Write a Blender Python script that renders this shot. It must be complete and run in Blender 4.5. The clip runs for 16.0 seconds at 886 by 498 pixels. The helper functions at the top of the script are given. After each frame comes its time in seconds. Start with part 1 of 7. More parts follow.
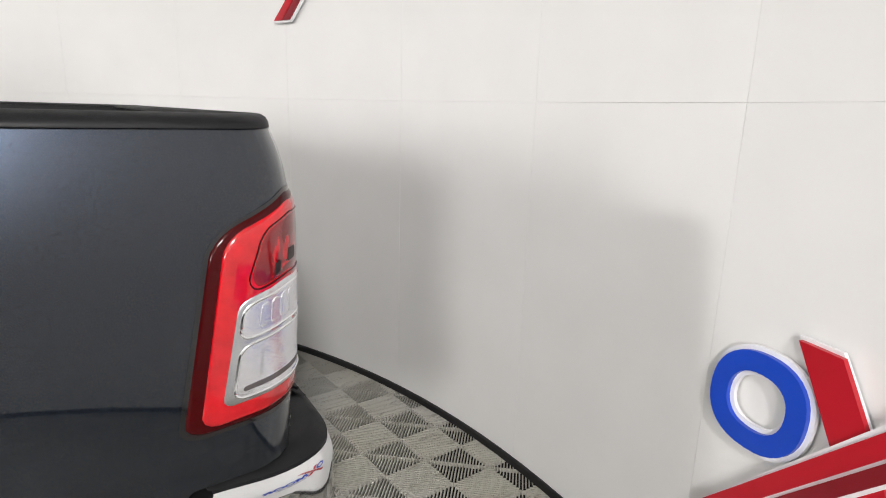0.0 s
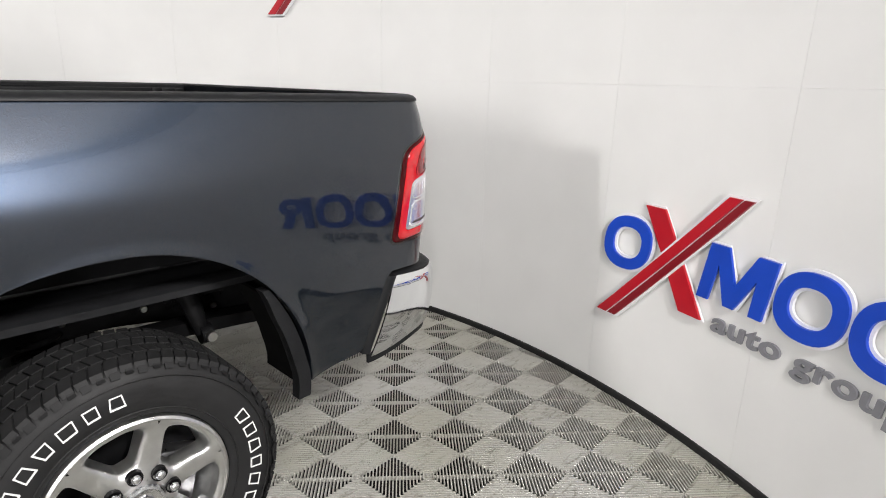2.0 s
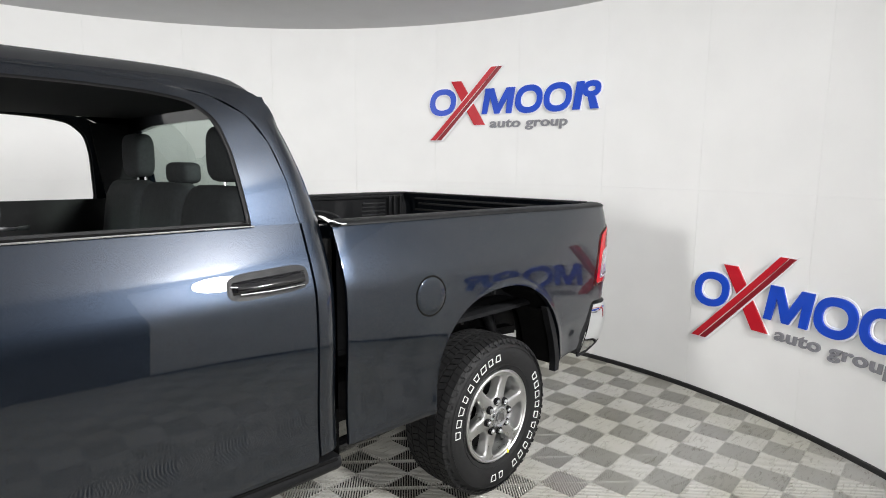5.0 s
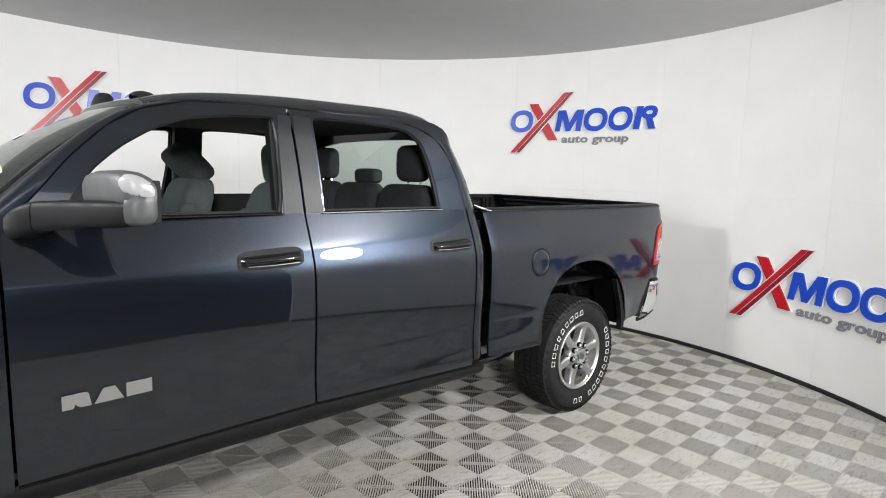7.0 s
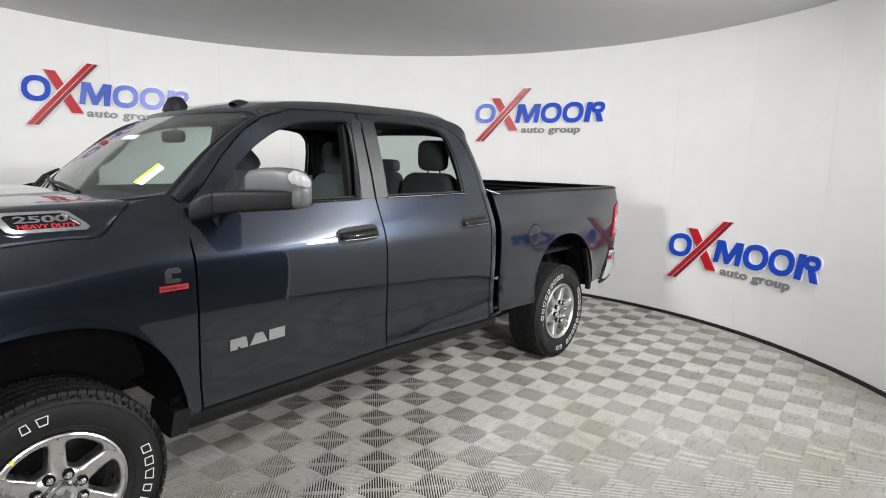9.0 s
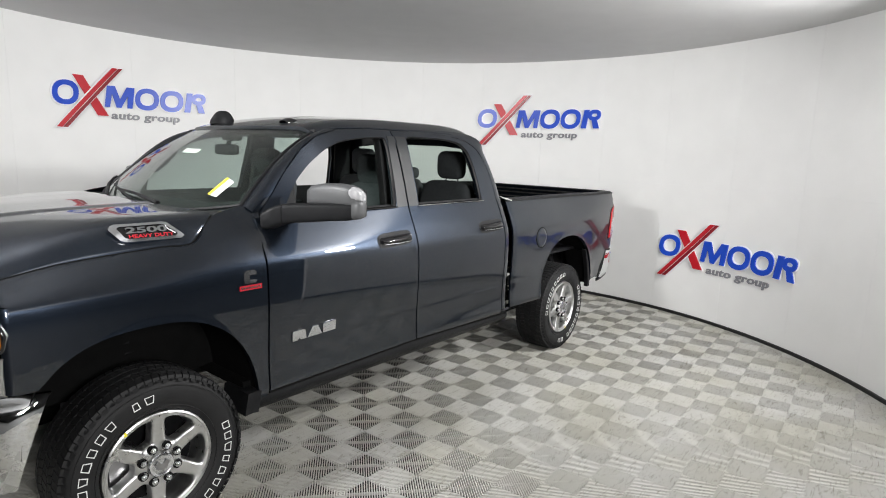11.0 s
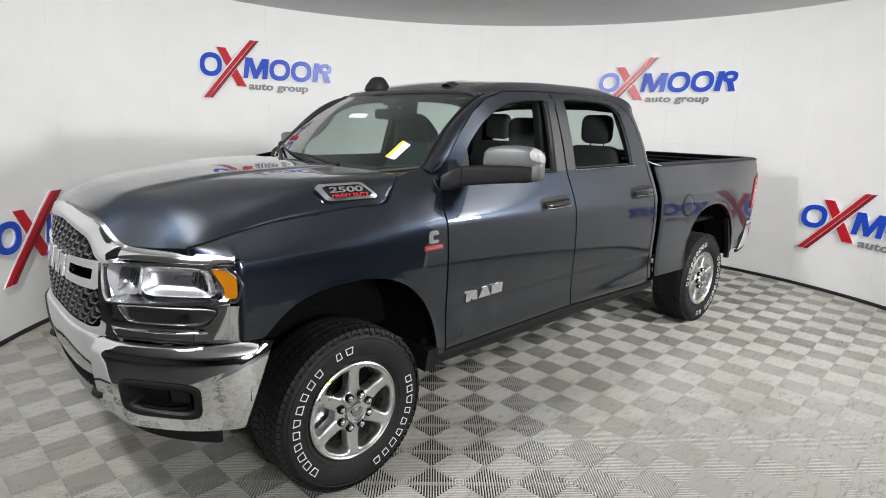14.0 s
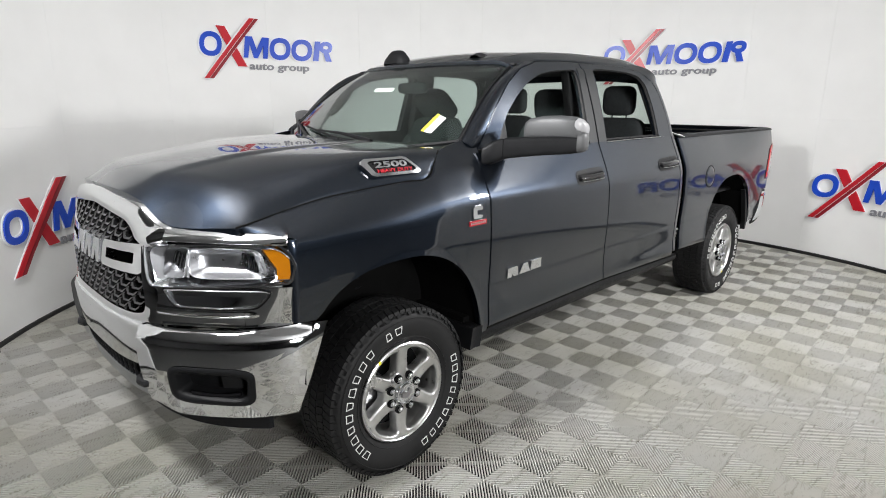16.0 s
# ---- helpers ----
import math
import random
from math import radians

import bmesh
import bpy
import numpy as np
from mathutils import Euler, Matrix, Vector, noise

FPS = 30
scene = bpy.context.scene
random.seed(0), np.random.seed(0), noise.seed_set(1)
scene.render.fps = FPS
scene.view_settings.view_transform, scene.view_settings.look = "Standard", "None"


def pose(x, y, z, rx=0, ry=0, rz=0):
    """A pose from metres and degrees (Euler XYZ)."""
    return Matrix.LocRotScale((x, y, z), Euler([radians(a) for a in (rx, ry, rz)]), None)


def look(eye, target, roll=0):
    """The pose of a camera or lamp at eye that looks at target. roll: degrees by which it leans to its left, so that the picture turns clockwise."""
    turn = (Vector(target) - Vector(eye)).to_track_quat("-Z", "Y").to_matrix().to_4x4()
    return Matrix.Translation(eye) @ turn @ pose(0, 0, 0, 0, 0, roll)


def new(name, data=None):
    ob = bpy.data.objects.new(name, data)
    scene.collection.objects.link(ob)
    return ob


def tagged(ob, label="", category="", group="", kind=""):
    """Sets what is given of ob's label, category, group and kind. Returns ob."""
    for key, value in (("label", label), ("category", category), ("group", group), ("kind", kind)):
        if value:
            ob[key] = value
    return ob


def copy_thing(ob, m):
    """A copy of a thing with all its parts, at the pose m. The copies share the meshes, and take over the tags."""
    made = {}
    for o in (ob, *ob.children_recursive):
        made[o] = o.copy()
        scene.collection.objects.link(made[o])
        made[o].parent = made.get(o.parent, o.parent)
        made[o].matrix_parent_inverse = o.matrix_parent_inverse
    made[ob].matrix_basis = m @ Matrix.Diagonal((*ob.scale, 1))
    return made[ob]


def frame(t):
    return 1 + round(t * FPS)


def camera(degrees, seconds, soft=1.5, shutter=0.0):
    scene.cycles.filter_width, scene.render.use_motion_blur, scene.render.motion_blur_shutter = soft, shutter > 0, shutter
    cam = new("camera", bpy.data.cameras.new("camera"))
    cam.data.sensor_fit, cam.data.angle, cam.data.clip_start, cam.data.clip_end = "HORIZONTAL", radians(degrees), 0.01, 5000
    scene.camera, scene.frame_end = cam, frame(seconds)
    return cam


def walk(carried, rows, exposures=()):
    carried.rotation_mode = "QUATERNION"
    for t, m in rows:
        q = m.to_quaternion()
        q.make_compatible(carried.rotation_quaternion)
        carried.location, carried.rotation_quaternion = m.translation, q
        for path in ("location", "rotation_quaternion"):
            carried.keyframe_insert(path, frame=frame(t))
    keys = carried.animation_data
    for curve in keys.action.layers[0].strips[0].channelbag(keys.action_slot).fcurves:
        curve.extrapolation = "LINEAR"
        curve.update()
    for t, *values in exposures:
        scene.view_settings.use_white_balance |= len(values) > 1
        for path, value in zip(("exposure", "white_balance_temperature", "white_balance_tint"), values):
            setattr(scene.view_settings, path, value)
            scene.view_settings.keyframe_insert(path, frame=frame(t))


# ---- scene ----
cam = camera(75.0, 16.0, soft=1.0)
PATH = [
    (0, (4.519, -0.896, 1.483), (5.62, 0.707, 1.018), 1.7),
    (0.5, (4.259, -0.983, 1.454), (5.472, 0.543, 1.007), 1.0),
    (1, (3.974, -1.121, 1.475), (5.303, 0.306, 1.03), 2.3),
    (1.5, (3.696, -1.33, 1.478), (5.089, 0.019, 0.989), 1.8),
    (2, (3.396, -1.456, 1.508), (4.786, -0.128, 0.957), 1.6),
    (2.5, (3.081, -1.5, 1.538), (4.5, -0.193, 1.012), 1.9),
    (3, (2.766, -1.634, 1.556), (4.203, -0.338, 1.051), 0.9),
    (3.5, (2.446, -1.737, 1.601), (3.907, -0.444, 1.159), -0.6),
    (4, (2.168, -1.726, 1.669), (3.612, -0.393, 1.298), -0.2),
    (6.5, (0.656, -2.122, 1.683), (2.033, -0.689, 1.456), 1.6),
    (7, (0.414, -2.322, 1.667), (1.725, -0.834, 1.408), 1.4),
    (7.5, (0.186, -2.41, 1.663), (1.486, -0.925, 1.341), -0.0),
    (8, (-0.093, -2.394, 1.638), (1.315, -1.012, 1.308), -0.5),
    (10.5, (-1.025, -2.434, 1.831), (0.5, -1.179, 1.514), 1.7),
    (11, (-1.076, -2.465, 1.831), (0.454, -1.221, 1.497), 1.8),
    (11.5, (-1.134, -2.543, 1.818), (0.361, -1.261, 1.47), -0.2),
    (12, (-1.205, -2.496, 1.823), (0.242, -1.163, 1.462), -0.1),
    (12.5, (-1.308, -2.388, 1.821), (0.116, -1.031, 1.462), 1.2),
    (13, (-1.421, -2.328, 1.806), (-0.01, -0.961, 1.433), 1.8),
    (13.5, (-1.459, -2.231, 1.788), (-0.085, -0.834, 1.391), 2.4),
    (14, (-1.425, -2.111, 1.774), (-0.095, -0.683, 1.336), 1.2),
    (14.5, (-1.447, -2.009, 1.776), (-0.14, -0.566, 1.317), 0.0),
    (15, (-1.52, -1.93, 1.765), (-0.183, -0.52, 1.289), -0.1),
    (15.5, (-1.559, -1.872, 1.746), (-0.201, -0.487, 1.259), 0.4),
    (16, (-1.58, -1.867, 1.722), (-0.226, -0.481, 1.225), 0.0),
]
walk(cam, [(t, look(eye, target, roll)) for t, eye, target, roll in PATH],
     [(0, 0.18, 6760, 12), (1, 0.19, 6740, 12), (2.5, 0.20, 6660, 11), (4, 0.19, 6560, 10), (7, 0.17, 6540, 10), (11, 0.12, 6540, 10), (16, 0.13, 6520, 10)])

# ---------- light ----------
world = bpy.data.worlds.new("world")
scene.world = world
world.use_nodes = True
world.node_tree.nodes["Background"].inputs[0].default_value = (0.8, 0.85, 0.9, 1)
world.node_tree.nodes["Background"].inputs[1].default_value = 0.02

CX, CY, RAD, CEIL = 2.05, 0.75, 4.0, 3.05


def lamp(x, y, z, size, power, aim, spread=180, colour=(1.0, 1.0, 1.0)):
    data = bpy.data.lights.new("flood_light", "AREA")
    data.shape, data.size, data.energy, data.color = "DISK", size, power, colour
    data.spread = radians(spread)
    ob = new("flood_light", data)
    ob.matrix_world = look((x, y, z), aim)
    return ob


# floods high on the wall of the booth
LAMPS = [(3.70, -2.73, 2.76, 138), (-1.75, 0.30, 2.86, 116)]
for lx, ly, lz, lw in LAMPS:
    lamp(lx, ly, lz, 0.44, lw, (2.05, 0.75, 1.5), 165)
# the hall's lamp outside the open side
lamp(-1.6, -6.6, 2.85, 1.5, 300, (2.2, 0.3, 0.9))


# ---------- materials ----------
def nodes_of(name):
    m = bpy.data.materials.new(name)
    m.use_nodes = True
    nt = m.node_tree
    return m, nt, nt.nodes["Principled BSDF"]


def mat(name, col, rough=0.5, metal=0.0, var=0.0, scale=20.0, bump=0.0, bscale=200.0, coat=0.0, spec=None, rvar=0.0):
    """A surface with colour variation at two scales, varying roughness and fine relief."""
    m, nt, b = nodes_of(name)
    b.inputs["Base Color"].default_value = (*col, 1)
    b.inputs["Roughness"].default_value = rough
    b.inputs["Metallic"].default_value = metal
    if coat:
        b.inputs["Coat Weight"].default_value = coat
        b.inputs["Coat Roughness"].default_value = 0.03
    if spec is not None:
        b.inputs["Specular IOR Level"].default_value = spec
    tc = nt.nodes.new("ShaderNodeTexCoord")
    if var or rvar:
        n1 = nt.nodes.new("ShaderNodeTexNoise")
        n1.inputs["Scale"].default_value = scale
        n1.inputs["Detail"].default_value = 6
        n2 = nt.nodes.new("ShaderNodeTexNoise")
        n2.inputs["Scale"].default_value = scale * 0.12
        n2.inputs["Detail"].default_value = 3
        for n in (n1, n2):
            nt.links.new(tc.outputs["Object"], n.inputs["Vector"])
        add = nt.nodes.new("ShaderNodeMath")
        add.operation = "ADD"
        nt.links.new(n1.outputs["Fac"], add.inputs[0])
        nt.links.new(n2.outputs["Fac"], add.inputs[1])
        if var:
            mr = nt.nodes.new("ShaderNodeMapRange")
            mr.inputs["From Min"].default_value, mr.inputs["From Max"].default_value = 0.7, 1.3
            mr.inputs["To Min"].default_value, mr.inputs["To Max"].default_value = 1 - var, 1 + var
            nt.links.new(add.outputs[0], mr.inputs["Value"])
            mx = nt.nodes.new("ShaderNodeVectorMath")
            mx.operation = "SCALE"
            mx.inputs[0].default_value = col
            nt.links.new(mr.outputs["Result"], mx.inputs["Scale"])
            nt.links.new(mx.outputs[0], b.inputs["Base Color"])
        if rvar:
            mr = nt.nodes.new("ShaderNodeMapRange")
            mr.inputs["From Min"].default_value, mr.inputs["From Max"].default_value = 0.7, 1.3
            mr.inputs["To Min"].default_value, mr.inputs["To Max"].default_value = max(0, rough - rvar), min(1, rough + rvar)
            nt.links.new(add.outputs[0], mr.inputs["Value"])
            nt.links.new(mr.outputs["Result"], b.inputs["Roughness"])
    if bump:
        n3 = nt.nodes.new("ShaderNodeTexNoise")
        n3.inputs["Scale"].default_value = bscale
        n3.inputs["Detail"].default_value = 4
        nt.links.new(tc.outputs["Object"], n3.inputs["Vector"])
        bp = nt.nodes.new("ShaderNodeBump")
        bp.inputs["Strength"].default_value = bump
        bp.inputs["Distance"].default_value = 0.002
        nt.links.new(n3.outputs["Fac"], bp.inputs["Height"])
        nt.links.new(bp.outputs["Normal"], b.inputs["Normal"])
    return m


def paint_material():
    """Dark blue-grey metallic car paint: flakes under a clear coat."""
    m, nt, b = nodes_of("granite_metallic_paint")
    tc = nt.nodes.new("ShaderNodeTexCoord")
    vor = nt.nodes.new("ShaderNodeTexVoronoi")
    vor.inputs["Scale"].default_value = 1400
    nt.links.new(tc.outputs["Object"], vor.inputs["Vector"])
    ramp = nt.nodes.new("ShaderNodeMix")
    ramp.data_type = "RGBA"
    ramp.inputs["A"].default_value = (0.0124, 0.0168, 0.0250, 1)
    ramp.inputs["B"].default_value = (0.0203, 0.0274, 0.0408, 1)
    sep = nt.nodes.new("ShaderNodeSeparateColor")
    nt.links.new(vor.outputs["Color"], sep.inputs[0])
    nt.links.new(sep.outputs[0], ramp.inputs["Factor"])
    nt.links.new(ramp.outputs["Result"], b.inputs["Base Color"])
    b.inputs["Metallic"].default_value = 0.88
    b.inputs["Specular IOR Level"].default_value = 0.1
    b.inputs["Roughness"].default_value = 0.34
    b.inputs["Coat Weight"].default_value = 1.0
    b.inputs["Coat Roughness"].default_value = 0.015
    b.inputs["Coat IOR"].default_value = 1.66
    return m


def glass_material(name, tint, rough=0.0):
    m, nt, b = nodes_of(name)
    out = nt.nodes["Material Output"]
    tr = nt.nodes.new("ShaderNodeBsdfTransparent")
    tr.inputs[0].default_value = (*tint, 1)
    gl = nt.nodes.new("ShaderNodeBsdfGlossy")
    gl.inputs["Roughness"].default_value = rough
    lw = nt.nodes.new("ShaderNodeLayerWeight")
    lw.inputs["Blend"].default_value = 0.5
    pw = nt.nodes.new("ShaderNodeMath")
    pw.operation = "POWER"
    pw.inputs[1].default_value = 3.3
    nt.links.new(lw.outputs["Facing"], pw.inputs[0])
    fr = nt.nodes.new("ShaderNodeMath")
    fr.operation = "MULTIPLY_ADD"
    fr.inputs[1].default_value, fr.inputs[2].default_value = 0.9, 0.03
    nt.links.new(pw.outputs[0], fr.inputs[0])
    mx = nt.nodes.new("ShaderNodeMixShader")
    nt.links.new(fr.outputs[0], mx.inputs[0])
    nt.links.new(tr.outputs[0], mx.inputs[1])
    nt.links.new(gl.outputs[0], mx.inputs[2])
    nt.links.new(mx.outputs[0], out.inputs[0])
    return m


WALL = mat("white_wall_panel", (0.81, 0.81, 0.80), 0.55, var=0.03, scale=3, bump=0.06, bscale=60, rvar=0.08)
CEILING = mat("grey_ceiling_fabric", (0.62, 0.62, 0.62), 0.8, var=0.03, scale=4, bump=0.08, bscale=300)
SKIRT = mat("black_rubber_skirting", (0.012, 0.012, 0.013), 0.5, var=0.2, scale=30, rvar=0.1)
UNDER = mat("dark_subfloor", (0.008, 0.008, 0.008), 0.9, var=0.3, scale=8)
PAINT = paint_material()
CHROME = mat("polished_chrome", (0.86, 0.87, 0.88), 0.05, 1.0, rvar=0.03, scale=8)
SATIN = mat("satin_chrome", (0.72, 0.73, 0.75), 0.22, 1.0, rvar=0.05, scale=15)
ALLOY = mat("machined_alloy", (0.66, 0.66, 0.655), 0.33, 1.0, var=0.08, scale=40, rvar=0.08)
# darker copy of the alloy, a recess's shade put into its colour
ALLOY_IN = mat("shaded_alloy_pocket", (0.35, 0.35, 0.36), 0.3, 1.0, var=0.1, scale=40, rvar=0.08)
RUBBER = mat("tyre_rubber", (0.0115, 0.0115, 0.012), 0.62, var=0.25, scale=25, bump=0.15, bscale=400, rvar=0.1, spec=0.28)
WHITE_RUB = mat("white_tyre_outline", (0.75, 0.75, 0.74), 0.55, var=0.06, scale=60)
BLACKP = mat("textured_black_plastic", (0.0095, 0.0098, 0.0108), 0.50, var=0.2, scale=30, bump=0.25, bscale=500, rvar=0.1, spec=0.18)
GLOSSB = mat("gloss_black_plastic", (0.008, 0.008, 0.009), 0.1, coat=0.5, var=0.1, scale=20)
FRAME = mat("black_chassis_steel", (0.006, 0.006, 0.0065), 0.42, var=0.4, scale=20, rvar=0.15, bump=0.1, bscale=90, spec=0.10)
LINER = mat("black_wheelhouse_liner", (0.004, 0.004, 0.004), 0.85, var=0.3, scale=20, bump=0.3, bscale=150, spec=0.1)
BOLT = mat("zinc_bolt", (0.6, 0.6, 0.58), 0.3, 1.0, var=0.1, scale=60)
CLOTH = mat("dark_grey_seat_cloth", (0.040, 0.045, 0.047), 0.9, var=0.18, scale=60, bump=0.4, bscale=700)
CABIN = mat("black_cabin_trim", (0.016, 0.017, 0.018), 0.6, var=0.2, scale=30, bump=0.2, bscale=400)
HEADLINER = mat("dark_headliner", (0.022, 0.022, 0.023), 0.9, var=0.08, scale=30)
GLASS = glass_material("green_tinted_windscreen", (0.74, 0.82, 0.785))
TINT = glass_material("grey_tinted_rear_glass", (0.52, 0.60, 0.555))
LENS = glass_material("clear_lamp_lens", (0.93, 0.94, 0.95))
RED_LENS = mat("red_tail_lens", (0.42, 0.003, 0.008), 0.10, var=0.22, scale=45, coat=1.0)
DARK_RED = mat("dark_red_lens", (0.035, 0.0006, 0.0012), 0.12, var=0.12, scale=60, spec=0.22)
AMBER = mat("amber_marker_lens", (0.55, 0.19, 0.006), 0.18, coat=1.0, var=0.08, scale=40)
LAMPB = mat("silver_lamp_housing", (0.70, 0.70, 0.72), 0.32, 0.6, var=0.1, scale=30)
SIGN_BLUE = mat("blue_acrylic", (0.010, 0.065, 0.52), 0.3, var=0.08, scale=6)
SIGN_RED = mat("red_acrylic", (0.50, 0.010, 0.022), 0.3, var=0.08, scale=6)
SIGN_DRED = mat("dark_red_acrylic", (0.24, 0.010, 0.018), 0.3, var=0.08, scale=6)
SIGN_WHITE = mat("white_acrylic_edge", (0.86, 0.86, 0.88), 0.35, var=0.02, scale=6)
SIGN_GREY = mat("grey_acrylic", (0.22, 0.22, 0.24), 0.35, var=0.06, scale=10)
PAPER = mat("white_paper", (0.82, 0.82, 0.80), 0.7, var=0.03, scale=30)
YELLOW = mat("yellow_paper", (0.85, 0.75, 0.05), 0.7, var=0.04, scale=30)
BADGE_RED = mat("red_badge_enamel", (0.42, 0.02, 0.03), 0.25, var=0.08, scale=60)


# ---------- mesh helpers ----------
def finish(name, bm, material, smooth=35):
    bmesh.ops.recalc_face_normals(bm, faces=bm.faces)
    me = bpy.data.meshes.new(name)
    bm.to_mesh(me)
    bm.free()
    if smooth:
        me.shade_smooth()
        me.set_sharp_from_angle(angle=radians(smooth))
    mats = material if isinstance(material, (list, tuple)) else [material]
    for mm in mats:
        me.materials.append(mm)
    return me


def part(name, bm, material, parent, label="", smooth=35):
    ob = new(name, finish(name, bm, material, smooth))
    ob.parent = parent
    if label:
        ob["label"] = label
    return ob


def thing(name, x, y, z, label, category, group="", kind=""):
    ob = new(name)
    ob.location = (x, y, z)
    ob.empty_display_size = 0.1
    return tagged(ob, label, category, group, kind)


def B():
    return bmesh.new()


def box(bm, x0, x1, y0, y1, z0, z1, bev=0.0, m=None):
    r = bmesh.ops.create_cube(bm, size=1.0)
    vs = r["verts"]
    for v in vs:
        v.co = Vector(((x0 + x1) / 2 + v.co.x * (x1 - x0), (y0 + y1) / 2 + v.co.y * (y1 - y0), (z0 + z1) / 2 + v.co.z * (z1 - z0)))
    if m is not None:
        for v in vs:
            v.co = m @ v.co
    if bev:
        es = list({e for v in vs for e in v.link_edges})
        bmesh.ops.bevel(bm, geom=es, offset=bev, segments=2, affect="EDGES", profile=0.5)
    return bm


def sheet(bm, nu, nv, f, th=(0, 0.012, 0)):
    """A curved plate: the surface f(u, v) with u, v from 0 to 1, and its thickness."""
    th = Vector(th)
    a = [[Vector(f(i / nu, j / nv)) for j in range(nv + 1)] for i in range(nu + 1)]
    top = [[bm.verts.new(p) for p in row] for row in a]
    low = [[bm.verts.new(p + th) for p in row] for row in a]
    for i in range(nu):
        for j in range(nv):
            bm.faces.new((top[i][j], top[i + 1][j], top[i + 1][j + 1], top[i][j + 1]))
            bm.faces.new((low[i][j], low[i][j + 1], low[i + 1][j + 1], low[i + 1][j]))
    for i in range(nu):
        for j in (0, nv):
            bm.faces.new((top[i][j], top[i + 1][j], low[i + 1][j], low[i][j]))
    for j in range(nv):
        for i in (0, nu):
            bm.faces.new((top[i][j], top[i][j + 1], low[i][j + 1], low[i][j]))
    return bm


def resample(pts, n):
    """n + 1 points evenly along a polyline."""
    pts = [Vector(p) for p in pts]
    d = [0.0]
    for a, b in zip(pts, pts[1:]):
        d.append(d[-1] + (b - a).length)
    out = []
    k = 0
    for i in range(n + 1):
        s = d[-1] * i / n
        while k < len(pts) - 2 and d[k + 1] < s:
            k += 1
        w = (s - d[k]) / max(1e-9, d[k + 1] - d[k])
        out.append(pts[k].lerp(pts[k + 1], min(1, max(0, w))))
    return out


def smooth_line(pts, n):
    """A smooth curve through the points (Catmull-Rom), n + 1 points."""
    pts = [Vector(p) for p in pts]
    p = [2 * pts[0] - pts[1]] + pts + [2 * pts[-1] - pts[-2]]
    dense = []
    for i in range(1, len(p) - 2):
        for k in range(8):
            t = k / 8
            a, b, c, d = p[i - 1], p[i], p[i + 1], p[i + 2]
            dense.append(0.5 * (2 * b + (c - a) * t + (2 * a - 5 * b + 4 * c - d) * t * t + (3 * b - a - 3 * c + d) * t ** 3))
    dense.append(pts[-1])
    return resample(dense, n)


def dense(o, n):
    """The same outline with n times the points."""
    out = []
    for a, b in zip(o, o[1:] + o[:1]):
        for k in range(n):
            out.append((a[0] + (b[0] - a[0]) * k / n, a[1] + (b[1] - a[1]) * k / n))
    return out


def tube(bm, pts, r, n=8, closed=False, caps=True):
    pts = [Vector(p) for p in pts]
    rings = []
    m = len(pts)
    for i, p in enumerate(pts):
        a, b = (pts[(i - 1) % m], pts[(i + 1) % m]) if closed else (pts[max(0, i - 1)], pts[min(m - 1, i + 1)])
        d = (b - a).normalized()
        side = d.cross(Vector((0, 0, 1)))
        if side.length < 1e-3:
            side = d.cross(Vector((1, 0, 0)))
        side.normalize()
        up = side.cross(d)
        rr = r[i] if isinstance(r, (list, tuple)) else r
        rings.append([bm.verts.new(p + rr * (math.cos(6.28319 * k / n) * side + math.sin(6.28319 * k / n) * up)) for k in range(n)])
    for i in range(m if closed else m - 1):
        a, b = rings[i], rings[(i + 1) % m]
        for k in range(n):
            bm.faces.new((a[k], a[(k + 1) % n], b[(k + 1) % n], b[k]))
    if caps and not closed:
        bm.faces.new(rings[0]), bm.faces.new(rings[-1])
    return bm


def lathe(bm, prof, n=48, c=(0, 0, 0), closed=False):
    """Turns a profile of (radius, y) about the y axis through c."""
    c = Vector(c)
    rings = []
    for k in range(n):
        a = 2 * math.pi * k / n
        rings.append([bm.verts.new(c + Vector((r * math.cos(a), y, r * math.sin(a)))) for r, y in prof])
    for k in range(n):
        a, b = rings[k], rings[(k + 1) % n]
        m = len(prof)
        for i in range(m if closed else m - 1):
            j = (i + 1) % m
            bm.faces.new((a[i], b[i], b[j], a[j]))
    return bm


def ring_plate(bm, outer, inner, f, th=(0, 0.02, 0)):
    """A plate between two closed outlines with the same number of points; f lifts (x, z) into space."""
    th = Vector(th)
    n = len(outer)
    o = [bm.verts.new(f(*p)) for p in outer]
    i = [bm.verts.new(f(*p)) for p in inner]
    o2 = [bm.verts.new(v.co + th) for v in o]
    i2 = [bm.verts.new(v.co + th) for v in i]
    for k in range(n):
        j = (k + 1) % n
        bm.faces.new((o[k], o[j], i[j], i[k]))
        bm.faces.new((o2[k], i2[k], i2[j], o2[j]))
        bm.faces.new((o[k], o2[k], o2[j], o[j]))
        bm.faces.new((i[k], i[j], i2[j], i2[k]))
    return bm


def prism(bm, outline, f, depth):
    """A plate with the closed outline, lifted by f(a, b, d) at d = 0 and d = depth."""
    a = [bm.verts.new(f(p[0], p[1], 0)) for p in outline]
    b = [bm.verts.new(f(p[0], p[1], depth)) for p in outline]
    bm.faces.new(a), bm.faces.new(b)
    n = len(outline)
    for k in range(n):
        bm.faces.new((a[k], a[(k + 1) % n], b[(k + 1) % n], b[k]))
    return bm


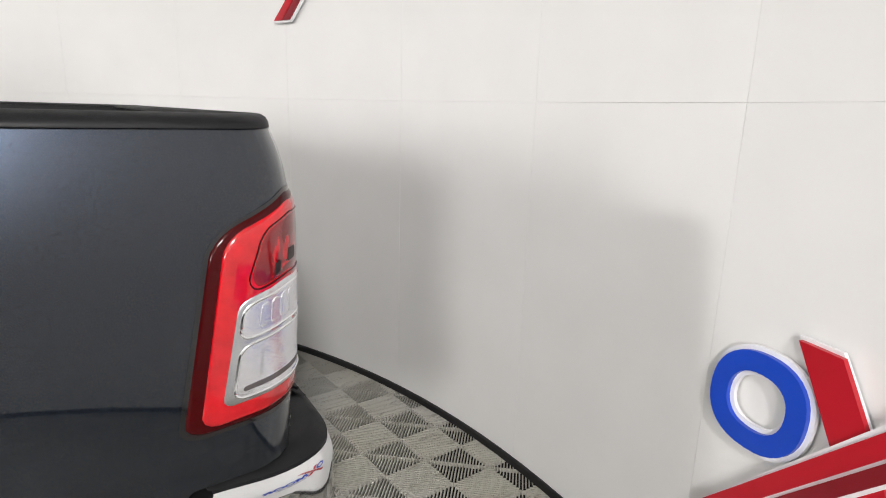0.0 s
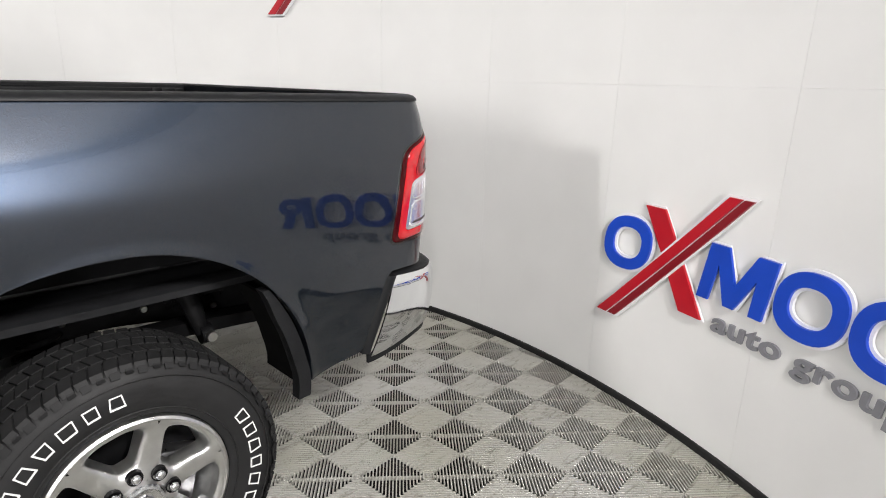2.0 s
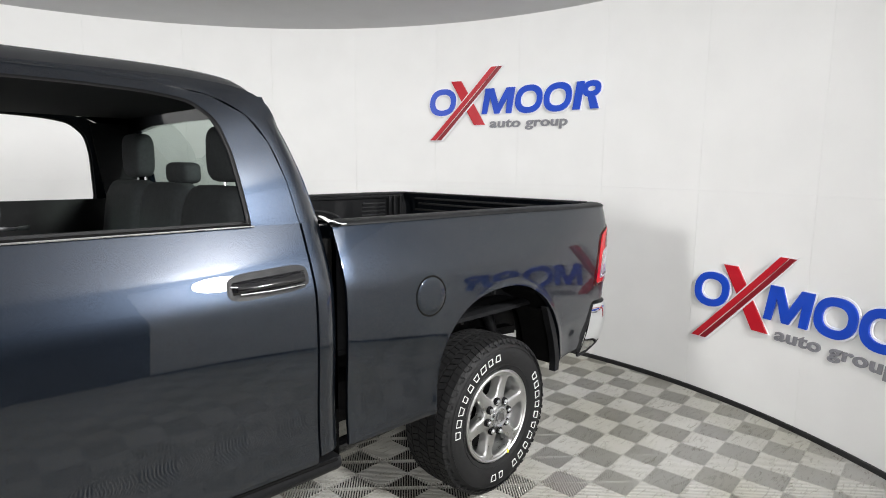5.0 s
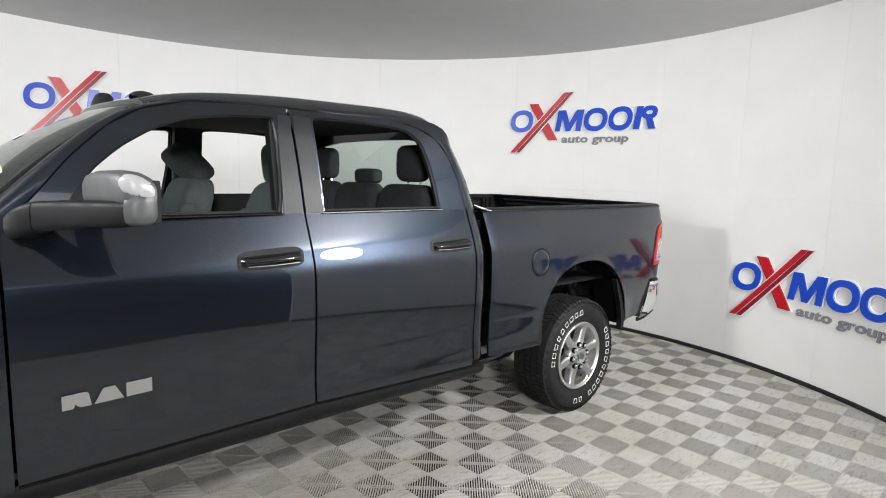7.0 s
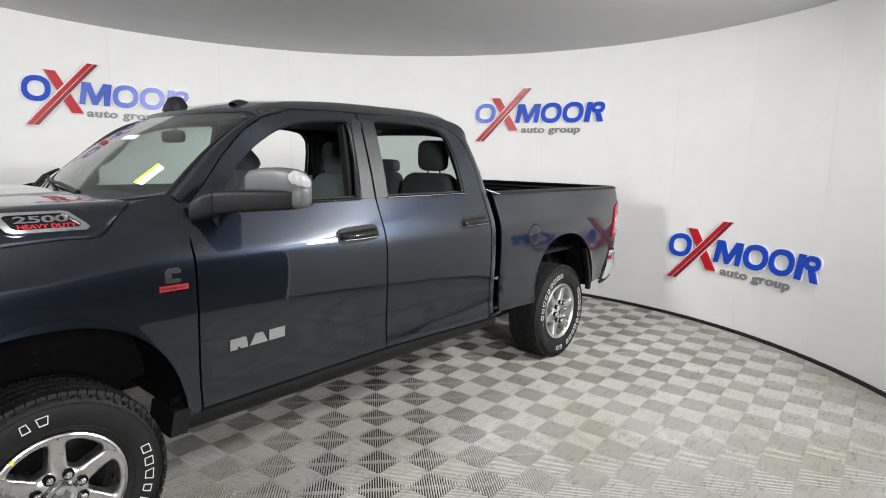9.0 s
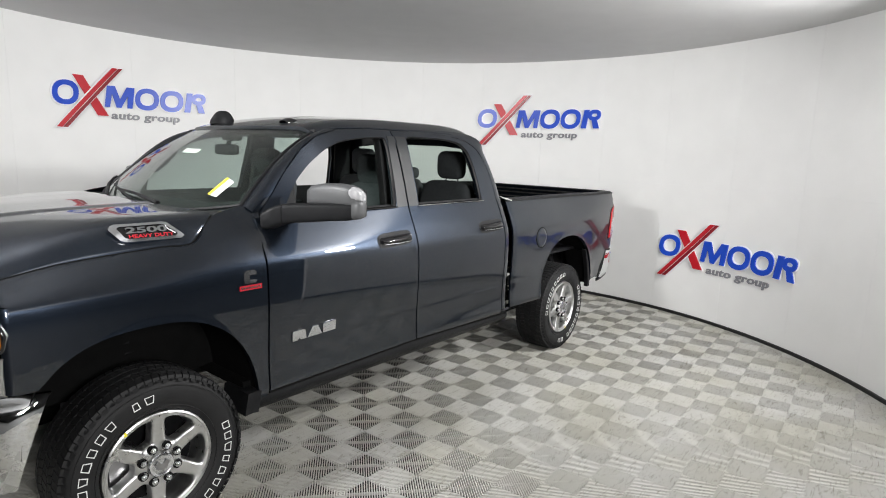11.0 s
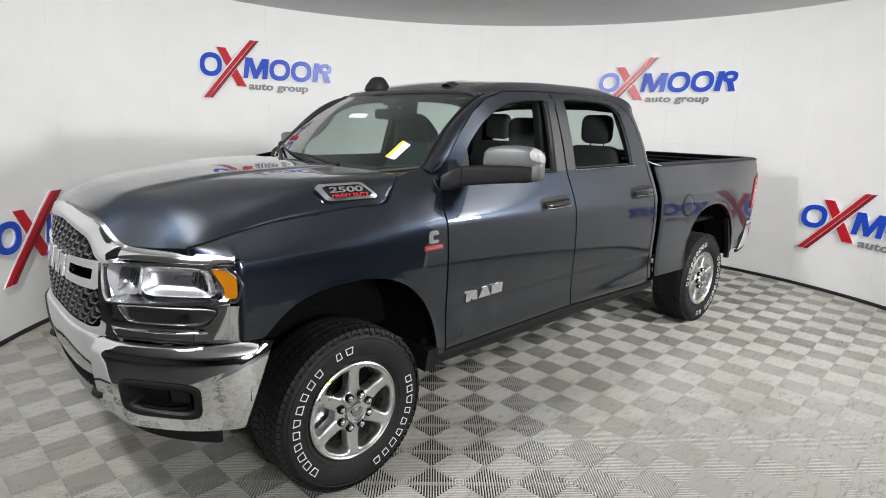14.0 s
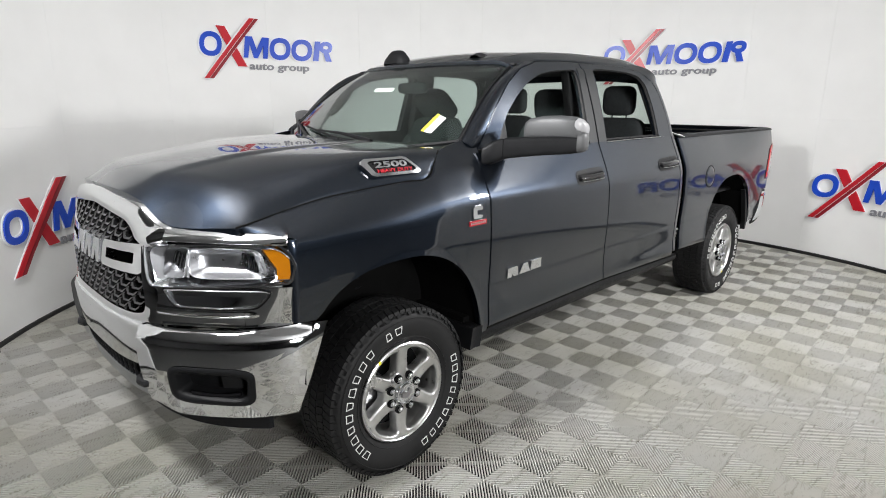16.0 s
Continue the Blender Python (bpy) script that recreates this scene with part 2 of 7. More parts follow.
def split_mesh(name, me, material):
    """Makes every loose piece of a mesh an object of its own."""
    n = len(me.vertices)
    root = list(range(n))

    def find(i):
        while root[i] != i:
            root[i] = root[root[i]]
            i = root[i]
        return i
    for e in me.edges:
        a, b = find(e.vertices[0]), find(e.vertices[1])
        if a != b:
            root[a] = b
    groups = {}
    for f in me.polygons:
        groups.setdefault(find(f.vertices[0]), []).append(f)
    out = []
    for fs in groups.values():
        ids = sorted({v for f in fs for v in f.vertices})
        at = {v: k for k, v in enumerate(ids)}
        m2 = bpy.data.meshes.new(name)
        m2.from_pydata([me.vertices[v].co[:] for v in ids], [], [[at[v] for v in f.vertices] for f in fs])
        m2.materials.append(material)
        out.append(new(name, m2))
    bpy.data.meshes.remove(me)
    return out


def interp(x, pts):
    if x <= pts[0][0]:
        return pts[0][1]
    for (a, b), (c, d) in zip(pts, pts[1:]):
        if x <= c:
            t = (x - a) / (c - a)
            return b + (d - b) * t
    return pts[-1][1]


def sm(x, pts):
    """Smooth interpolation through a table (monotone cubic)."""
    if x <= pts[0][0]:
        return pts[0][1]
    if x >= pts[-1][0]:
        return pts[-1][1]
    for k in range(len(pts) - 1):
        if x <= pts[k + 1][0]:
            break
    (x0, y0), (x1, y1) = pts[k], pts[k + 1]
    d = (y1 - y0) / (x1 - x0)
    d0 = (y0 - pts[k - 1][1]) / (x0 - pts[k - 1][0]) if k else d
    d1 = (pts[k + 2][1] - y1) / (pts[k + 2][0] - x1) if k + 2 < len(pts) else d
    m0, m1 = (d0 + d) / 2, (d + d1) / 2
    h = x1 - x0
    t = (x - x0) / h
    return (2 * t ** 3 - 3 * t * t + 1) * y0 + (t ** 3 - 2 * t * t + t) * h * m0 + (-2 * t ** 3 + 3 * t * t) * y1 + (t ** 3 - t * t) * h * m1


def step(a, b, x):
    t = min(1, max(0, (x - a) / (b - a)))
    return t * t * (3 - 2 * t)


# ---------- the round room ----------
def at_wall(deg, r, z):
    return Vector((CX + r * math.cos(radians(deg)), CY + r * math.sin(radians(deg)), z))


def wall_panel(a0, a1, z0, z1):
    """One curved wall panel from angle a0 to a1."""
    bm = B()
    n = max(2, int((a1 - a0) / 2))
    rows = []
    for k in range(n + 1):
        a = a0 + 0.008 + (a1 - a0 - 0.016) * k / n
        rows.append([bm.verts.new(at_wall(a, r, z)) for r, z in ((RAD, z0), (RAD, z1), (RAD + 0.040, z1), (RAD + 0.040, z0))])
    for a, b in zip(rows, rows[1:]):
        for i in range(4):
            bm.faces.new((a[i], b[i], b[(i + 1) % 4], a[(i + 1) % 4]))
    bm.faces.new(rows[0]), bm.faces.new(rows[-1])
    return bm


wall = tagged(new("wall_round"), "white curved drywall around a round photo booth", "wall", kind="structure")
WALL0, WALL1 = -74.8, 176.0
SEAMS = [-74.8, -61.4, -49.0, -36.8, -24.6, -12.3, 0.0, 12.2, 24.5, 36.7, 49.0, 61.2, 73.4, 91.0, 109.4, 127.8, 146.2, 164.6, 176.0]
JOINT = 1.525
for a0, a1 in zip(SEAMS, SEAMS[1:]):
    part("panel", wall_panel(a0, a1, 0.0, JOINT - 0.0003), WALL, wall)
    part("panel", wall_panel(a0, a1, JOINT + 0.0003, CEIL + 0.1), WALL, wall)
bm = B()
rows = [[bm.verts.new(at_wall(WALL0 + (WALL1 - WALL0) * k / 90, r, z)) for r, z in ((RAD + 0.041, 0.0), (RAD + 0.041, CEIL + 0.1), (RAD + 0.070, CEIL + 0.1), (RAD + 0.070, 0.0))] for k in range(91)]
for a, b in zip(rows, rows[1:]):
    for i in range(4):
        bm.faces.new((a[i], b[i], b[(i + 1) % 4], a[(i + 1) % 4]))
bm.faces.new(rows[0]), bm.faces.new(rows[-1])
part("wall_backing", bm, WALL, wall)

# the unseen hall outside the booth's open side, its dimness put into dark colours
HALL = mat("plain_hall_wall", (0.11, 0.11, 0.112), 0.8, var=0.15, scale=2)
for nm, bx in (("wall_hall_west", (-9.2, -9.0, -9.0, 10.0)), ("wall_hall_east", (12.0, 12.2, -9.0, 10.0)), ("wall_hall_south", (-9.0, 12.0, -9.2, -9.0)), ("wall_hall_north", (-9.0, 12.0, 10.0, 10.2))):
    tagged(new(nm, finish(nm, box(B(), *bx, -0.15, 4.2), HALL)), "plain dark grey hall wall", "wall", kind="structure")
# unseen hall ceiling, made pale to lighten reflections in chrome and hood
tagged(new("ceiling_hall", finish("ceiling_hall", box(B(), -9.2, 12.2, -9.2, 10.2, 4.2, 4.4), mat("pale_hall_ceiling", (0.60, 0.60, 0.60), 0.8, var=0.08, scale=2))), "plain pale hall ceiling", "ceiling", kind="structure")
tagged(new("ground", finish("ground", box(B(), -9.2, 12.2, -9.2, 10.2, -0.25, -0.13), mat("dim_concrete", (0.06, 0.06, 0.058), 0.7, var=0.2, scale=3, rvar=0.1))), "grey concrete hall floor", "floor", kind="structure")

bm = B()
vs = [bm.verts.new(at_wall(a * 3, RAD + 0.09, CEIL)) for a in range(120)]
vt = [bm.verts.new(at_wall(a * 3, RAD + 0.09, CEIL + 0.1)) for a in range(120)]
bm.faces.new(vs), bm.faces.new(vt)
for k in range(120):
    bm.faces.new((vs[k], vs[(k + 1) % 120], vt[(k + 1) % 120], vt[k]))
tagged(new("ceiling", finish("ceiling", bm, CEILING)), "light grey flat round ceiling", "ceiling", kind="structure")

bm = B()
NB = 122
prof = [(RAD - 0.012, 0.0), (RAD - 0.012, 0.030), (RAD - 0.006, 0.036), (RAD - 0.001, 0.036), (RAD - 0.001, 0.0)]
rows = [[bm.verts.new(at_wall(WALL0 + (WALL1 - WALL0) * a / NB, r, z)) for r, z in prof] for a in range(NB + 1)]
for k in range(NB):
    a, b = rows[k], rows[k + 1]
    for i in range(4):
        bm.faces.new((a[i], b[i], b[i + 1], a[i + 1]))
tagged(new("baseboard", finish("baseboard", bm, SKIRT)), "thin black rubber skirting strip along the wall foot", "baseboard", kind="structure")


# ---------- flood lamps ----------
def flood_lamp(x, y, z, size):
    """An added, unseen black can and ceiling bracket round a flood light."""
    ob = thing("flood_lamp", x, y, z, "round flood lamp with an added black can and ceiling bracket", "lamp", "flood lamps")
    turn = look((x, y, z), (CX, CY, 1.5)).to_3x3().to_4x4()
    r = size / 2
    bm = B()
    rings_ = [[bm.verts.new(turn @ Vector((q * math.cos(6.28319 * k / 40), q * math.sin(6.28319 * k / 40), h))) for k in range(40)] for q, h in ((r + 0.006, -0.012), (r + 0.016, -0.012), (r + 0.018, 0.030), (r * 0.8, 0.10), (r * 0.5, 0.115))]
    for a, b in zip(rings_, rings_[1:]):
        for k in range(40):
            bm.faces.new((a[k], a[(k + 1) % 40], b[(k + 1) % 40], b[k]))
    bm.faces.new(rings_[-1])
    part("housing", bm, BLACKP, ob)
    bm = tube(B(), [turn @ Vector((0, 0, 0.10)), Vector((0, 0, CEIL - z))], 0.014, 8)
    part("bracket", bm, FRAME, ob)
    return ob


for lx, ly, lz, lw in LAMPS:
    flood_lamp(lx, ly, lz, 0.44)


# ---------- wall signs ----------
def sign(theta0, z0):
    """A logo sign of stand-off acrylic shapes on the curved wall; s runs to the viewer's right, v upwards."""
    ob = thing("wall_sign", *at_wall(theta0 - 11, RAD, z0 + 0.3), "red and blue stand-off acrylic company sign on white wall", "sign", "signs on the wall")
    inv = Matrix.Translation(-ob.location)

    def lift(lean=0.0):
        def f(s, v, d):
            return inv @ at_wall(theta0 - math.degrees((s) / RAD), RAD - d, z0 + v)
        return f

    def layers(name, outlines, material, d0, d1, label=""):
        f = lift()
        bm = B()
        for o in outlines:
            prism(bm, o, lambda s, v, d: f(s, v, d), d1) if d0 == 0 else prism(bm, o, lambda s, v, d: f(s, v, d0 + d), d1 - d0)
        return part(name, bm, material, ob, label, smooth=30)

    def ellipse(cx, cz, rx, rz, n=36, power=2.3, lean=0.10):
        out = []
        for k in range(n):
            a = 2 * math.pi * k / n
            c, s_ = math.cos(a), math.sin(a)
            u = math.copysign(abs(c) ** (2 / power), c) * rx
            w = math.copysign(abs(s_) ** (2 / power), s_) * rz
            out.append((cx + u + lean * w, cz + w))
        return out

    def ring(name, cx, cz, rx, rz, w, material):
        f = lift()
        for grow, d0, d1, m, nm in ((0.012, 0.012, 0.022, SIGN_WHITE, "white_backing"), (0.0, 0.022, 0.034, material, name)):
            bm = B()
            o = ellipse(cx, cz, rx + grow, rz + grow)
            i = ellipse(cx, cz, rx - w - grow, rz - w - grow)
            nn = len(o)
            va = [[bm.verts.new(f(p[0], p[1], d)) for p in q] for q, d in ((o, d0), (o, d1), (i, d1), (i, d0))]
            for k in range(nn):
                j = (k + 1) % nn
                for q in range(4):
                    bm.faces.new((va[q][k], va[q][j], va[(q + 1) % 4][j], va[(q + 1) % 4][k]))
            part(nm, bm, m, ob)

    def grow(o, g):
        cx = sum(p[0] for p in o) / len(o)
        cz = sum(p[1] for p in o) / len(o)
        out = []
        for p in o:
            dx, dz = p[0] - cx, p[1] - cz
            out.append((p[0] + math.copysign(g, dx), p[1] + math.copysign(g * 0.8, dz)))
        return out

    def seg(o, n=6):
        """Splits the long edges so that a shape follows the curved wall."""
        out = []
        for a, b in zip(o, o[1:] + o[:1]):
            for k in range(n):
                out.append((a[0] + (b[0] - a[0]) * k / n, a[1] + (b[1] - a[1]) * k / n))
        return out

    def plate(name, outline, material, d0=0.022, d1=0.034, g=0.012):
        layers("white_backing", [seg(grow(outline, g))], SIGN_WHITE, d0 - 0.010, d0 - 0.0005)
        layers(name, [seg(outline)], material, d0, d1)

    ring("blue_ring", 0.127, 0.364, 0.136, 0.128, 0.052, SIGN_BLUE)
    plate("red_bar", [(0.212, 0.560), (0.318, 0.560), (0.572, 0.143), (0.458, 0.143)], SIGN_RED, g=0.010)
    # the long bar in two shades with a thin white line between
    layers("white_backing", [seg([(-0.012, -0.010), (0.124, -0.010), (0.756, 0.682), (0.618, 0.682)])], SIGN_WHITE, 0.030, 0.0395)
    layers("red_bar", [seg([(0.0, 0.0), (0.058, 0.0), (0.692, 0.673), (0.634, 0.673)])], SIGN_RED, 0.040, 0.050)
    layers("dark_red_bar", [seg([(0.068, 0.0), (0.115, 0.0), (0.745, 0.673), (0.702, 0.673)])], SIGN_DRED, 0.040, 0.050)
    # slanted blue blocks
    y0, y1 = 0.243, 0.478
    plate("blue_zigzag", [(0.536, y0), (0.590, y0), (0.622, 0.40), (0.668, y0), (0.716, y0), (0.800, 0.385), (0.786, y0), (0.842, y0), (0.878, y1), (0.792, y1), (0.708, 0.335), (0.660, y1), (0.574, y1)], SIGN_BLUE, g=0.007)
    ring("blue_ring", 1.018, 0.362, 0.136, 0.126, 0.054, SIGN_BLUE)
    ring("blue_ring", 1.306, 0.362, 0.136, 0.126, 0.054, SIGN_BLUE)
    plate("blue_block", [(1.452, y0), (1.522, y0), (1.562, y1), (1.492, y1)], SIGN_BLUE, g=0.010)
    ring("blue_ring", 1.632, 0.410, 0.086, 0.068, 0.048, SIGN_BLUE)
    plate("blue_block", [(1.626, y0), (1.704, y0), (1.668, 0.345), (1.598, 0.345)], SIGN_BLUE, 0.0225, 0.0345, g=0.006)
    # small grey lettering
    cu = bpy.data.curves.new("lettering", "FONT")
    cu.body, cu.size, cu.extrude, cu.space_character = "auto group", 0.112, 0.006, 1.06
    cu.offset = 0.0028
    tmp = bpy.data.objects.new("lettering", cu)
    scene.collection.objects.link(tmp)
    dg = bpy.context.evaluated_depsgraph_get()
    me = bpy.data.meshes.new_from_object(tmp.evaluated_get(dg))
    bpy.data.objects.remove(tmp)
    f = lift()
    x0, x1 = min(v.co.x for v in me.vertices), max(v.co.x for v in me.vertices)
    for v in me.vertices:
        s = 0.612 + (v.co.x - x0) / (x1 - x0) * 0.785
        v.co = f(s + 0.12 * v.co.y, 0.118 + v.co.y * 1.05, 0.009 + v.co.z)
    for nm in split_mesh("letter", me, SIGN_GREY):
        nm.parent = ob
    return ob


for th0, zz in ((-13.1, 0.45), (25.05, 1.937), (103.5, 1.962), (140.0, 0.44)):
    sign(th0, zz)


# ---------- the pickup truck ----------
# x runs to the truck's rear with the front axle at 0, y from its driver side to the far side, z up
WB, MID, HUB = 3.79, 1.0, 0.405
truck = thing("pickup_truck", WB / 2, MID, 0, "dark blue-grey metallic crew-cab pickup truck with open side windows", "truck")
T_INV = Matrix.Translation(-Vector((WB / 2, MID, 0)))


def tpart(name, bm, material, parent=None, label="", smooth=35):
    """A part of the truck, given in world places."""
    for v in bm.verts:
        v.co = T_INV @ v.co
    return part(name, bm, material, parent or truck, label, smooth)


def flip(bm):
    """Mirrors to the far side."""
    for v in bm.verts:
        v.co.y = 2 * MID - v.co.y
    return bm


def section(tilts, y):
    """A body section as places (z, y), from a table of (height, tilt in degrees) and the y at its lowest height."""
    out = []
    z, n = tilts[0][0], 0
    while z <= tilts[-1][0]:
        out.append((z, y))
        y += 0.004 * math.tan(radians(interp(z + 0.002, tilts)))
        n += 1
        z = tilts[0][0] + 0.004 * n
    return out


# doors: tucked sill, flared foot, a fine crease at 0.80, an almost upright middle and a rolled shoulder
FOOT = [(0.46, -30), (0.55, -32), (0.585, -20), (0.605, 0), (0.625, 5.5), (0.66, 4.5), (0.70, 1.0), (0.75, -1.0), (0.790, -2.0), (0.798, 3.0), (0.806, 3.0), (0.815, -3.5), (0.91, -3.4),
        (0.96, -1.9), (1.05, 0.0), (1.10, 1.3), (1.15, 2.5), (1.19, 4.0), (1.225, 7.0), (1.250, 12.0)]
SIDE = section(FOOT[:-2] + [(1.215, 9.0), (1.235, 14.0), (1.255, 17.2), (1.285, 19.0), (1.315, 20.8), (1.335, 22.6), (1.36, 23.4), (1.50, 22.5)], 0.053)
# towards the front the shoulder draws together into a crease
CREASE = section(FOOT[:-4] + [(1.15, 2.0), (1.20, 3.0), (1.240, 5.0), (1.254, 14.0), (1.268, 21.0), (1.283, 25.5), (1.31, 27.5), (1.40, 27.5), (1.50, 26.0)], 0.053)
# the cargo box rolls further in to the rail
BOX_SIDE = section(FOOT[:-2] + [(1.215, 9.0), (1.235, 14.0), (1.255, 17.4), (1.285, 19.2), (1.315, 21.0), (1.335, 22.6), (1.36, 23.6), (1.50, 24.0)], 0.053)
UPPER = [(1.45, 0.0687), (1.47, 0.0772), (1.60, 0.113), (1.75, 0.160), (1.88, 0.209), (1.945, 0.251), (1.98, 0.285)]


def side(z):
    return sm(z, SIDE)


def door_side(x, z):
    w = step(1.75, 0.85, x)
    return side(z) * (1 - w) + sm(z, CREASE) * w


def upper(z):
    return sm(z, UPPER)


def superarch(x, cx, wl, wr, pl, pr, z0, z1):
    d = x - cx
    w, p = (wl, pl) if d < 0 else (wr, pr)
    q = min(1.0, abs(d) / w)
    return z0 + (z1 - z0) * max(0.0, 1 - q ** p) ** (1 / p)


REAR_ARCH = (3.80, 0.49, 0.52, 2.5, 2.0, 0.58, 1.095)
FRONT_ARCH = (0.0, 0.50, 0.49, 2.6, 2.2, 0.56, 1.06)


def flare(x, z, arch):
    """How far the metal swells round a wheel opening."""
    cx, wl, wr, pl, pr, z0, z1 = arch
    d = x - cx
    w = wl if d < 0 else wr
    rho = math.hypot(d / w, max(0, z - z0) / (z1 - z0))
    return -0.0045 * math.exp(-((rho - 1.0) / 0.045) ** 2) if z > z0 - 0.05 else -0.0045 * math.exp(-((abs(d) / w - 1) / 0.045) ** 2)


def stations(a, b, step_, dense=()):
    """x stations from a to b, closer round the given places."""
    xs = {round(a, 4), round(b, 4)}
    n = max(1, int((b - a) / step_))
    for k in range(n + 1):
        xs.add(round(a + (b - a) * k / n, 4))
    for c in dense:
        for k in range(-6, 7):
            x = c + k * 0.006
            if a < x < b:
                xs.add(round(x, 4))
    return sorted(xs)


def strip(bm, xs, zb, zt, nv, f, th=0.014):
    """A body panel: columns at the stations xs from zb(x) to zt(x); f gives the surface."""
    return sheet(bm, len(xs) - 1, nv, lambda u, v: f(xs[min(len(xs) - 1, round(u * (len(xs) - 1)))], zb(xs[min(len(xs) - 1, round(u * (len(xs) - 1)))]) * (1 - v) + zt(xs[min(len(xs) - 1, round(u * (len(xs) - 1)))]) * v), (0, th, 0))


# --- cargo box ---
BED0, RAIL = 2.838, 1.452


def bed_end(z):
    return sm(z, [(0.55, 4.74), (0.80, 4.835), (0.97, 4.850), (1.20, 4.860), (1.33, 4.862), (1.40, 4.852), (1.47, 4.828)])


def bed_skin(x, z):
    """The outer skin; past the corner x counts along the bend."""
    r = 0.095
    e = bed_end(z)
    # towards the tailgate the shoulder climbs and the upper side stands straighter
    rise = 0.52 * step(3.6, 4.75, x)
    zz_ = z if z < 1.12 else 1.12 + (z - 1.12) * (1 - rise)
    y = sm(zz_, BOX_SIDE) + 0.004 * step(2.856, 2.838, x) + flare(x, z, REAR_ARCH)
    y += 0.032 * step(0.85, 0.60, z) * step(4.22, 4.45, x)
    y += 0.040 * max(0.0, x - 4.15) ** 2 + 0.010 * max(0.0, 3.9 - x) ** 2
    if x > e - r:
        a = min(1.57, (x - (e - r)) / r)
        extra = max(0.0, (x - (e - r)) - 1.57 * r)
        return Vector((e - r + r * math.sin(a), y + r * (1 - math.cos(a)) + extra, z))
    return Vector((x, y, z))


def bed_bottom(x):
    if 3.31 < x < 4.32:
        return superarch(x, *REAR_ARCH)
    return interp(x, [(2.8, 0.590), (3.31, 0.575), (4.32, 0.578), (4.535, 0.598), (4.562, 0.630), (4.628, 0.850), (4.652, 0.876), (5.0, 0.880)])


XS_BED = stations(BED0, 5.02, 0.03, (3.31, 4.32, 4.51, 4.60))
for far in (0, 1):
    bm = strip(B(), XS_BED, bed_bottom, lambda x: RAIL, 84, bed_skin)
    bm = flip(bm) if far else bm
    bedside = tpart("bed_side", bm, PAINT)
    # rail cap of black plastic
    bm = sheet(B(), 70, 8, lambda u, v: (lambda p, a: Vector((p.x, p.y + 0.055 - 0.062 * math.cos(a), p.z + 0.018 * math.sin(a))))(bed_skin(BED0 - 0.01 + u * (4.865 - BED0), RAIL), math.pi * v), (0, 0, -0.004))
    bm = flip(bm) if far else bm
    tpart("rail_cap", bm, BLACKP, bedside, "textured black plastic rail cap")
    # inner wall of the box
    foot = lambda x: superarch(x, *REAR_ARCH) + 0.06 if 3.33 < x < 4.30 else 0.93
    bm = sheet(B(), 60, 12, lambda u, v: (lambda x: Vector((x, 0.135 + 0.014 * (math.sin(u * 40) > 0.6) * (0.2 < v < 0.85), max(0.93, foot(x)) * (1 - v) + 1.46 * v)))(BED0 + 0.02 + u * 1.96), (0, 0.012, 0))
    bm = flip(bm) if far else bm
    tpart("bed_inner_wall", bm, BLACKP, bedside)
    # wheel box inside
    bm = B()
    prof = [(3.80 - 0.44 * math.cos(math.pi * k / 30), superarch(3.80 - 0.44 * math.cos(math.pi * k / 30), 3.80, 0.44, 0.44, 2.6, 2.6, 0.93, 1.355)) for k in range(31)]
    rows = [[bm.verts.new((3.80 + (x - 3.80) * q, y, 0.93 + (z - 0.93) * q)) for x, z in prof] for y, q in ((0.13, 1.0), (0.185, 1.0), (0.20, 0.985), (0.215, 0.95), (0.30, 0.90), (0.36, 0.87), (0.385, 0.83), (0.385, 0.0))]
    for a, b in zip(rows, rows[1:]):
        for q in range(30):
            bm.faces.new((a[q], a[q + 1], b[q + 1], b[q]))
    bm = flip(bm) if far else bm
    wbox = tpart("wheel_box", bm, BLACKP, bedside)
    for yy_, q in ((0.192, 1.0), (0.372, 0.865)):
        bm = tube(B(), [(3.80 + (x - 3.80) * q, yy_, 0.93 + (z - 0.93) * q) for x, z in prof], 0.010, 6)
        tpart("rolled_edge", flip(bm) if far else bm, CABIN, wbox)
    # pressed ribs and the corner post of the inner wall
    for z_ in (1.296, 1.326, 1.356, 1.386):
        bm = box(B(), 4.335, 4.565, 0.140, 0.162, z_ - 0.006, z_ + 0.006, 0.004)
        tpart("rib", flip(bm) if far else bm, CABIN, bedside)
    for x_, w_ in ((4.60, 0.014), (4.655, 0.020), (4.715, 0.014)):
        bm = box(B(), x_ - w_, x_ + w_, 0.140, 0.185, 0.95, 1.445, 0.006)
        tpart("post", flip(bm) if far else bm, BLACKP, bedside)
    bm = tube(B(), [(4.755, 0.150, 0.95), (4.757, 0.152, 1.20), (4.757, 0.152, 1.445)], 0.008, 6)
    tpart("seal", flip(bm) if far else bm, GLOSSB, bedside)
    bm = box(B(), BED0 + 0.02, 4.76, 0.118, 0.170, 1.425, 1.446, 0.006)
    tpart("rail_flange", flip(bm) if far else bm, BLACKP, bedside)
    # wheel arch lip
    for arch, par in ((REAR_ARCH, bedside),):
        cx, wl, wr = arch[:3]
        pts = []
        for k in range(61):
            a = math.pi * k / 60
            x = cx - (wl if a < math.pi / 2 else wr) * math.cos(a) * 0.998
            z = superarch(x, *arch)
            p = bed_skin(x, z)
            pts.append((x, p.y + 0.006, z))
        bm = sheet(B(), 60, 2, lambda u, v: Vector(pts[round(u * 60)]) + Vector((0, 0.028 * v, 0.002 * v)), (0, 0.0, 0.004))
        bm = flip(bm) if far else bm
        tpart("arch_lip", bm, PAINT, par)
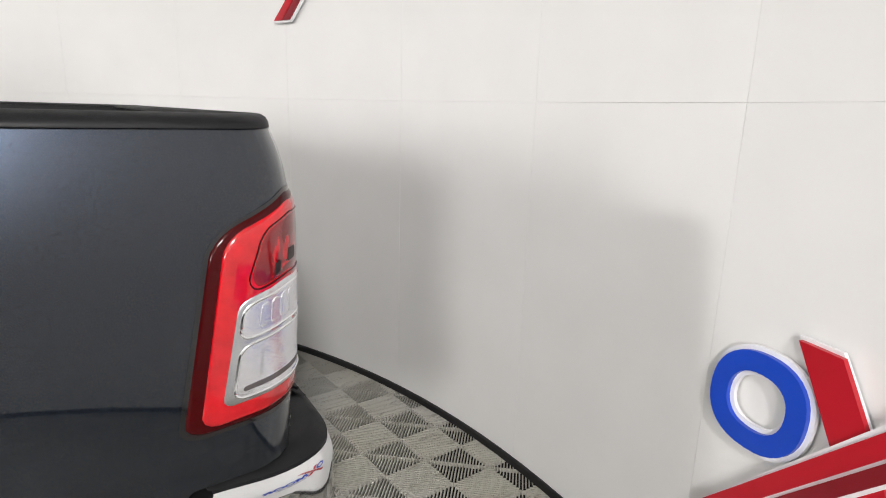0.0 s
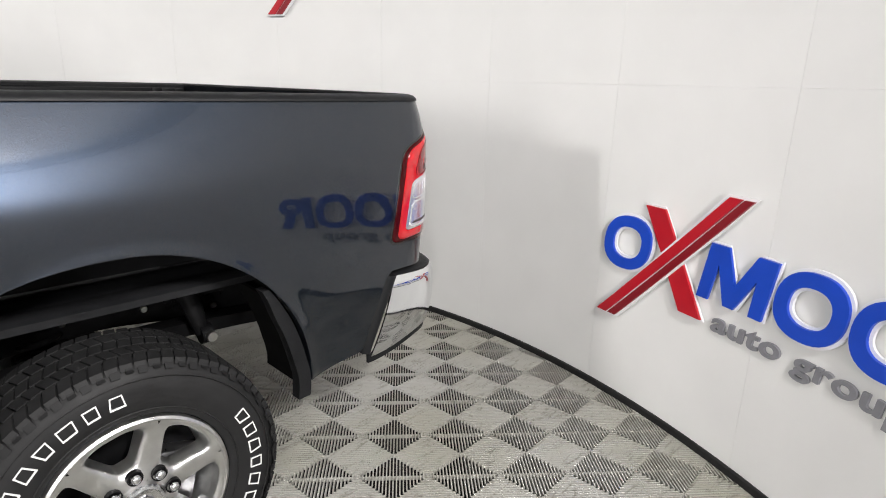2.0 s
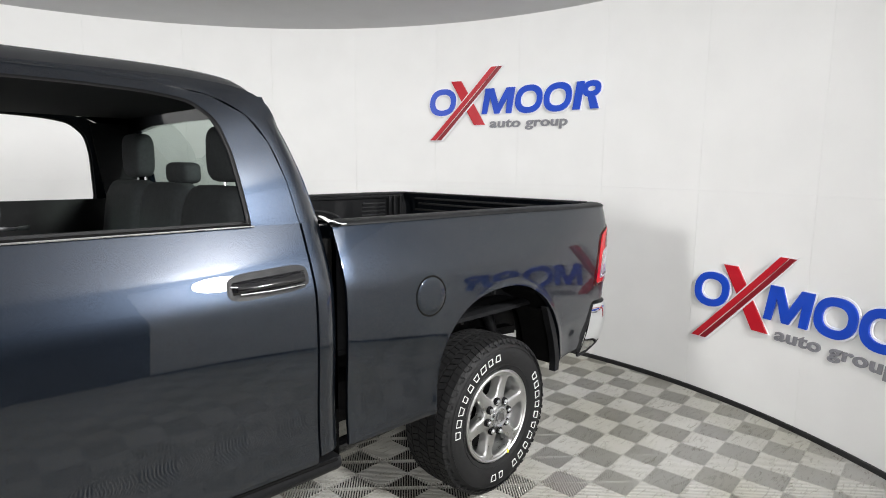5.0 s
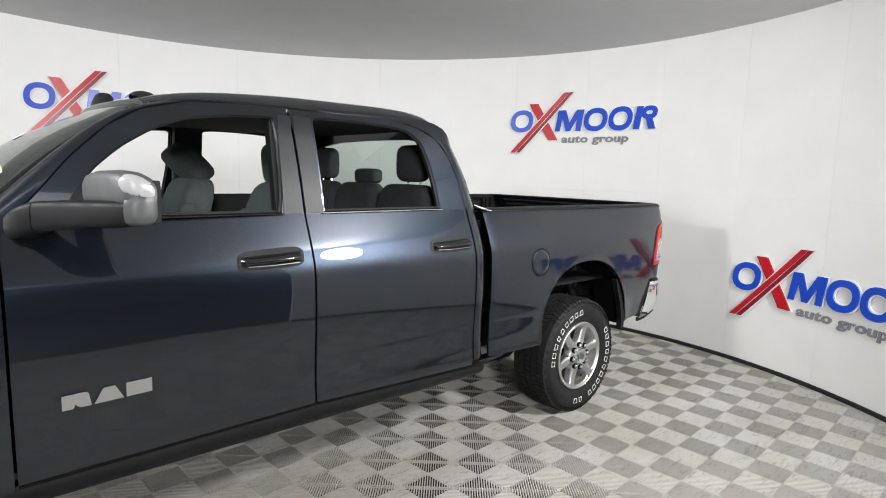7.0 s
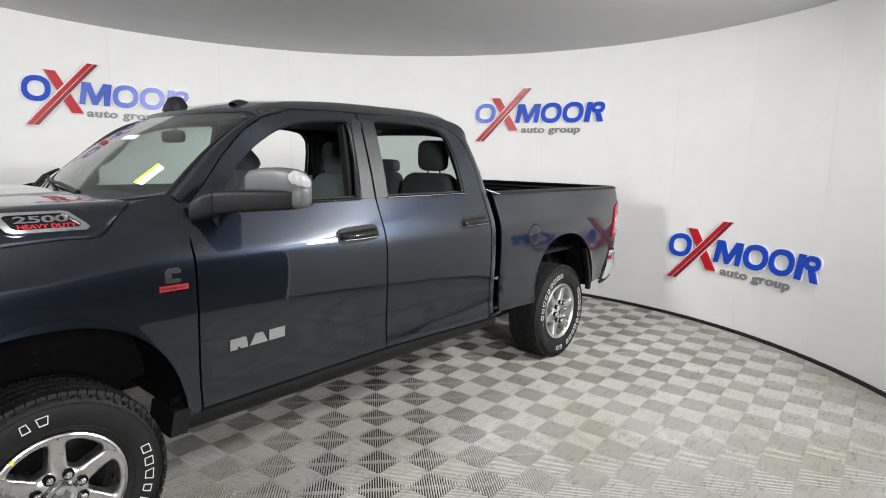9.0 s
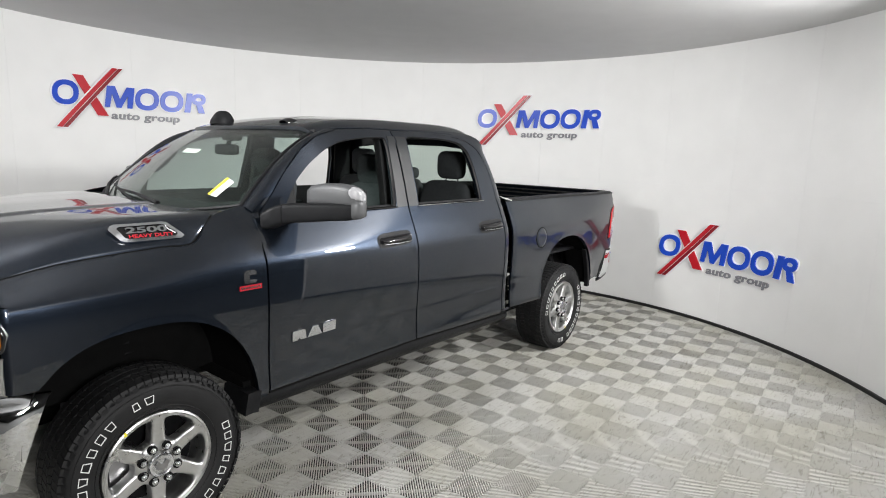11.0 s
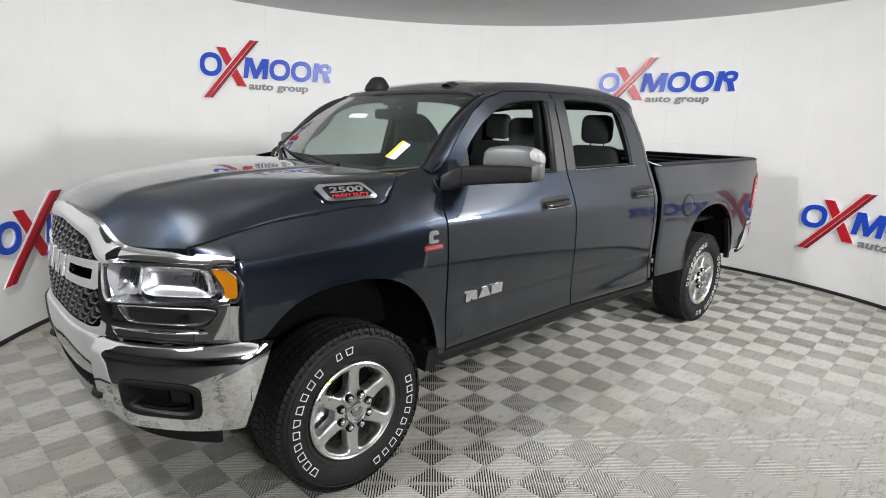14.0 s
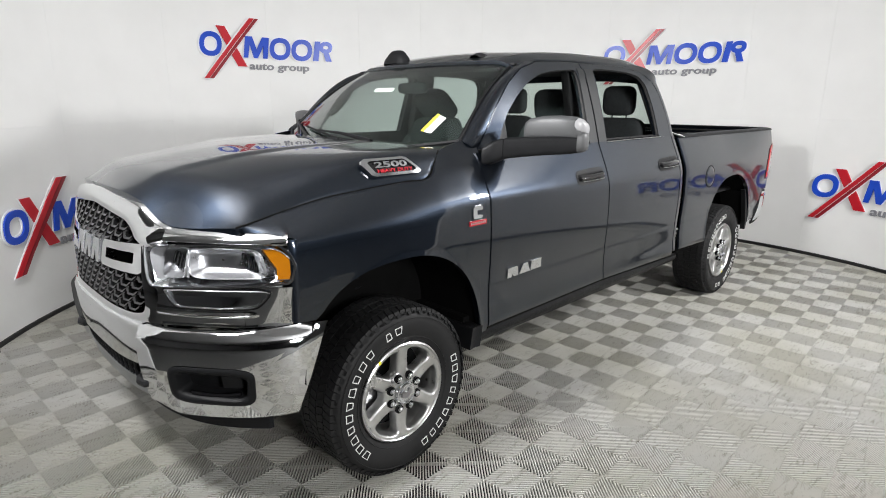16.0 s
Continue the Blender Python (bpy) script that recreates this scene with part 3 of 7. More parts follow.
    # fuel door only on the driver side
    if not far:
        fx, fz, fr = 3.272, 1.125, 0.086
        bm = B()
        rings_ = []
        for rr in (fr - 0.004, fr - 0.008, 0.055, 0.025):
            rings_.append([bm.verts.new(bed_skin(fx + rr * math.cos(6.28319 * k / 48), fz + rr * math.sin(6.28319 * k / 48)) + Vector((0, -0.0035 if rr < fr - 0.005 else -0.001, 0))) for k in range(48)])
        for a, b in zip(rings_, rings_[1:]):
            for k in range(48):
                bm.faces.new((a[k], a[(k + 1) % 48], b[(k + 1) % 48], b[k]))
        bm.faces.new(rings_[-1])
        fd = tpart("fuel_door", bm, PAINT, bedside, "round painted fuel filler door")
        bm = B()
        tube(bm, [bed_skin(fx + fr * math.cos(6.28319 * k / 60), fz + fr * math.sin(6.28319 * k / 60)) + Vector((0, 0.0012, 0)) for k in range(60)], 0.0046, 6, closed=True)
        tpart("gap", bm, LINER, bedside)
        bm = sheet(B(), 8, 6, lambda u, v: bed_skin(fx + fr * (0.62 + 0.36 * u), fz + 0.020 * (v - 0.5)) + Vector((0, -0.0045 + 0.004 * (1 - abs(2 * v - 1)) * u, 0)), (0, 0.003, 0))
        tpart("finger_notch", bm, PAINT, fd)

# floor, front wall and tailgate of the box
bm = sheet(B(), 2, 84, lambda u, v: Vector((BED0 + 0.02 + u * 1.92, 0.138 + v * 1.724, 0.925 + 0.010 * (math.sin(v * 84) > 0))), (0, 0, -0.02))
tpart("bed_floor", bm, BLACKP)
bm = sheet(B(), 30, 10, lambda u, v: Vector((BED0 + 0.006 - 0.012 * (math.sin(u * 38) > 0.5) * (0.15 < v < 0.85), 0.10 + u * 1.80, 0.70 + v * 0.745)), (0.02, 0, 0))
tpart("bed_front_wall", bm, PAINT)
tailgate = tpart("tailgate", sheet(B(), 40, 20, lambda u, v: Vector((bed_end(0.80 + v * 0.66) - 0.02 - 0.016 * (0.12 < u < 0.88) * (0.15 < v < 0.45), 0.16 + u * 1.68, 0.80 + v * 0.66)), (-0.055, 0, 0)), PAINT)
tpart("tailgate_cap", box(B(), 4.765, 4.842, 0.16, 1.84, 1.455, 1.470, 0.006), BLACKP, tailgate, "black plastic tailgate cap")
for z_, y0_, y1_ in ((1.425, 0.30, 1.70), (1.385, 0.34, 1.66), (1.335, 0.30, 1.70), (1.290, 0.34, 1.66)):
    tpart("rib", box(B(), 4.752, 4.770, y0_, y1_, z_ - 0.007, z_ + 0.007, 0.005), CABIN, tailgate)
tpart("tailgate_handle", box(B(), 4.835, 4.862, 0.86, 1.14, 1.28, 1.36, 0.008), GLOSSB, tailgate)


# dark plate put behind the gap to stand in for its shade
tpart("gap_shade_plate", box(B(), 2.74, 2.865, 0.10, 0.16, 0.46, 1.40), LINER, None, "black plate added as the shade between cab and cargo box")
# white tab left on the front corner of the near rail
bm = sheet(B(), 10, 6, lambda u, v: Vector((BED0 - 0.040 + (0.066 + 0.018 * abs(2 * v - 1)) * u, 0.052 + 0.066 * v, RAIL + 0.020 - 0.010 * u + 0.018 * v * (1 - u) + 0.004 * math.sin(6.0 * u))), (0, 0, -0.003))
tpart("rail_tab", bm, PAPER, None, "bent whitish metal tab on the front end of the bed rail")


# --- tail lamps ---
DARKBAR = mat("dark_lamp_bar", (0.10, 0.09, 0.09), 0.3, 0.5, var=0.2, scale=50)
def tail_point(u, v, out):
    """u round the corner from the side to the rear, v upwards."""
    z0 = 0.968 + 0.030 * u
    z = z0 + v * (1.288 + 0.060 * min(1.0, u / 0.45) - z0)
    x0 = 4.643 + 0.064 * v
    x = x0 + u * (bed_end(z) + 0.14 - x0)
    p = bed_skin(x, z)
    q = bed_skin(x + 0.01, z)
    n = Vector((q.y - p.y, -(q.x - p.x), 0)).normalized()
    return p + n * out


def lamp_outline(u0, u1, v0, v1, ru, rv, n=14, slant=0.0):
    """A closed outline with rounded corners; the rear corners stay square where they meet the tailgate."""
    pts = []
    for cu, cv, a0 in ((u1 - ru, v0 + rv, -90), (u1 - ru, v1 - rv, 0), (u0 + ru, v1 - rv, 90), (u0 + ru, v0 + rv, 180)):
        for k in range(n):
            a = radians(a0 + 90 * k / (n - 1))
            pts.append((cu + ru * math.cos(a) + slant * (cv - v0), cv + rv * math.sin(a)))
    ring_ = resample([(*p, 0) for p in pts + pts[:1]], 96)[:96]
    return [(p.x, p.y) for p in ring_]


def lens_body(outline, o, dep=-0.02, edge=0.006, far=0, rib=0.0):
    """A lens with a rounded edge standing o proud of the corner, filled towards its middle."""
    n = len(outline)
    cu, cv = sum(p[0] for p in outline) / n, sum(p[1] for p in outline) / n
    bm = B()
    rows = []
    for q, d in ((1.0, dep), (1.0, o - edge), (0.985, o - edge * 0.35), (0.955, o), (0.8, o), (0.6, o), (0.4, o), (0.2, o)):
        rows.append([tail_point(cu + (p[0] - cu) * q, cv + (p[1] - cv) * q, d + (rib * (k % 4 < 2) if q < 0.9 else 0.0)) for k, p in enumerate(outline)])
    rg = [[bm.verts.new(p) for p in r] for r in rows]
    for a, b in zip(rg, rg[1:]):
        for k in range(n):
            bm.faces.new((a[k], a[(k + 1) % n], b[(k + 1) % n], b[k]))
    bm.faces.new(rg[-1])
    return flip(bm) if far else bm


def lens_rim(outline, r, o, far):
    bm = tube(B(), [tail_point(p[0], p[1], o) for p in outline], r, 6, closed=True)
    return flip(bm) if far else bm


DEEP_RED = mat("deep_red_lens", (0.16, 0.0015, 0.004), 0.12, var=0.25, scale=40, coat=1.0)
BULB = mat("dark_bulb_mount", (0.012, 0.002, 0.002), 0.35, var=0.2, scale=60)
RIBBED = mat("ribbed_clear_lens", (0.80, 0.80, 0.83), 0.12, 0.85, bump=0.35, bscale=220, rvar=0.05, scale=60)
for far in (0, 1):
    full = lamp_outline(0.0, 1.0, 0.0, 1.0, 0.14, 0.09)
    tl = tpart("tail_lamp", lens_body(full, 0.004, far=far), DARK_RED, None, "red tail lamp with clear reversing section")
    gapl = lamp_outline(-0.022, 1.01, -0.016, 1.016, 0.15, 0.10)
    tpart("housing", lens_body(gapl, 0.0006, edge=0.0, far=far), GLOSSB, tl)
    tpart("red_lens", lens_body(lamp_outline(0.070, 0.995, 0.030, 0.965, 0.10, 0.08), 0.0075, far=far), RED_LENS, tl, "bright red lens")
    tpart("upper_lens", lens_body(lamp_outline(0.215, 0.97, 0.650, 0.900, 0.07, 0.08, slant=0.28), 0.0079, far=far, edge=0.001), DEEP_RED, tl, "darker red upper lens")
    tpart("upper_rim", lens_rim(lamp_outline(0.205, 0.98, 0.640, 0.910, 0.07, 0.08, slant=0.28), 0.0014, 0.0076, far), DARK_RED, tl)
    for u0, u1, v0 in ((0.36, 0.40, 0.665), (0.45, 0.53, 0.690)):
        tpart("bulb_mount", lens_body(lamp_outline(u0, u1, v0, v0 + 0.06, 0.02, 0.012), 0.0083, far=far, edge=0.0006), BULB, tl, "dark bulb mount behind the lens")
    bezel = tpart("chrome_bezel", lens_body(lamp_outline(0.155, 0.99, 0.115, 0.620, 0.06, 0.05, slant=0.05), 0.0086, far=far, edge=0.002), SATIN, tl, "silver bezel")
    for v0, v1 in ((0.425, 0.590), (0.140, 0.395)):
        tpart("reflector", lens_body(lamp_outline(0.205, 0.97, v0, v1, 0.07, 0.05, slant=0.05), 0.0092, far=far, edge=0.001), RIBBED, bezel, "clear ribbed lens")
        tpart("bezel_rim", lens_rim(lamp_outline(0.205, 0.97, v0, v1, 0.07, 0.05, slant=0.05), 0.0024, 0.0088, far), CHROME, bezel, "bright rim")
    tpart("dark_bar", lens_body(lamp_outline(0.25, 0.60, 0.172, 0.196, 0.02, 0.008), 0.0098, far=far, edge=0.0004), DARKBAR, bezel)
    for k in range(4):
        tpart("lens_rib", lens_body(lamp_outline(0.30 + 0.055 * k, 0.34 + 0.055 * k, 0.455, 0.565, 0.015, 0.02), 0.0102, far=far, edge=0.0008), RIBBED, bezel)


# --- rear bumper ---
BPL = smooth_line([(4.588, 0.004, 0), (4.72, 0.000, 0), (4.83, 0.010, 0), (4.900, 0.038, 0), (4.938, 0.092, 0), (4.952, 0.20, 0), (4.960, 0.50, 0), (4.966, 1.0, 0)], 60)
TREAD = mat("ribbed_step_rubber", (0.010, 0.010, 0.011), 0.6, var=0.2, scale=40, bump=0.2, bscale=300, spec=0.25)
for far in (0, 1):
    def rb(u, v):
        """The chrome skin: u from the side round to the middle, v upwards."""
        p = BPL[round(u * 60)]
        fr = step(4.90, 4.588, p.x)
        zb, zt = 0.610 - 0.052 * fr, 0.842 + 0.004 * fr
        c = (Vector((4.60, 0.7, 0)) - Vector((p.x, p.y, 0))).normalized()
        inward = 0.022 * (1 - v) ** 3 - 0.005 * math.sin(math.pi * v) + 0.016 * max(0.0, (v - 0.86) / 0.14) ** 2
        return Vector((p.x + 0.094 * v * fr, p.y, zb + (zt - zb) * v)) + c * inward
    bm = sheet(B(), 60, 24, rb, (0, 0.006, 0))
    bmp = tpart("rear_bumper", flip(bm) if far else bm, CHROME, None, "polished chrome rear step bumper")

    def pad(u, v):
        q = rb(u, 1)
        c = (Vector((4.60, 0.55, 0)) - Vector((q.x, q.y, 0))).normalized()
        return q + c * (-0.003 + 0.085 * v) + Vector((0, 0, 0.004 + 0.022 * math.sin(1.57 * min(1, v * 2.2))))
    bm = sheet(B(), 60, 6, pad, (0, 0, -0.012))
    step_pad = tpart("step_pad", flip(bm) if far else bm, BLACKP, bmp, "black plastic step pad")
    for k in range(9):
        a = (23 + 2 * k) / 60
        bm = tube(B(), [pad(a, 0.22) + Vector((0, 0, 0.002)), pad(a, 0.6) + Vector((0, 0, 0.004)), pad(a, 0.95) + Vector((0, 0, 0.002))], 0.0055, 6)
        tpart("tread_rib", flip(bm) if far else bm, TREAD, step_pad)
    bm = sheet(B(), 60, 3, lambda u, v: rb(u, 0) + Vector((-0.004, 0.010, -0.028 + 0.032 * v)), (0, 0.012, 0))
    tpart("lower_valance", flip(bm) if far else bm, BLACKP, bmp, "black lower edge of the bumper")
    bm = sheet(B(), 8, 16, lambda u, v: Vector((4.553 + 0.075 * v ** 1.2 + (0.030 + 0.030 * v) * u, 0.010 - 0.016 * math.sin(2.6 * u) + 0.020 * (1 - v) ** 2, 0.578 + 0.284 * v - 0.012 * u * v)), (0, 0.03, 0))
    tpart("end_trim", flip(bm) if far else bm, BLACKP, bmp, "black plastic bumper end")


# --- cab: doors ---
def upper_skin(x, z):
    return Vector((x, upper(z) + 0.25 * max(0.0, 1.05 - x) ** 2, z))


FD0, FD1, RD0, RD1 = 0.560, 1.676, 1.686, 2.690


def door_bottom(x):
    return interp(x, [(0.5, 0.585), (1.68, 0.600), (2.8, 0.565)])


FW_OUT = [(0.600, 1.470), (0.680, 1.562), (0.790, 1.695), (0.920, 1.818), (1.050, 1.893), (1.210, 1.934), (1.400, 1.947), (1.600, 1.950), (1.676, 1.950), (1.676, 1.800), (1.676, 1.600), (1.676, 1.470), (1.635, 1.470), (0.640, 1.470)]
FW_IN = [(0.735, 1.473), (0.790, 1.570), (0.858, 1.662), (0.958, 1.748), (1.080, 1.822), (1.210, 1.872), (1.380, 1.897), (1.565, 1.908), (1.602, 1.900), (1.606, 1.790), (1.592, 1.620), (1.572, 1.473), (1.540, 1.473), (0.775, 1.473)]
RW_OUT = [(1.686, 1.470), (1.686, 1.600), (1.686, 1.800), (1.686, 1.950), (1.850, 1.950), (2.050, 1.949), (2.270, 1.940), (2.440, 1.915), (2.555, 1.855), (2.622, 1.760), (2.666, 1.620), (2.690, 1.470), (2.640, 1.470), (1.720, 1.470)]
RW_IN = [(1.784, 1.473), (1.788, 1.600), (1.792, 1.790), (1.796, 1.912), (1.860, 1.922), (2.050, 1.922), (2.240, 1.914), (2.375, 1.894), (2.450, 1.832), (2.482, 1.725), (2.496, 1.600), (2.508, 1.473), (2.475, 1.473), (1.815, 1.473)]


def round_path(o, n=70):
    """A closed outline with softened corners."""
    q = dense(o, 6)
    m = len(q)
    for _ in range(3):
        q = [((q[i - 1][0] + 2 * q[i][0] + q[(i + 1) % m][0]) / 4, (q[i - 1][1] + 2 * q[i][1] + q[(i + 1) % m][1]) / 4) for i in range(m)]
    return q


def handle(x0, x1, z, parent, far):
    yb = door_side((x0 + x1) / 2, z)
    bm = B()
    sheet(bm, 20, 10, lambda u, v: Vector((x0 + (x1 - x0) * u, yb + 0.33 * 0.042 * (v - 0.5) - 0.002 - 0.036 * (math.sin(math.pi * min(1, max(0, u))) ** 0.22) * (math.sin(math.pi * v) ** 0.6), z - 0.021 + 0.042 * v + 0.010 * (u - 0.5))), (0, 0.012, 0))
    tpart("handle", flip(bm) if far else bm, GLOSSB, parent, "gloss black door handle with chrome edge")
    bm = B()
    for k in range(2):
        w_, h_ = (x1 - x0) / 2 + 0.014 - 0.006 * k, 0.044 - 0.006 * k
        ring_ = [(math.copysign(abs(math.cos(6.28319 * q / 40)) ** 0.4, math.cos(6.28319 * q / 40)), math.copysign(abs(math.sin(6.28319 * q / 40)) ** 0.55, math.sin(6.28319 * q / 40))) for q in range(40)]
        prism(bm, [((x0 + x1) / 2 + w_ * c, z + h_ * s_ + 0.006 * c) for c, s_ in ring_], lambda a, b, d: Vector((a, door_side(a, b) - 0.0022 - 0.0015 * k + d, b)), 0.004)
    tpart("handle_cup", flip(bm) if far else bm, BLACKP, parent)
    bm = B()
    tube(bm, [(x0 + 0.02, yb - 0.030, z - 0.021), (0.5 * (x0 + x1), yb - 0.040, z - 0.021), (x1 - 0.02, yb - 0.030, z - 0.019)], 0.0018, 6)
    tpart("handle_trim", flip(bm) if far else bm, CHROME, parent, "thin chrome strip")


PILLAR = mat("satin_grey_pillar", (0.013, 0.014, 0.0155), 0.45, var=0.1, scale=30, bump=0.05, bscale=400, spec=0.3)


def door(name, a, b, outer, inner, hx, far):
    bm = sheet(B(), 24, 110, lambda u, v: (lambda z: Vector((a + (b - a) * u, door_side(a + (b - a) * u, z), z)))(door_bottom(a + (b - a) * u) * (1 - v) + 1.470 * v), (0, 0.03, 0))
    d = tpart(name, flip(bm) if far else bm, PAINT)
    o, i = dense(outer, 6), round_path(inner)
    bm = ring_plate(B(), o, i, upper_skin, (0, 0.045, 0))
    tpart("window_frame", flip(bm) if far else bm, PAINT, d)
    # black seal inside the opening
    bm = B()
    tube(bm, [upper_skin(*p) + Vector((0, 0.016, 0)) for p in i], 0.009, 6, closed=True)
    tpart("window_seal", flip(bm) if far else bm, SKIRT, d, "black rubber window seal")
    bm = B()
    tube(bm, [upper_skin(*p) + Vector((0, 0.006, 0)) for p in i], 0.004, 5, closed=True)
    tpart("window_edge", flip(bm) if far else bm, BLACKP, d)
    # satin grey cover on the pillar side of the frame
    pa, pb = (1.612, 1.674) if name == "front_door" else (1.688, 1.780)
    bm = sheet(B(), 4, 14, lambda u, v: upper_skin(pa + (0.010 if v > 0.9 else 0.0) + (pb - pa) * u - (0.034 * (1 - v) * (1 - u) if name == "front_door" else 0.0), 1.4725 + 0.4445 * v) + Vector((0, -0.003, 0)), (0, 0.004, 0))
    tpart("pillar_cover", flip(bm) if far else bm, PILLAR, d, "satin dark grey pillar cover")
    if name == "front_door":
        bm = B()
        rg = [[bm.verts.new(upper_skin(*p) + Vector((0, o_, 0))) for p in ((0.720, 1.474), (0.822, 1.474), (0.829, 1.560), (0.832, 1.640), (0.790, 1.585))] for o_ in (0.004, 0.022)]
        for k in range(5):
            bm.faces.new((rg[0][k], rg[0][(k + 1) % 5], rg[1][(k + 1) % 5], rg[1][k]))
        bm.faces.new(rg[0]), bm.faces.new(rg[1])
        tpart("sail_panel", flip(bm) if far else bm, BLACKP, d, "black sail panel behind the mirror")
    # waist seal
    bm = sheet(B(), 20, 2, lambda u, v: Vector((inner[-1][0] - 0.035 + (inner[-2][0] - inner[-1][0] + 0.062) * u, 0.0720 + 0.004 * v, 1.470 + 0.010 * v)), (0, 0.03, 0))
    tpart("waist_seal", flip(bm) if far else bm, LINER, d, "black waist seal")
    bm = tube(B(), [(inner[-1][0] - 0.045 + (inner[-2][0] - inner[-1][0] + 0.080) * k / 12, 0.0700, 1.4715) for k in range(13)], 0.0032, 6)
    tpart("waist_strip", flip(bm) if far else bm, GLOSSB if name == "front_door" else CHROME, d, "thin strip under the window")
    # inner trim panel
    bm = sheet(B(), 8, 12, lambda u, v: Vector((a + 0.05 + (b - a - 0.1) * u, 0.115 + 0.03 * math.sin(3.1 * v), 0.62 + 0.865 * v)), (0, 0.02, 0))
    tpart("trim_panel", flip(bm) if far else bm, CABIN, d, "black inner door trim")
    bm = box(B(), a + 0.22, b - 0.25, 0.15, 0.205, 1.13, 1.19, 0.012)
    tpart("armrest", flip(bm) if far else bm, CABIN, d)
    bm = box(B(), a + 0.35, a + 0.50, 0.138, 0.152, 1.33, 1.36, 0.005)
    tpart("pull", flip(bm) if far else bm, SATIN, d, "silver inner door pull")
    handle(hx, hx + 0.275, 1.285, d, far)
    return d


for far in (0, 1):
    door("front_door", FD0, FD1, FW_OUT, FW_IN, 1.345, far)
    door("rear_door", RD0, RD1, RW_OUT, RW_IN, 2.385, far)
    # rocker under the doors
    bm = sheet(B(), 30, 8, lambda u, v: Vector((0.50 + u * 2.30, 0.0 + 0.05 * (1 - v) ** 2 - 0.014 * math.sin(3.14 * v), 0.475 + v * (door_bottom(0.5 + u * 2.3) - 0.008 - 0.475))), (0, 0.05, 0))
    tpart("rocker", flip(bm) if far else bm, BLACKP, None, "black sill")
    bm = B()
    tube(bm, [(0.56 + 2.22 * k / 20, -0.008, door_bottom(0.56 + 2.22 * k / 20) - 0.012) for k in range(21)], 0.006, 6)
    tpart("sill_strip", flip(bm) if far else bm, LINER, None)
    # cab corner behind the rear door
    bm = sheet(B(), 10, 90, lambda u, v: (lambda z: Vector((2.700 + 0.10 * u + (0.0), side(z) + 0.045 * u ** 3, z)))(0.60 + v * 0.87), (0, 0.03, 0))
    tpart("cab_corner", flip(bm) if far else bm, PAINT)
    # C-pillar beside the rear door frame
    edge_in = smooth_line([(x + 0.003, 0, z) for x, z in RW_OUT[4:12]], 40)
    edge_out = smooth_line([(1.850, 0, 1.968), (2.18, 0, 1.974), (2.42, 0, 1.972), (2.595, 0, 1.945), (2.676, 0, 1.870), (2.735, 0, 1.730), (2.774, 0, 1.595), (2.802, 0, 1.470)], 40)

    def cpil(u, v):
        p = edge_in[round(u * 40)].lerp(edge_out[round(u * 40)], v)
        return Vector((p.x, upper(p.z) + 0.05 * v ** 3 * step(1.92, 1.8, p.z), p.z))
    bm = sheet(B(), 40, 6, cpil, (0, 0.03, 0))
    tpart("rear_pillar", flip(bm) if far else bm, PAINT)


# --- roof, pillars, glass ---
def roof_z(x, y):
    d = abs(y - MID) / 0.75
    ridge = sm(x, [(0.95, 1.925), (1.06, 1.970), (1.25, 2.016), (1.60, 2.046), (2.10, 2.052), (2.40, 2.048), (2.54, 2.036), (2.62, 2.018), (2.675, 1.985)])
    return ridge - 0.042 * d ** 2 - 0.085 * max(0, d - 0.80) ** 1.5 * 9 - 0.012 * (0.28 < d < 0.34) * step(1.22, 1.45, x)


def front_edge(y):
    return 1.015 + 0.09 * (abs(y - MID) / 0.75) ** 2


bm = sheet(B(), 40, 48, lambda u, v: (lambda y: (lambda x: Vector((x, y, roof_z(x, y))))(front_edge(y) + (2.675 - front_edge(y)) * u))(0.262 + v * 1.476), (0, 0, -0.02))
roof = tpart("roof", bm, PAINT)
bm = sheet(B(), 4, 12, lambda u, v: Vector((1.10 + u * 1.55, 0.30 + v * 1.40, 1.932)), (0, 0, -0.012))
tpart("headliner", bm, HEADLINER, roof, "dark grey cloth headliner")
for far in (0, 1):
    bm = B()
    tube(bm, [(x, upper(1.955) + 0.004, z) for x, z in ((1.09, 1.922), (1.24, 1.948), (1.5, 1.959), (1.9, 1.961), (2.3, 1.954), (2.5, 1.930))], 0.007, 6)
    tpart("drip_rail", flip(bm) if far else bm, PAINT, roof)

WS_BOT = lambda y: Vector((0.300 + 0.255 * (abs(y - MID) / 0.83) ** 2.2, y, 1.472 + 0.056 * (abs(y - MID) / 0.83) ** 3))
WS_TOP = lambda y: Vector((front_edge(y) + 0.01, y, roof_z(front_edge(y), y) - 0.012))


def screen(u, v):
    yb, yt = 0.188 + 1.624 * u, 0.325 + 1.35 * u
    a, b = WS_BOT(yb), WS_TOP(yt)
    p = a.lerp(b, v)
    p.z += 0.045 * math.sin(math.pi * v)
    return p


ws = tpart("windscreen", sheet(B(), 30, 16, screen, (0.004, 0, -0.004)), GLASS, None, "green-tinted laminated windscreen")
bm = B()
for pts in ([screen(k / 30, 0) for k in range(31)], [screen(0, k / 16) for k in range(17)], [screen(1, k / 16) for k in range(17)], [screen(k / 30, 1) for k in range(31)]):
    tube(bm, [p + Vector((0, 0, 0.002)) for p in pts], 0.011, 6)
tpart("screen_seal", bm, BLACKP, ws)
bm = sheet(B(), 30, 3, lambda u, v: screen(u, 0.90 + 0.10 * v) + Vector((0.012, 0, -0.012)), (0.003, 0, -0.003))
tpart("shade_band", bm, TINT, ws)

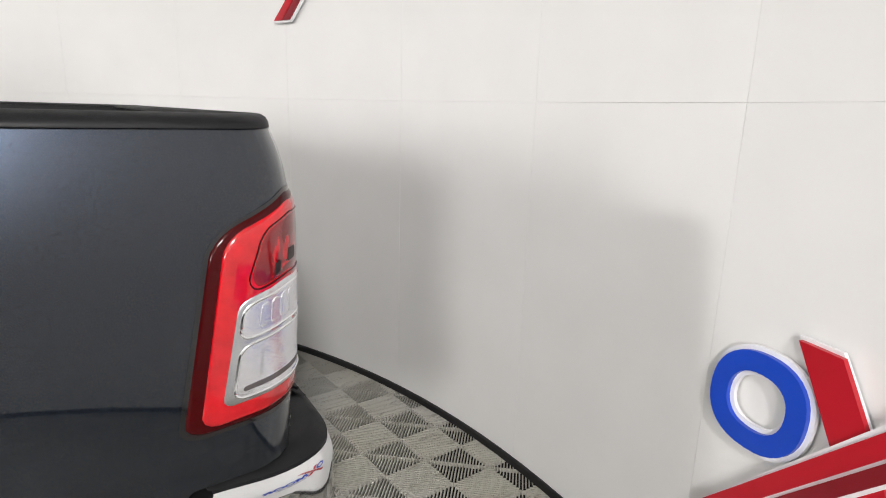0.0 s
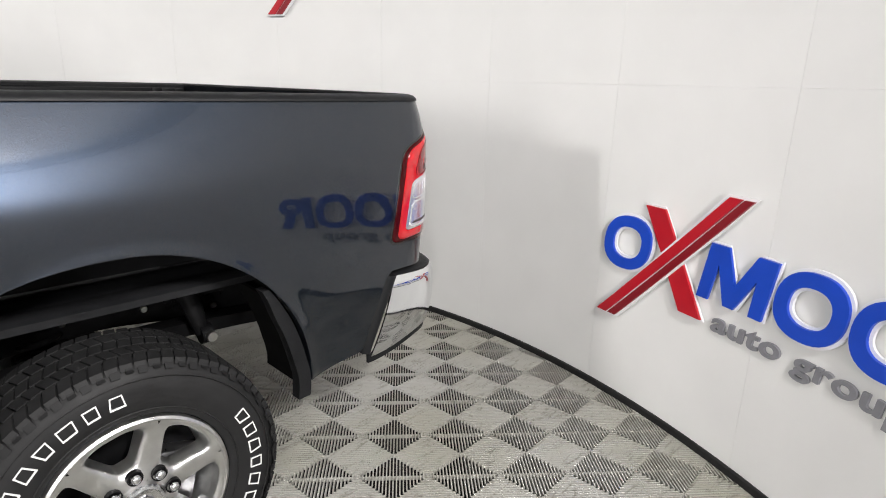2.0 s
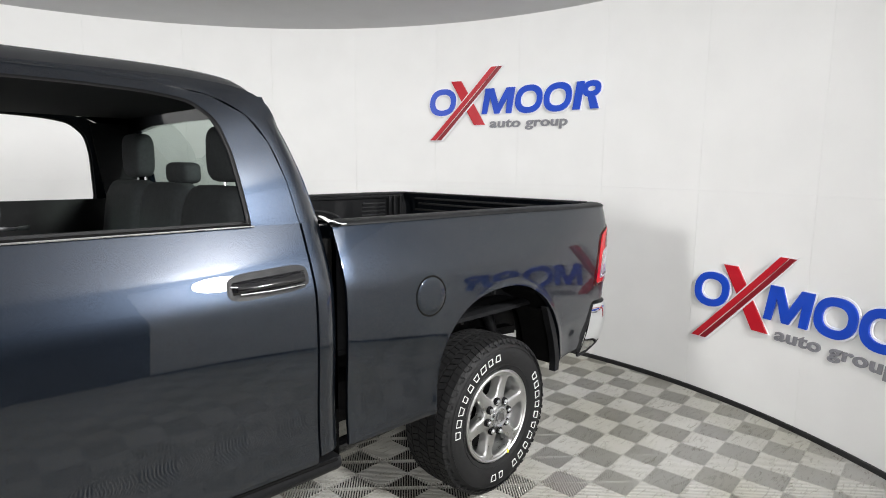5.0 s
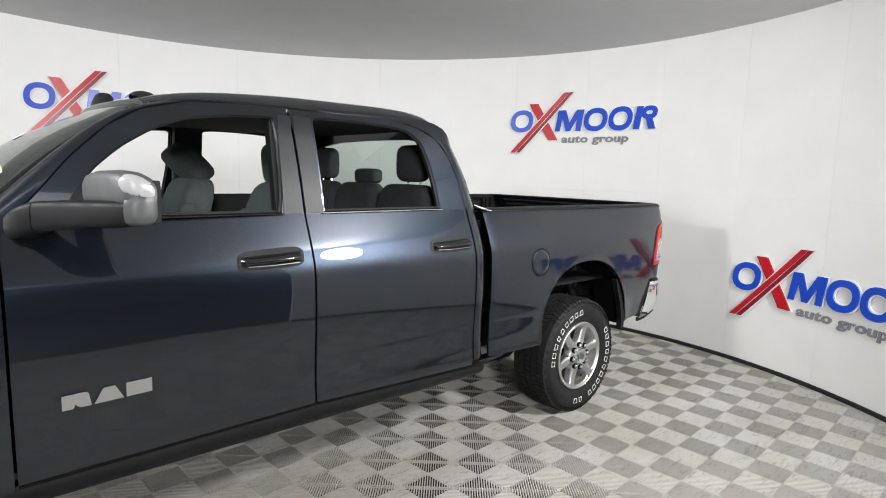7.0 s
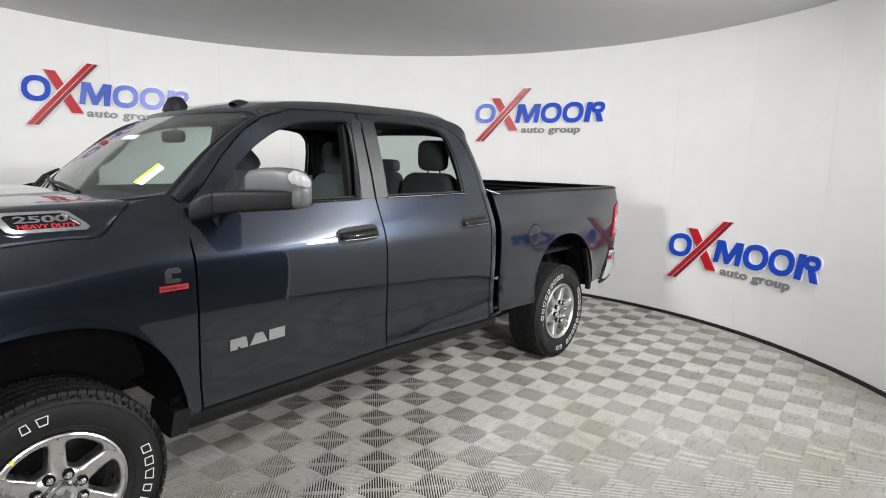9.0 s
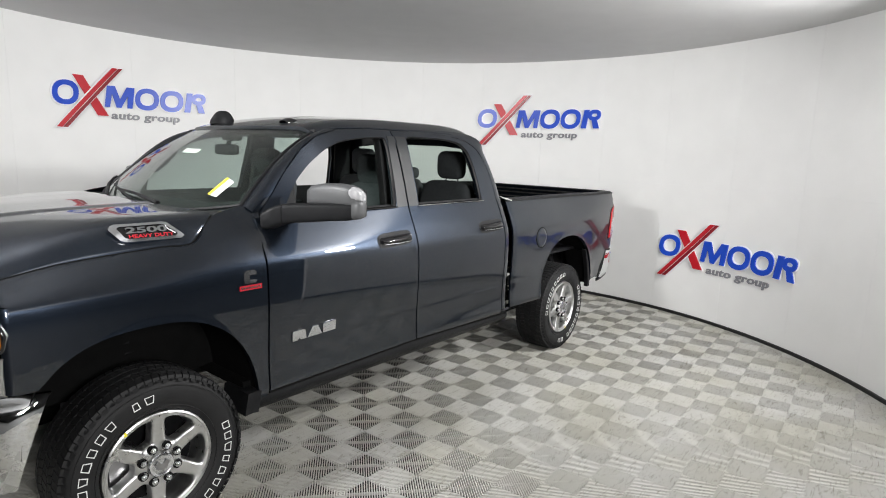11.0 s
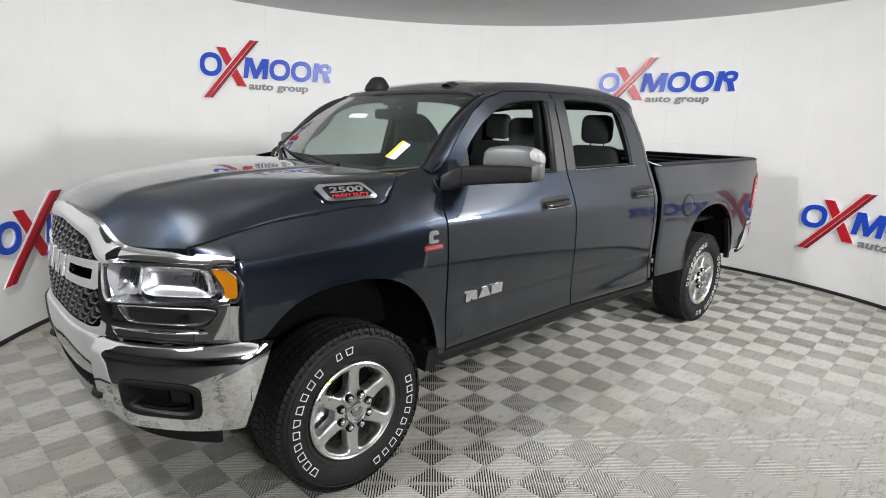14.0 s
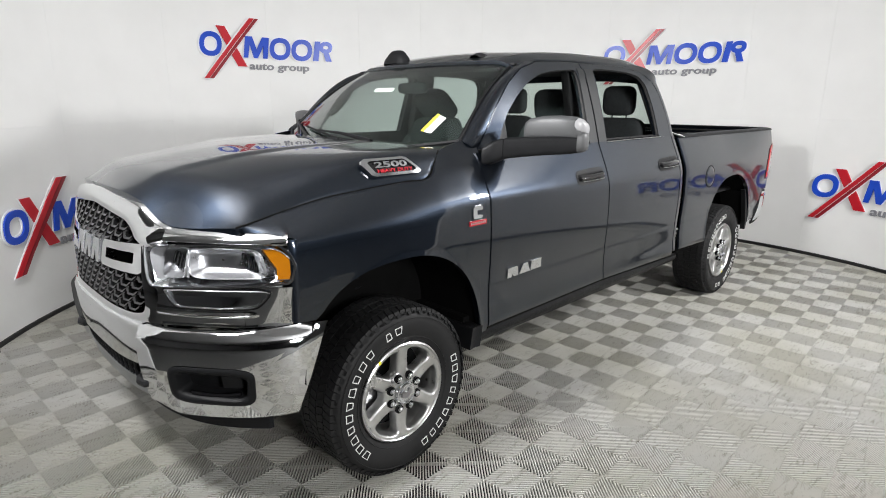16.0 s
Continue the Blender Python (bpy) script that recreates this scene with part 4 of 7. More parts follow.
for far in (0, 1):
    dl = smooth_line([upper_skin(x, z) + Vector((-0.004, 0, 0.004)) for x, z in FW_OUT[:6]], 24)
    wl_ = [screen(0, k / 24) for k in range(25)]
    bm = sheet(B(), 24, 8, lambda u, v: dl[round(u * 24)].lerp(wl_[round(u * 24)], v) + Vector((-0.012 * math.sin(math.pi * v), -0.018 * math.sin(math.pi * v), 0.014 * math.sin(math.pi * v))), (0.02, 0.02, -0.02))
    tpart("front_pillar", flip(bm) if far else bm, PAINT)
    # B-pillar inside
    bm = box(B(), 1.60, 1.78, 0.0, 0.06, 1.0, 1.93, 0.015)
    for v in bm.verts:
        v.co.y += upper(max(1.47, v.co.z)) + 0.05
    tpart("centre_pillar", flip(bm) if far else bm, CABIN, None, "black centre pillar trim")

# back of the cab with the rear window
W_OUT = [(0.10, 1.20), (0.115, 1.47), (0.15, 1.62), (0.20, 1.76), (0.262, 1.93), (0.60, 1.985), (1.0, 1.995), (1.40, 1.985), (1.738, 1.93), (1.80, 1.76), (1.85, 1.62), (1.885, 1.47), (1.90, 1.20), (1.4, 1.20), (1.0, 1.20), (0.6, 1.20)]
W_IN = [(0.27, 1.50), (0.272, 1.54), (0.285, 1.64), (0.315, 1.76), (0.345, 1.845), (0.60, 1.87), (1.0, 1.875), (1.40, 1.87), (1.655, 1.845), (1.685, 1.76), (1.715, 1.64), (1.728, 1.54), (1.73, 1.50), (1.4, 1.49), (1.0, 1.49), (0.6, 1.49)]
back = lambda y, z: Vector((sm(z, [(1.20, 2.800), (1.47, 2.790), (1.60, 2.762), (1.75, 2.718), (1.88, 2.668), (2.00, 2.630)]) + 0.02 * (1 - ((y - 1) / 0.9) ** 2), y, z))
cabback = tpart("cab_back", ring_plate(B(), dense(W_OUT, 4), dense(W_IN, 4), back, (-0.03, 0, 0)), PAINT)
bm = B()
vs = [bm.verts.new(back(*p) + Vector((-0.012, 0, 0))) for p in dense(W_IN, 4)]
bm.faces.new(vs)
tpart("rear_window", bm, TINT, cabback, "tinted rear window")
tpart("lower_back", box(B(), 2.76, 2.795, 0.10, 1.90, 0.62, 1.21), PAINT, cabback)

# roof clearance lamp and the taller antenna cover
bm = B()
x0, y = 1.105, 0.613
zz = roof_z(x0 + 0.05, y)
sheet(bm, 12, 10, lambda u, v: Vector((x0 + 0.10 * u, y - 0.038 + 0.076 * v, zz - 0.006 + 0.027 * (math.sin(math.pi * v) ** 0.5) * (math.sin(math.pi * min(1, u * 0.86 + 0.07)) ** 0.5))), (0, 0, -0.004))
tpart("roof_marker_lamp", bm, GLOSSB, roof, "dark smoked roof clearance lamp")
bm = B()
x0, y = 1.150, 1.387
zz = roof_z(x0, y) - 0.012
rg = []
for h, l0, l1, w in ((0.0, -0.125, 0.120, 0.060), (0.030, -0.108, 0.112, 0.056), (0.068, -0.062, 0.078, 0.042), (0.083, -0.040, 0.060, 0.030), (0.088, -0.020, 0.040, 0.016)):
    rg.append([bm.verts.new((x0 + (w * math.cos(6.28319 * k / 20)), y - ((l0 + l1) / 2 + (l1 - l0) / 2 * math.copysign(abs(math.sin(6.28319 * k / 20)) ** 0.7, math.sin(6.28319 * k / 20))), zz + h)) for k in range(20)])
for a, b in zip(rg, rg[1:]):
    for k in range(20):
        bm.faces.new((a[k], a[(k + 1) % 20], b[(k + 1) % 20], b[k]))
bm.faces.new(rg[-1]), bm.faces.new(rg[0])
tpart("roof_antenna_cover", bm, BLACKP, roof, "black plastic antenna cover on the roof")


# --- front end ---
def nose(y, base, k=0.44):
    return base + k * (abs(y - MID) / 0.95) ** 3.2


def hood_edge(x):
    """Where the gap between hood and fender runs: y and z."""
    return (sm(x, [(-0.70, 0.178), (-0.66, 0.175), (-0.45, 0.180), (-0.30, 0.160), (-0.10, 0.125), (0.10, 0.100), (0.237, 0.091), (0.30, 0.122), (0.363, 0.158), (0.62, 0.165)]),
            sm(x, [(-0.80, 1.255), (-0.66, 1.267), (-0.45, 1.305), (-0.30, 1.335), (-0.10, 1.358), (0.10, 1.374), (0.237, 1.385), (0.30, 1.440), (0.363, 1.492), (0.45, 1.520), (0.62, 1.552)]))


def plan_in(x):
    """How far the fender draws in towards the nose."""
    return 0.042 * max(0.0, (0.05 - x) / 0.55) ** 1.9 if x < 0.05 else 0.0


def fender_skin(x, z):
    top_y, t = hood_edge(x)
    tr = hood_edge(min(x, 0.237))[1] + 0.45 * max(0.0, x - 0.237)
    k = min(1.0, max(0.0, (z - 1.20) / (tr - 1.20)))
    roll = k ** 1.7
    y = side(min(z, 1.20)) + flare(x, z, FRONT_ARCH) * (0.9 if z < 1.2 else 0.9 * (1 - roll)) + plan_in(x)
    y = y * (1 - roll) + (top_y - 0.004) * roll
    # towards the door the panel takes up the door's own section
    yd = door_side(0.8, min(z, 1.40)) + flare(x, z, FRONT_ARCH) * 0.9 + (top_y - side(1.40)) * (max(0.0, z - 1.40) / max(0.02, t - 1.40)) ** 1.2 * step(0.20, 0.36, x)
    w = step(-0.05, 0.54, x)
    lean = 0.058 * step(1.30, 1.52, z) * step(0.30, 0.55, x)
    return Vector((x + lean, y * (1 - w) + yd * w, z))


def fender_bottom(x):
    if -0.50 < x < 0.49:
        return max(superarch(x, *FRONT_ARCH), interp(x, [(-0.52, 0.885), (-0.40, 0.885), (-0.39, 0.5)]))
    return 0.885 if x <= -0.5 else 0.555


def lp(y, z, d=0.0):
    """A point on the swept face of a head lamp, d metres proud of it."""
    x = sm(y, [(0.0, -0.500), (0.011, -0.513), (0.044, -0.546), (0.085, -0.592), (0.134, -0.645), (0.20, -0.715), (0.30, -0.800), (0.40, -0.870), (0.47, -0.905), (0.55, -0.925), (0.62, -0.938)])
    return Vector((x + 0.03 * step(1.05, 1.25, z) * step(0.06, 0.30, y) - 0.77 * d, y - 0.64 * d, z))


BROW = [(-0.020, 1.200), (0.004, 1.200), (0.009, 1.205), (0.006, 1.213), (-0.018, 1.240), (-0.050, 1.250)]


def brow(u, k):
    """The chrome brow above a lamp: u from its outer end to the grille, k the corner of its section."""
    d, z = BROW[k]
    drop = 0.014 * step(0.16, 0.0, u) if z > 1.215 else 0.0
    return lp(0.034 + 0.374 * u, z + 0.004 * u - drop, d * min(1, 0.25 + u * 6))


def brow_back(y):
    """The edge where the wing meets the brow."""
    return brow(min(1.0, max(0.0, (y - 0.034) / 0.374)), 4) + Vector((0, 0, 0.002))


for far in (0, 1):
    xs = stations(-0.50, 0.550, 0.028, (0.49,))
    bm = strip(B(), xs, fender_bottom, lambda x: hood_edge(x)[1] - 0.003, 34, fender_skin)
    fen = tpart("front_fender", flip(bm) if far else bm, PAINT)

    # wing tip above the head lamp, drawn to the grille
    def tip(u, v):
        x = -0.668 + 0.168 * u
        k = min(1.0, u / 0.75)
        low = brow_back(0.192 - 0.158 * k)
        if u > 0.75:
            low = low.lerp(fender_skin(-0.5, 1.215), (u - 0.75) / 0.25)
        ye, ze = hood_edge(x)
        p = low.lerp(Vector((x, ye - 0.003, ze - 0.003)), v) + Vector((0, -0.008, 0.008)) * math.sin(math.pi * v) * u
        q = fender_skin(-0.5, low.z + (hood_edge(-0.5)[1] - 0.003 - low.z) * v)
        return p.lerp(q, u ** 5)
    bm = sheet(B(), 20, 8, tip, (0, 0.010, -0.006))
    tpart("fender_tip", flip(bm) if far else bm, PAINT, fen)
    xs3 = stations(-0.530, -0.500, 0.006)
    bm = strip(B(), xs3, lambda x: 0.885 + (-0.5 - x) * 0.2, lambda x: 1.218, 12, lambda x, z: Vector((x, fender_skin(-0.5, z).y + 0.012 * ((-0.5 - x) / 0.03) ** 2, z)))
    tpart("fender_return", flip(bm) if far else bm, PAINT, fen)
    pts = []
    for k in range(61):
        a = math.pi * k / 60
        x = -(0.50 if a < math.pi / 2 else -0.49 * -1) * math.cos(a) * 0.997
        z = max(superarch(x, *FRONT_ARCH), 0.60 if x > 0 else 0.885)
        pts.append((x, fender_skin(x, z).y + 0.006, z))
    bm = sheet(B(), 60, 2, lambda u, v: Vector(pts[round(u * 60)]) + Vector((0, 0.028 * v, 0.002 * v)), (0, 0, 0.004))
    tpart("arch_lip", flip(bm) if far else bm, PAINT, fen)


# --- hood: raised centre with a creased flank, steep sides towards the screen ---
S_ROW = [0, .01, .022, .035, .05, .07, .09, .12, .16, .20, .25, .30, .36, .42, .47, .50, .52, .54, .56, .58, .60, .62, .66, .72, .80, .90, 1.0]
REAR_PROFILE = [(0, 0), (.022, .28), (.05, .62), (.09, .80), (.16, .87), (.30, .91), (.50, .945), (.545, .95), (.595, 0.995), (.66, 1.0), (1, 1.03)]
FRONT_PROFILE = [(0, 0), (.03, .14), (.06, .26), (.15, .53), (.28, .73), (.40, .845), (.50, .905), (.535, .925), (.595, 0.982), (.66, 1.0), (1, 1.05)]


def hood_section(x, s):
    """y and z across the hood at x; s from 0 at the fender gap to 1 in the middle."""
    ye, ze = hood_edge(min(x, 0.237))
    ridge = sm(x, [(-0.91, 1.385), (-0.86, 1.404), (-0.75, 1.436), (-0.60, 1.466), (-0.33, 1.500), (0.0, 1.516), (0.36, 1.524)])
    w = step(-0.65, 0.05, x)
    f = sm(s, FRONT_PROFILE) * (1 - w) + sm(s, REAR_PROFILE) * w
    return ye + (MID - ye) * s, ze + (ridge - ze) * f


def hood_point(u, v):
    """u from the front to the screen, v from the near side to the far side."""
    k = v * 52
    s = S_ROW[round(k if k <= 26 else 52 - k)]
    y0 = 0.175 + (MID - 0.175) * s
    xf = sm(MID - y0, [(0, -0.905), (0.27, -0.885), (0.424, -0.850), (0.52, -0.828), (0.60, -0.800), (0.76, -0.705), (0.83, -0.660)])
    xr = sm(s, [(0, 0.237), (0.02, 0.275), (0.05, 0.335), (0.08, 0.363), (0.25, 0.335), (0.60, 0.285), (1.0, 0.270)])
    x = xf + (xr - xf) * u
    y, z = hood_section(x, s)
    lip = sm(MID - y, [(0, 1.376), (0.27, 1.368), (0.38, 1.345), (0.424, 1.328), (0.50, 1.282), (0.56, 1.258), (0.62, 1.252), (0.83, 1.262)])
    run = 0.13 + 0.05 * step(0.58, 0.42, s) * step(0.0, 0.16, s)
    z = lip + (z - lip) * math.sin(1.5708 * min(1.0, u / run)) ** 0.95
    return Vector((x, 2 * MID - y if k > 26 else y, z))


hood = tpart("hood", sheet(B(), 44, 52, hood_point, (0, 0, -0.025)), PAINT)
for far in (0, 1):
    bm = tube(B(), [Vector((x, hood_edge(x)[0] - 0.0035, hood_edge(x)[1] - 0.002)) for x in stations(-0.665, 0.363, 0.02)], 0.0042, 6)
    tpart("gap", flip(bm) if far else bm, LINER, hood)
bm = sheet(B(), 30, 3, lambda u, v: (lambda y: Vector((0.268 + 0.09 * (abs(y - MID) / 0.84) ** 2 + v * 0.09 + 0.20 * v * (abs(y - MID) / 0.872) ** 2.5, y, 1.500 - 0.006 * (abs(y - MID) / 0.872) ** 2 - 0.015 * v)))(0.17 + u * 1.66), (0, 0, -0.02))
tpart("cowl", bm, BLACKP, hood, "black plastic cowl under the wipers")
for yy, ln in ((0.62, 0.60), (1.25, 0.55)):
    bm = B()
    a = screen((yy - 0.15) / 1.7, 0.03) + Vector((-0.03, 0, 0.02))
    b_ = screen((yy - 0.15 + ln) / 1.7, 0.10) + Vector((-0.015, 0, 0.018))
    tube(bm, [a, a.lerp(b_, 0.5) + Vector((-0.01, 0, 0.012)), b_], [0.013, 0.009, 0.006], 6)
    c = screen((yy + ln - 0.45) / 1.7, 0.045) + Vector((-0.012, 0, 0.012))
    d_ = screen(min(0.98, (yy + ln + 0.1) / 1.7), 0.12) + Vector((-0.012, 0, 0.012))
    tube(bm, [c, c.lerp(b_, 0.5), b_ + Vector((0, 0, -0.006)), d_], 0.007, 6)
    w = tpart("wiper", bm, BLACKP, hood, "black wiper arm and blade")


# hood badge: bright frame, dark field, digits
def on_hood(a, b, d):
    """a along the badge to the rear, b up across it, d proud of the steep hood side."""
    x, z = -0.103 + 0.303 * a, 1.401 + 0.076 * b
    lo, hi = 0.0, 0.3
    for _ in range(24):
        m = (lo + hi) / 2
        if hood_section(x, m)[1] < z:
            lo = m
        else:
            hi = m
    y = hood_section(x, lo)[0]
    # the badge itself stays almost flat
    y = 0.6 * y + 0.4 * (0.112 + 0.034 * b)
    return Vector((x, y - 0.004 - d * 0.9, z + d * 0.45))


outer = [(0.0, 0.70), (0.03, 0.88), (0.09, 0.97), (0.72, 1.0), (0.79, 0.94), (0.97, 0.32), (1.0, 0.16), (0.95, 0.02), (0.20, 0.0), (0.12, 0.10)]
inner = [(0.10, 0.72), (0.12, 0.80), (0.16, 0.83), (0.70, 0.86), (0.75, 0.80), (0.90, 0.34), (0.90, 0.22), (0.86, 0.17), (0.23, 0.15), (0.18, 0.24)]
for far in (0, 1):
    bm = B()
    n = len(dense(outer, 5))
    o = [bm.verts.new(on_hood(p[0], p[1], -0.006)) for p in dense(outer, 5)]
    o1 = [bm.verts.new(on_hood(p[0], p[1], 0.010)) for p in dense(outer, 5)]
    i1 = [bm.verts.new(on_hood(p[0], p[1], 0.013)) for p in dense(inner, 5)]
    i0 = [bm.verts.new(on_hood(p[0], p[1], 0.002)) for p in dense(inner, 5)]
    for k in range(n):
        j = (k + 1) % n
        bm.faces.new((o[k], o[j], o1[j], o1[k])), bm.faces.new((o1[k], o1[j], i1[j], i1[k])), bm.faces.new((i1[k], i1[j], i0[j], i0[k]))
    badge = tpart("hood_badge", flip(bm) if far else bm, SATIN, hood, "chrome-framed badge on the hood side")
    bm = B()
    bm.faces.new([bm.verts.new(on_hood(p[0], p[1], 0.004)) for p in dense(inner, 5)])
    tpart("badge_field", flip(bm) if far else bm, GLOSSB, badge)
    if not far:
        for text, a0, a1, b0, b1, m in (("2500", 0.21, 0.78, 0.47, 0.80, SATIN), ("HEAVY DUTY", 0.24, 0.86, 0.20, 0.40, BADGE_RED)):
            cu = bpy.data.curves.new("digits", "FONT")
            cu.body, cu.size, cu.extrude, cu.offset = text, 1.0, 0.0, 0.03
            tmp = bpy.data.objects.new("digits", cu)
            scene.collection.objects.link(tmp)
            me = bpy.data.meshes.new_from_object(tmp.evaluated_get(bpy.context.evaluated_depsgraph_get()))
            bpy.data.objects.remove(tmp)
            xa, xb = min(v.co.x for v in me.vertices), max(v.co.x for v in me.vertices)
            ya, yb = min(v.co.y for v in me.vertices), max(v.co.y for v in me.vertices)
            for v in me.vertices:
                v.co = T_INV @ on_hood(a0 + (v.co.x - xa) / (xb - xa) * (a1 - a0), b0 + (v.co.y - ya) / (yb - ya) * (b1 - b0), 0.008)
            for ob in split_mesh("letter", me, m):
                ob.parent = badge


# --- grille ---
def front_x(y, z, base=-0.965):
    lean = 0.055 * step(1.0, 1.34, z)
    return nose(y, base) + lean


def gp(y, z, d=0.0):
    """A point on the front, d metres forward of the grille's face."""
    return Vector((front_x(y, z) - d, y, z))


def whole(half):
    """Both halves of a closed outline given from the bottom middle round the near side to the top middle."""
    return half + [(2 * MID - y, z) for y, z in reversed(half[1:-1])]


G_OUT = whole([(1.0, 0.800), (0.70, 0.803), (0.47, 0.815), (0.425, 0.84), (0.425, 0.92), (0.440, 1.00), (0.462, 1.08), (0.482, 1.165), (0.420, 1.205), (0.405, 1.248), (0.470, 1.262), (0.520, 1.292), (0.576, 1.330), (0.733, 1.346), (1.0, 1.372)])
G_IN = whole([(1.0, 0.895), (0.70, 0.893), (0.58, 0.893), (0.510, 0.905), (0.490, 0.95), (0.487, 1.00), (0.495, 1.08), (0.508, 1.165), (0.525, 1.180), (0.545, 1.190), (0.567, 1.202), (0.595, 1.235), (0.640, 1.262), (0.745, 1.276), (1.0, 1.297)])
bm = B()
oo, ii = round_path(G_OUT), round_path(G_IN)
mix_ = lambda q: [(o[0] * (1 - q) + i[0] * q, o[1] * (1 - q) + i[1] * q) for o, i in zip(oo, ii)]
rings_ = [[bm.verts.new(gp(p[0], p[1], d)) for p in q] for q, d in ((oo, -0.05), (oo, -0.012), (mix_(0.12), 0.002), (mix_(0.86), 0.018), (ii, 0.010), (ii, -0.05))]
n = len(oo)
for a, b in zip(rings_, rings_[1:]):
    for k in range(n):
        bm.faces.new((a[k], a[(k + 1) % n], b[(k + 1) % n], b[k]))
grille = tpart("grille", bm, CHROME, None, "chrome grille surround with dark honeycomb mesh", smooth=55)
bm = B()
bm.faces.new([bm.verts.new(gp(p[0], p[1], -0.055)) for p in ii])
tpart("grille_backing", bm, LINER, grille)


def inside(y, z, poly):
    c = False
    for (a, b), (d, e) in zip(poly, poly[1:] + poly[:1]):
        if (b > z) != (e > z) and y < (d - a) * (z - b) / (e - b) + a:
            c = not c
    return c


DARKCHROME = mat("dark_chrome_mesh", (0.12, 0.12, 0.124), 0.22, 1.0, rvar=0.06, scale=20)
row, zz = 0, 0.895
while zz < 1.31:
    yy = 0.46 + (0.040 if row % 2 else 0)
    while yy < 1.54:
        if inside(yy, zz, ii) and not (0.535 < yy < 1.465 and 1.055 < zz < 1.165):
            bm = B()
            # flat-topped link with a raised front edge
            hexa = [(yy + 0.040 * c, zz + 0.021 * s_) for c, s_ in ((-1, 0), (-0.5, 1), (0.5, 1), (1, 0), (0.5, -1), (-0.5, -1))]
            a = [bm.verts.new(gp(p[0], p[1], -0.030)) for p in hexa]
            a2 = [bm.verts.new(gp(p[0], p[1], -0.002 if k in (1, 2) else (0.010 if k in (4, 5) else 0.002))) for k, p in enumerate(hexa)]
            b = [bm.verts.new(gp(yy + (p[0] - yy) * 0.80, zz + (p[1] - zz) * 0.66, 0.006 if p[1] < zz else -0.003)) for p in hexa]
            c = [bm.verts.new(gp(yy + (p[0] - yy) * 0.66, zz + (p[1] - zz) * 0.52, -0.050)) for p in hexa]
            for k in range(6):
                j = (k + 1) % 6
                bm.faces.new((a[k], a[j], a2[j], a2[k])), bm.faces.new((a2[k], a2[j], b[j], b[k])), bm.faces.new((b[k], b[j], c[j], c[k]))
            tpart("mesh_cell", bm, DARKCHROME, grille, smooth=25)
        yy += 0.080
    zz += 0.0315
    row += 1
# cross bar loops with plain raised blocks in the middle
for far in (0, 1):
    bm = B()
    o = [(0.500, 1.178), (0.515, 1.182), (0.80, 1.165), (0.815, 1.150), (0.815, 1.070), (0.80, 1.060), (0.515, 1.064), (0.494, 1.075)]
    i = [(0.552, 1.140), (0.556, 1.143), (0.775, 1.135), (0.780, 1.130), (0.780, 1.095), (0.775, 1.092), (0.556, 1.100), (0.552, 1.103)]
    o, i = dense(o, 3), dense(i, 3)
    rr = [[bm.verts.new(gp(p[0], p[1], d)) for p in q] for q, d in ((o, -0.03), (o, 0.016), (i, 0.012), (i, -0.02))]
    for a, b in zip(rr, rr[1:]):
        for k in range(len(o)):
            j = (k + 1) % len(o)
            bm.faces.new((a[k], a[j], b[j], b[k]))
    tpart("cross_bar", flip(bm) if far else bm, CHROME, grille, "chrome cross bar loop")
bm = sheet(B(), 20, 4, lambda u, v: gp(0.81 + 0.38 * u, 1.055 + 0.112 * v, 0.004), (0.03, 0, 0))
tpart("cross_bar", bm, mat("dark_grey_bar", (0.05, 0.05, 0.055), 0.3, var=0.1), grille)
for k in range(3):
    y0 = 0.835 + k * 0.115
    bm = B()
    prism(bm, [(y0, 1.062), (y0 + 0.032, 1.062), (y0 + 0.050, 1.11), (y0 + 0.068, 1.062), (y0 + 0.100, 1.062), (y0 + 0.086, 1.158), (y0 + 0.014, 1.158)], lambda a, b, d: gp(a, b, 0.006 + d), 0.016)
    tpart("raised_block", bm, SATIN, grille, "plain silver raised block")

# --- head lamps ---
SILVER = mat("bright_lamp_reflector", (0.80, 0.80, 0.82), 0.22, 1.0, rvar=0.06, scale=25)
BOWL = mat("grey_lamp_bowl", (0.76, 0.76, 0.78), 0.30, 1.0, rvar=0.06, scale=25)
TURN = mat("ribbed_dark_reflector", (0.42, 0.42, 0.43), 0.25, 1.0, bump=0.25, bscale=120)
H_OUT = [(0.496, 1.178), (0.462, 1.022), (0.30, 1.026), (0.14, 1.036), (0.038, 1.046), (0.022, 1.062), (0.012, 1.122), (0.024, 1.165), (0.050, 1.202), (0.070, 1.208), (0.14, 1.206), (0.32, 1.196), (0.48, 1.184)]
hl = round_path(dense(H_OUT, 2))


def shrink(p, m):
    """A point of the lamp's outline drawn in by about m metres."""
    c = (0.26, 1.115)
    return (c[0] + (p[0] - c[0]) * (1 - m / 0.23), c[1] + (p[1] - c[1]) * (1 - m / 0.088))


def loops(bm, rows, cap=False):
    rg = [[bm.verts.new(p) for p in r] for r in rows]
    n = len(rg[0])
    for a, b in zip(rg, rg[1:]):
        for k in range(n):
            bm.faces.new((a[k], a[(k + 1) % n], b[(k + 1) % n], b[k]))
    if cap:
        bm.faces.new(rg[-1])
    return bm


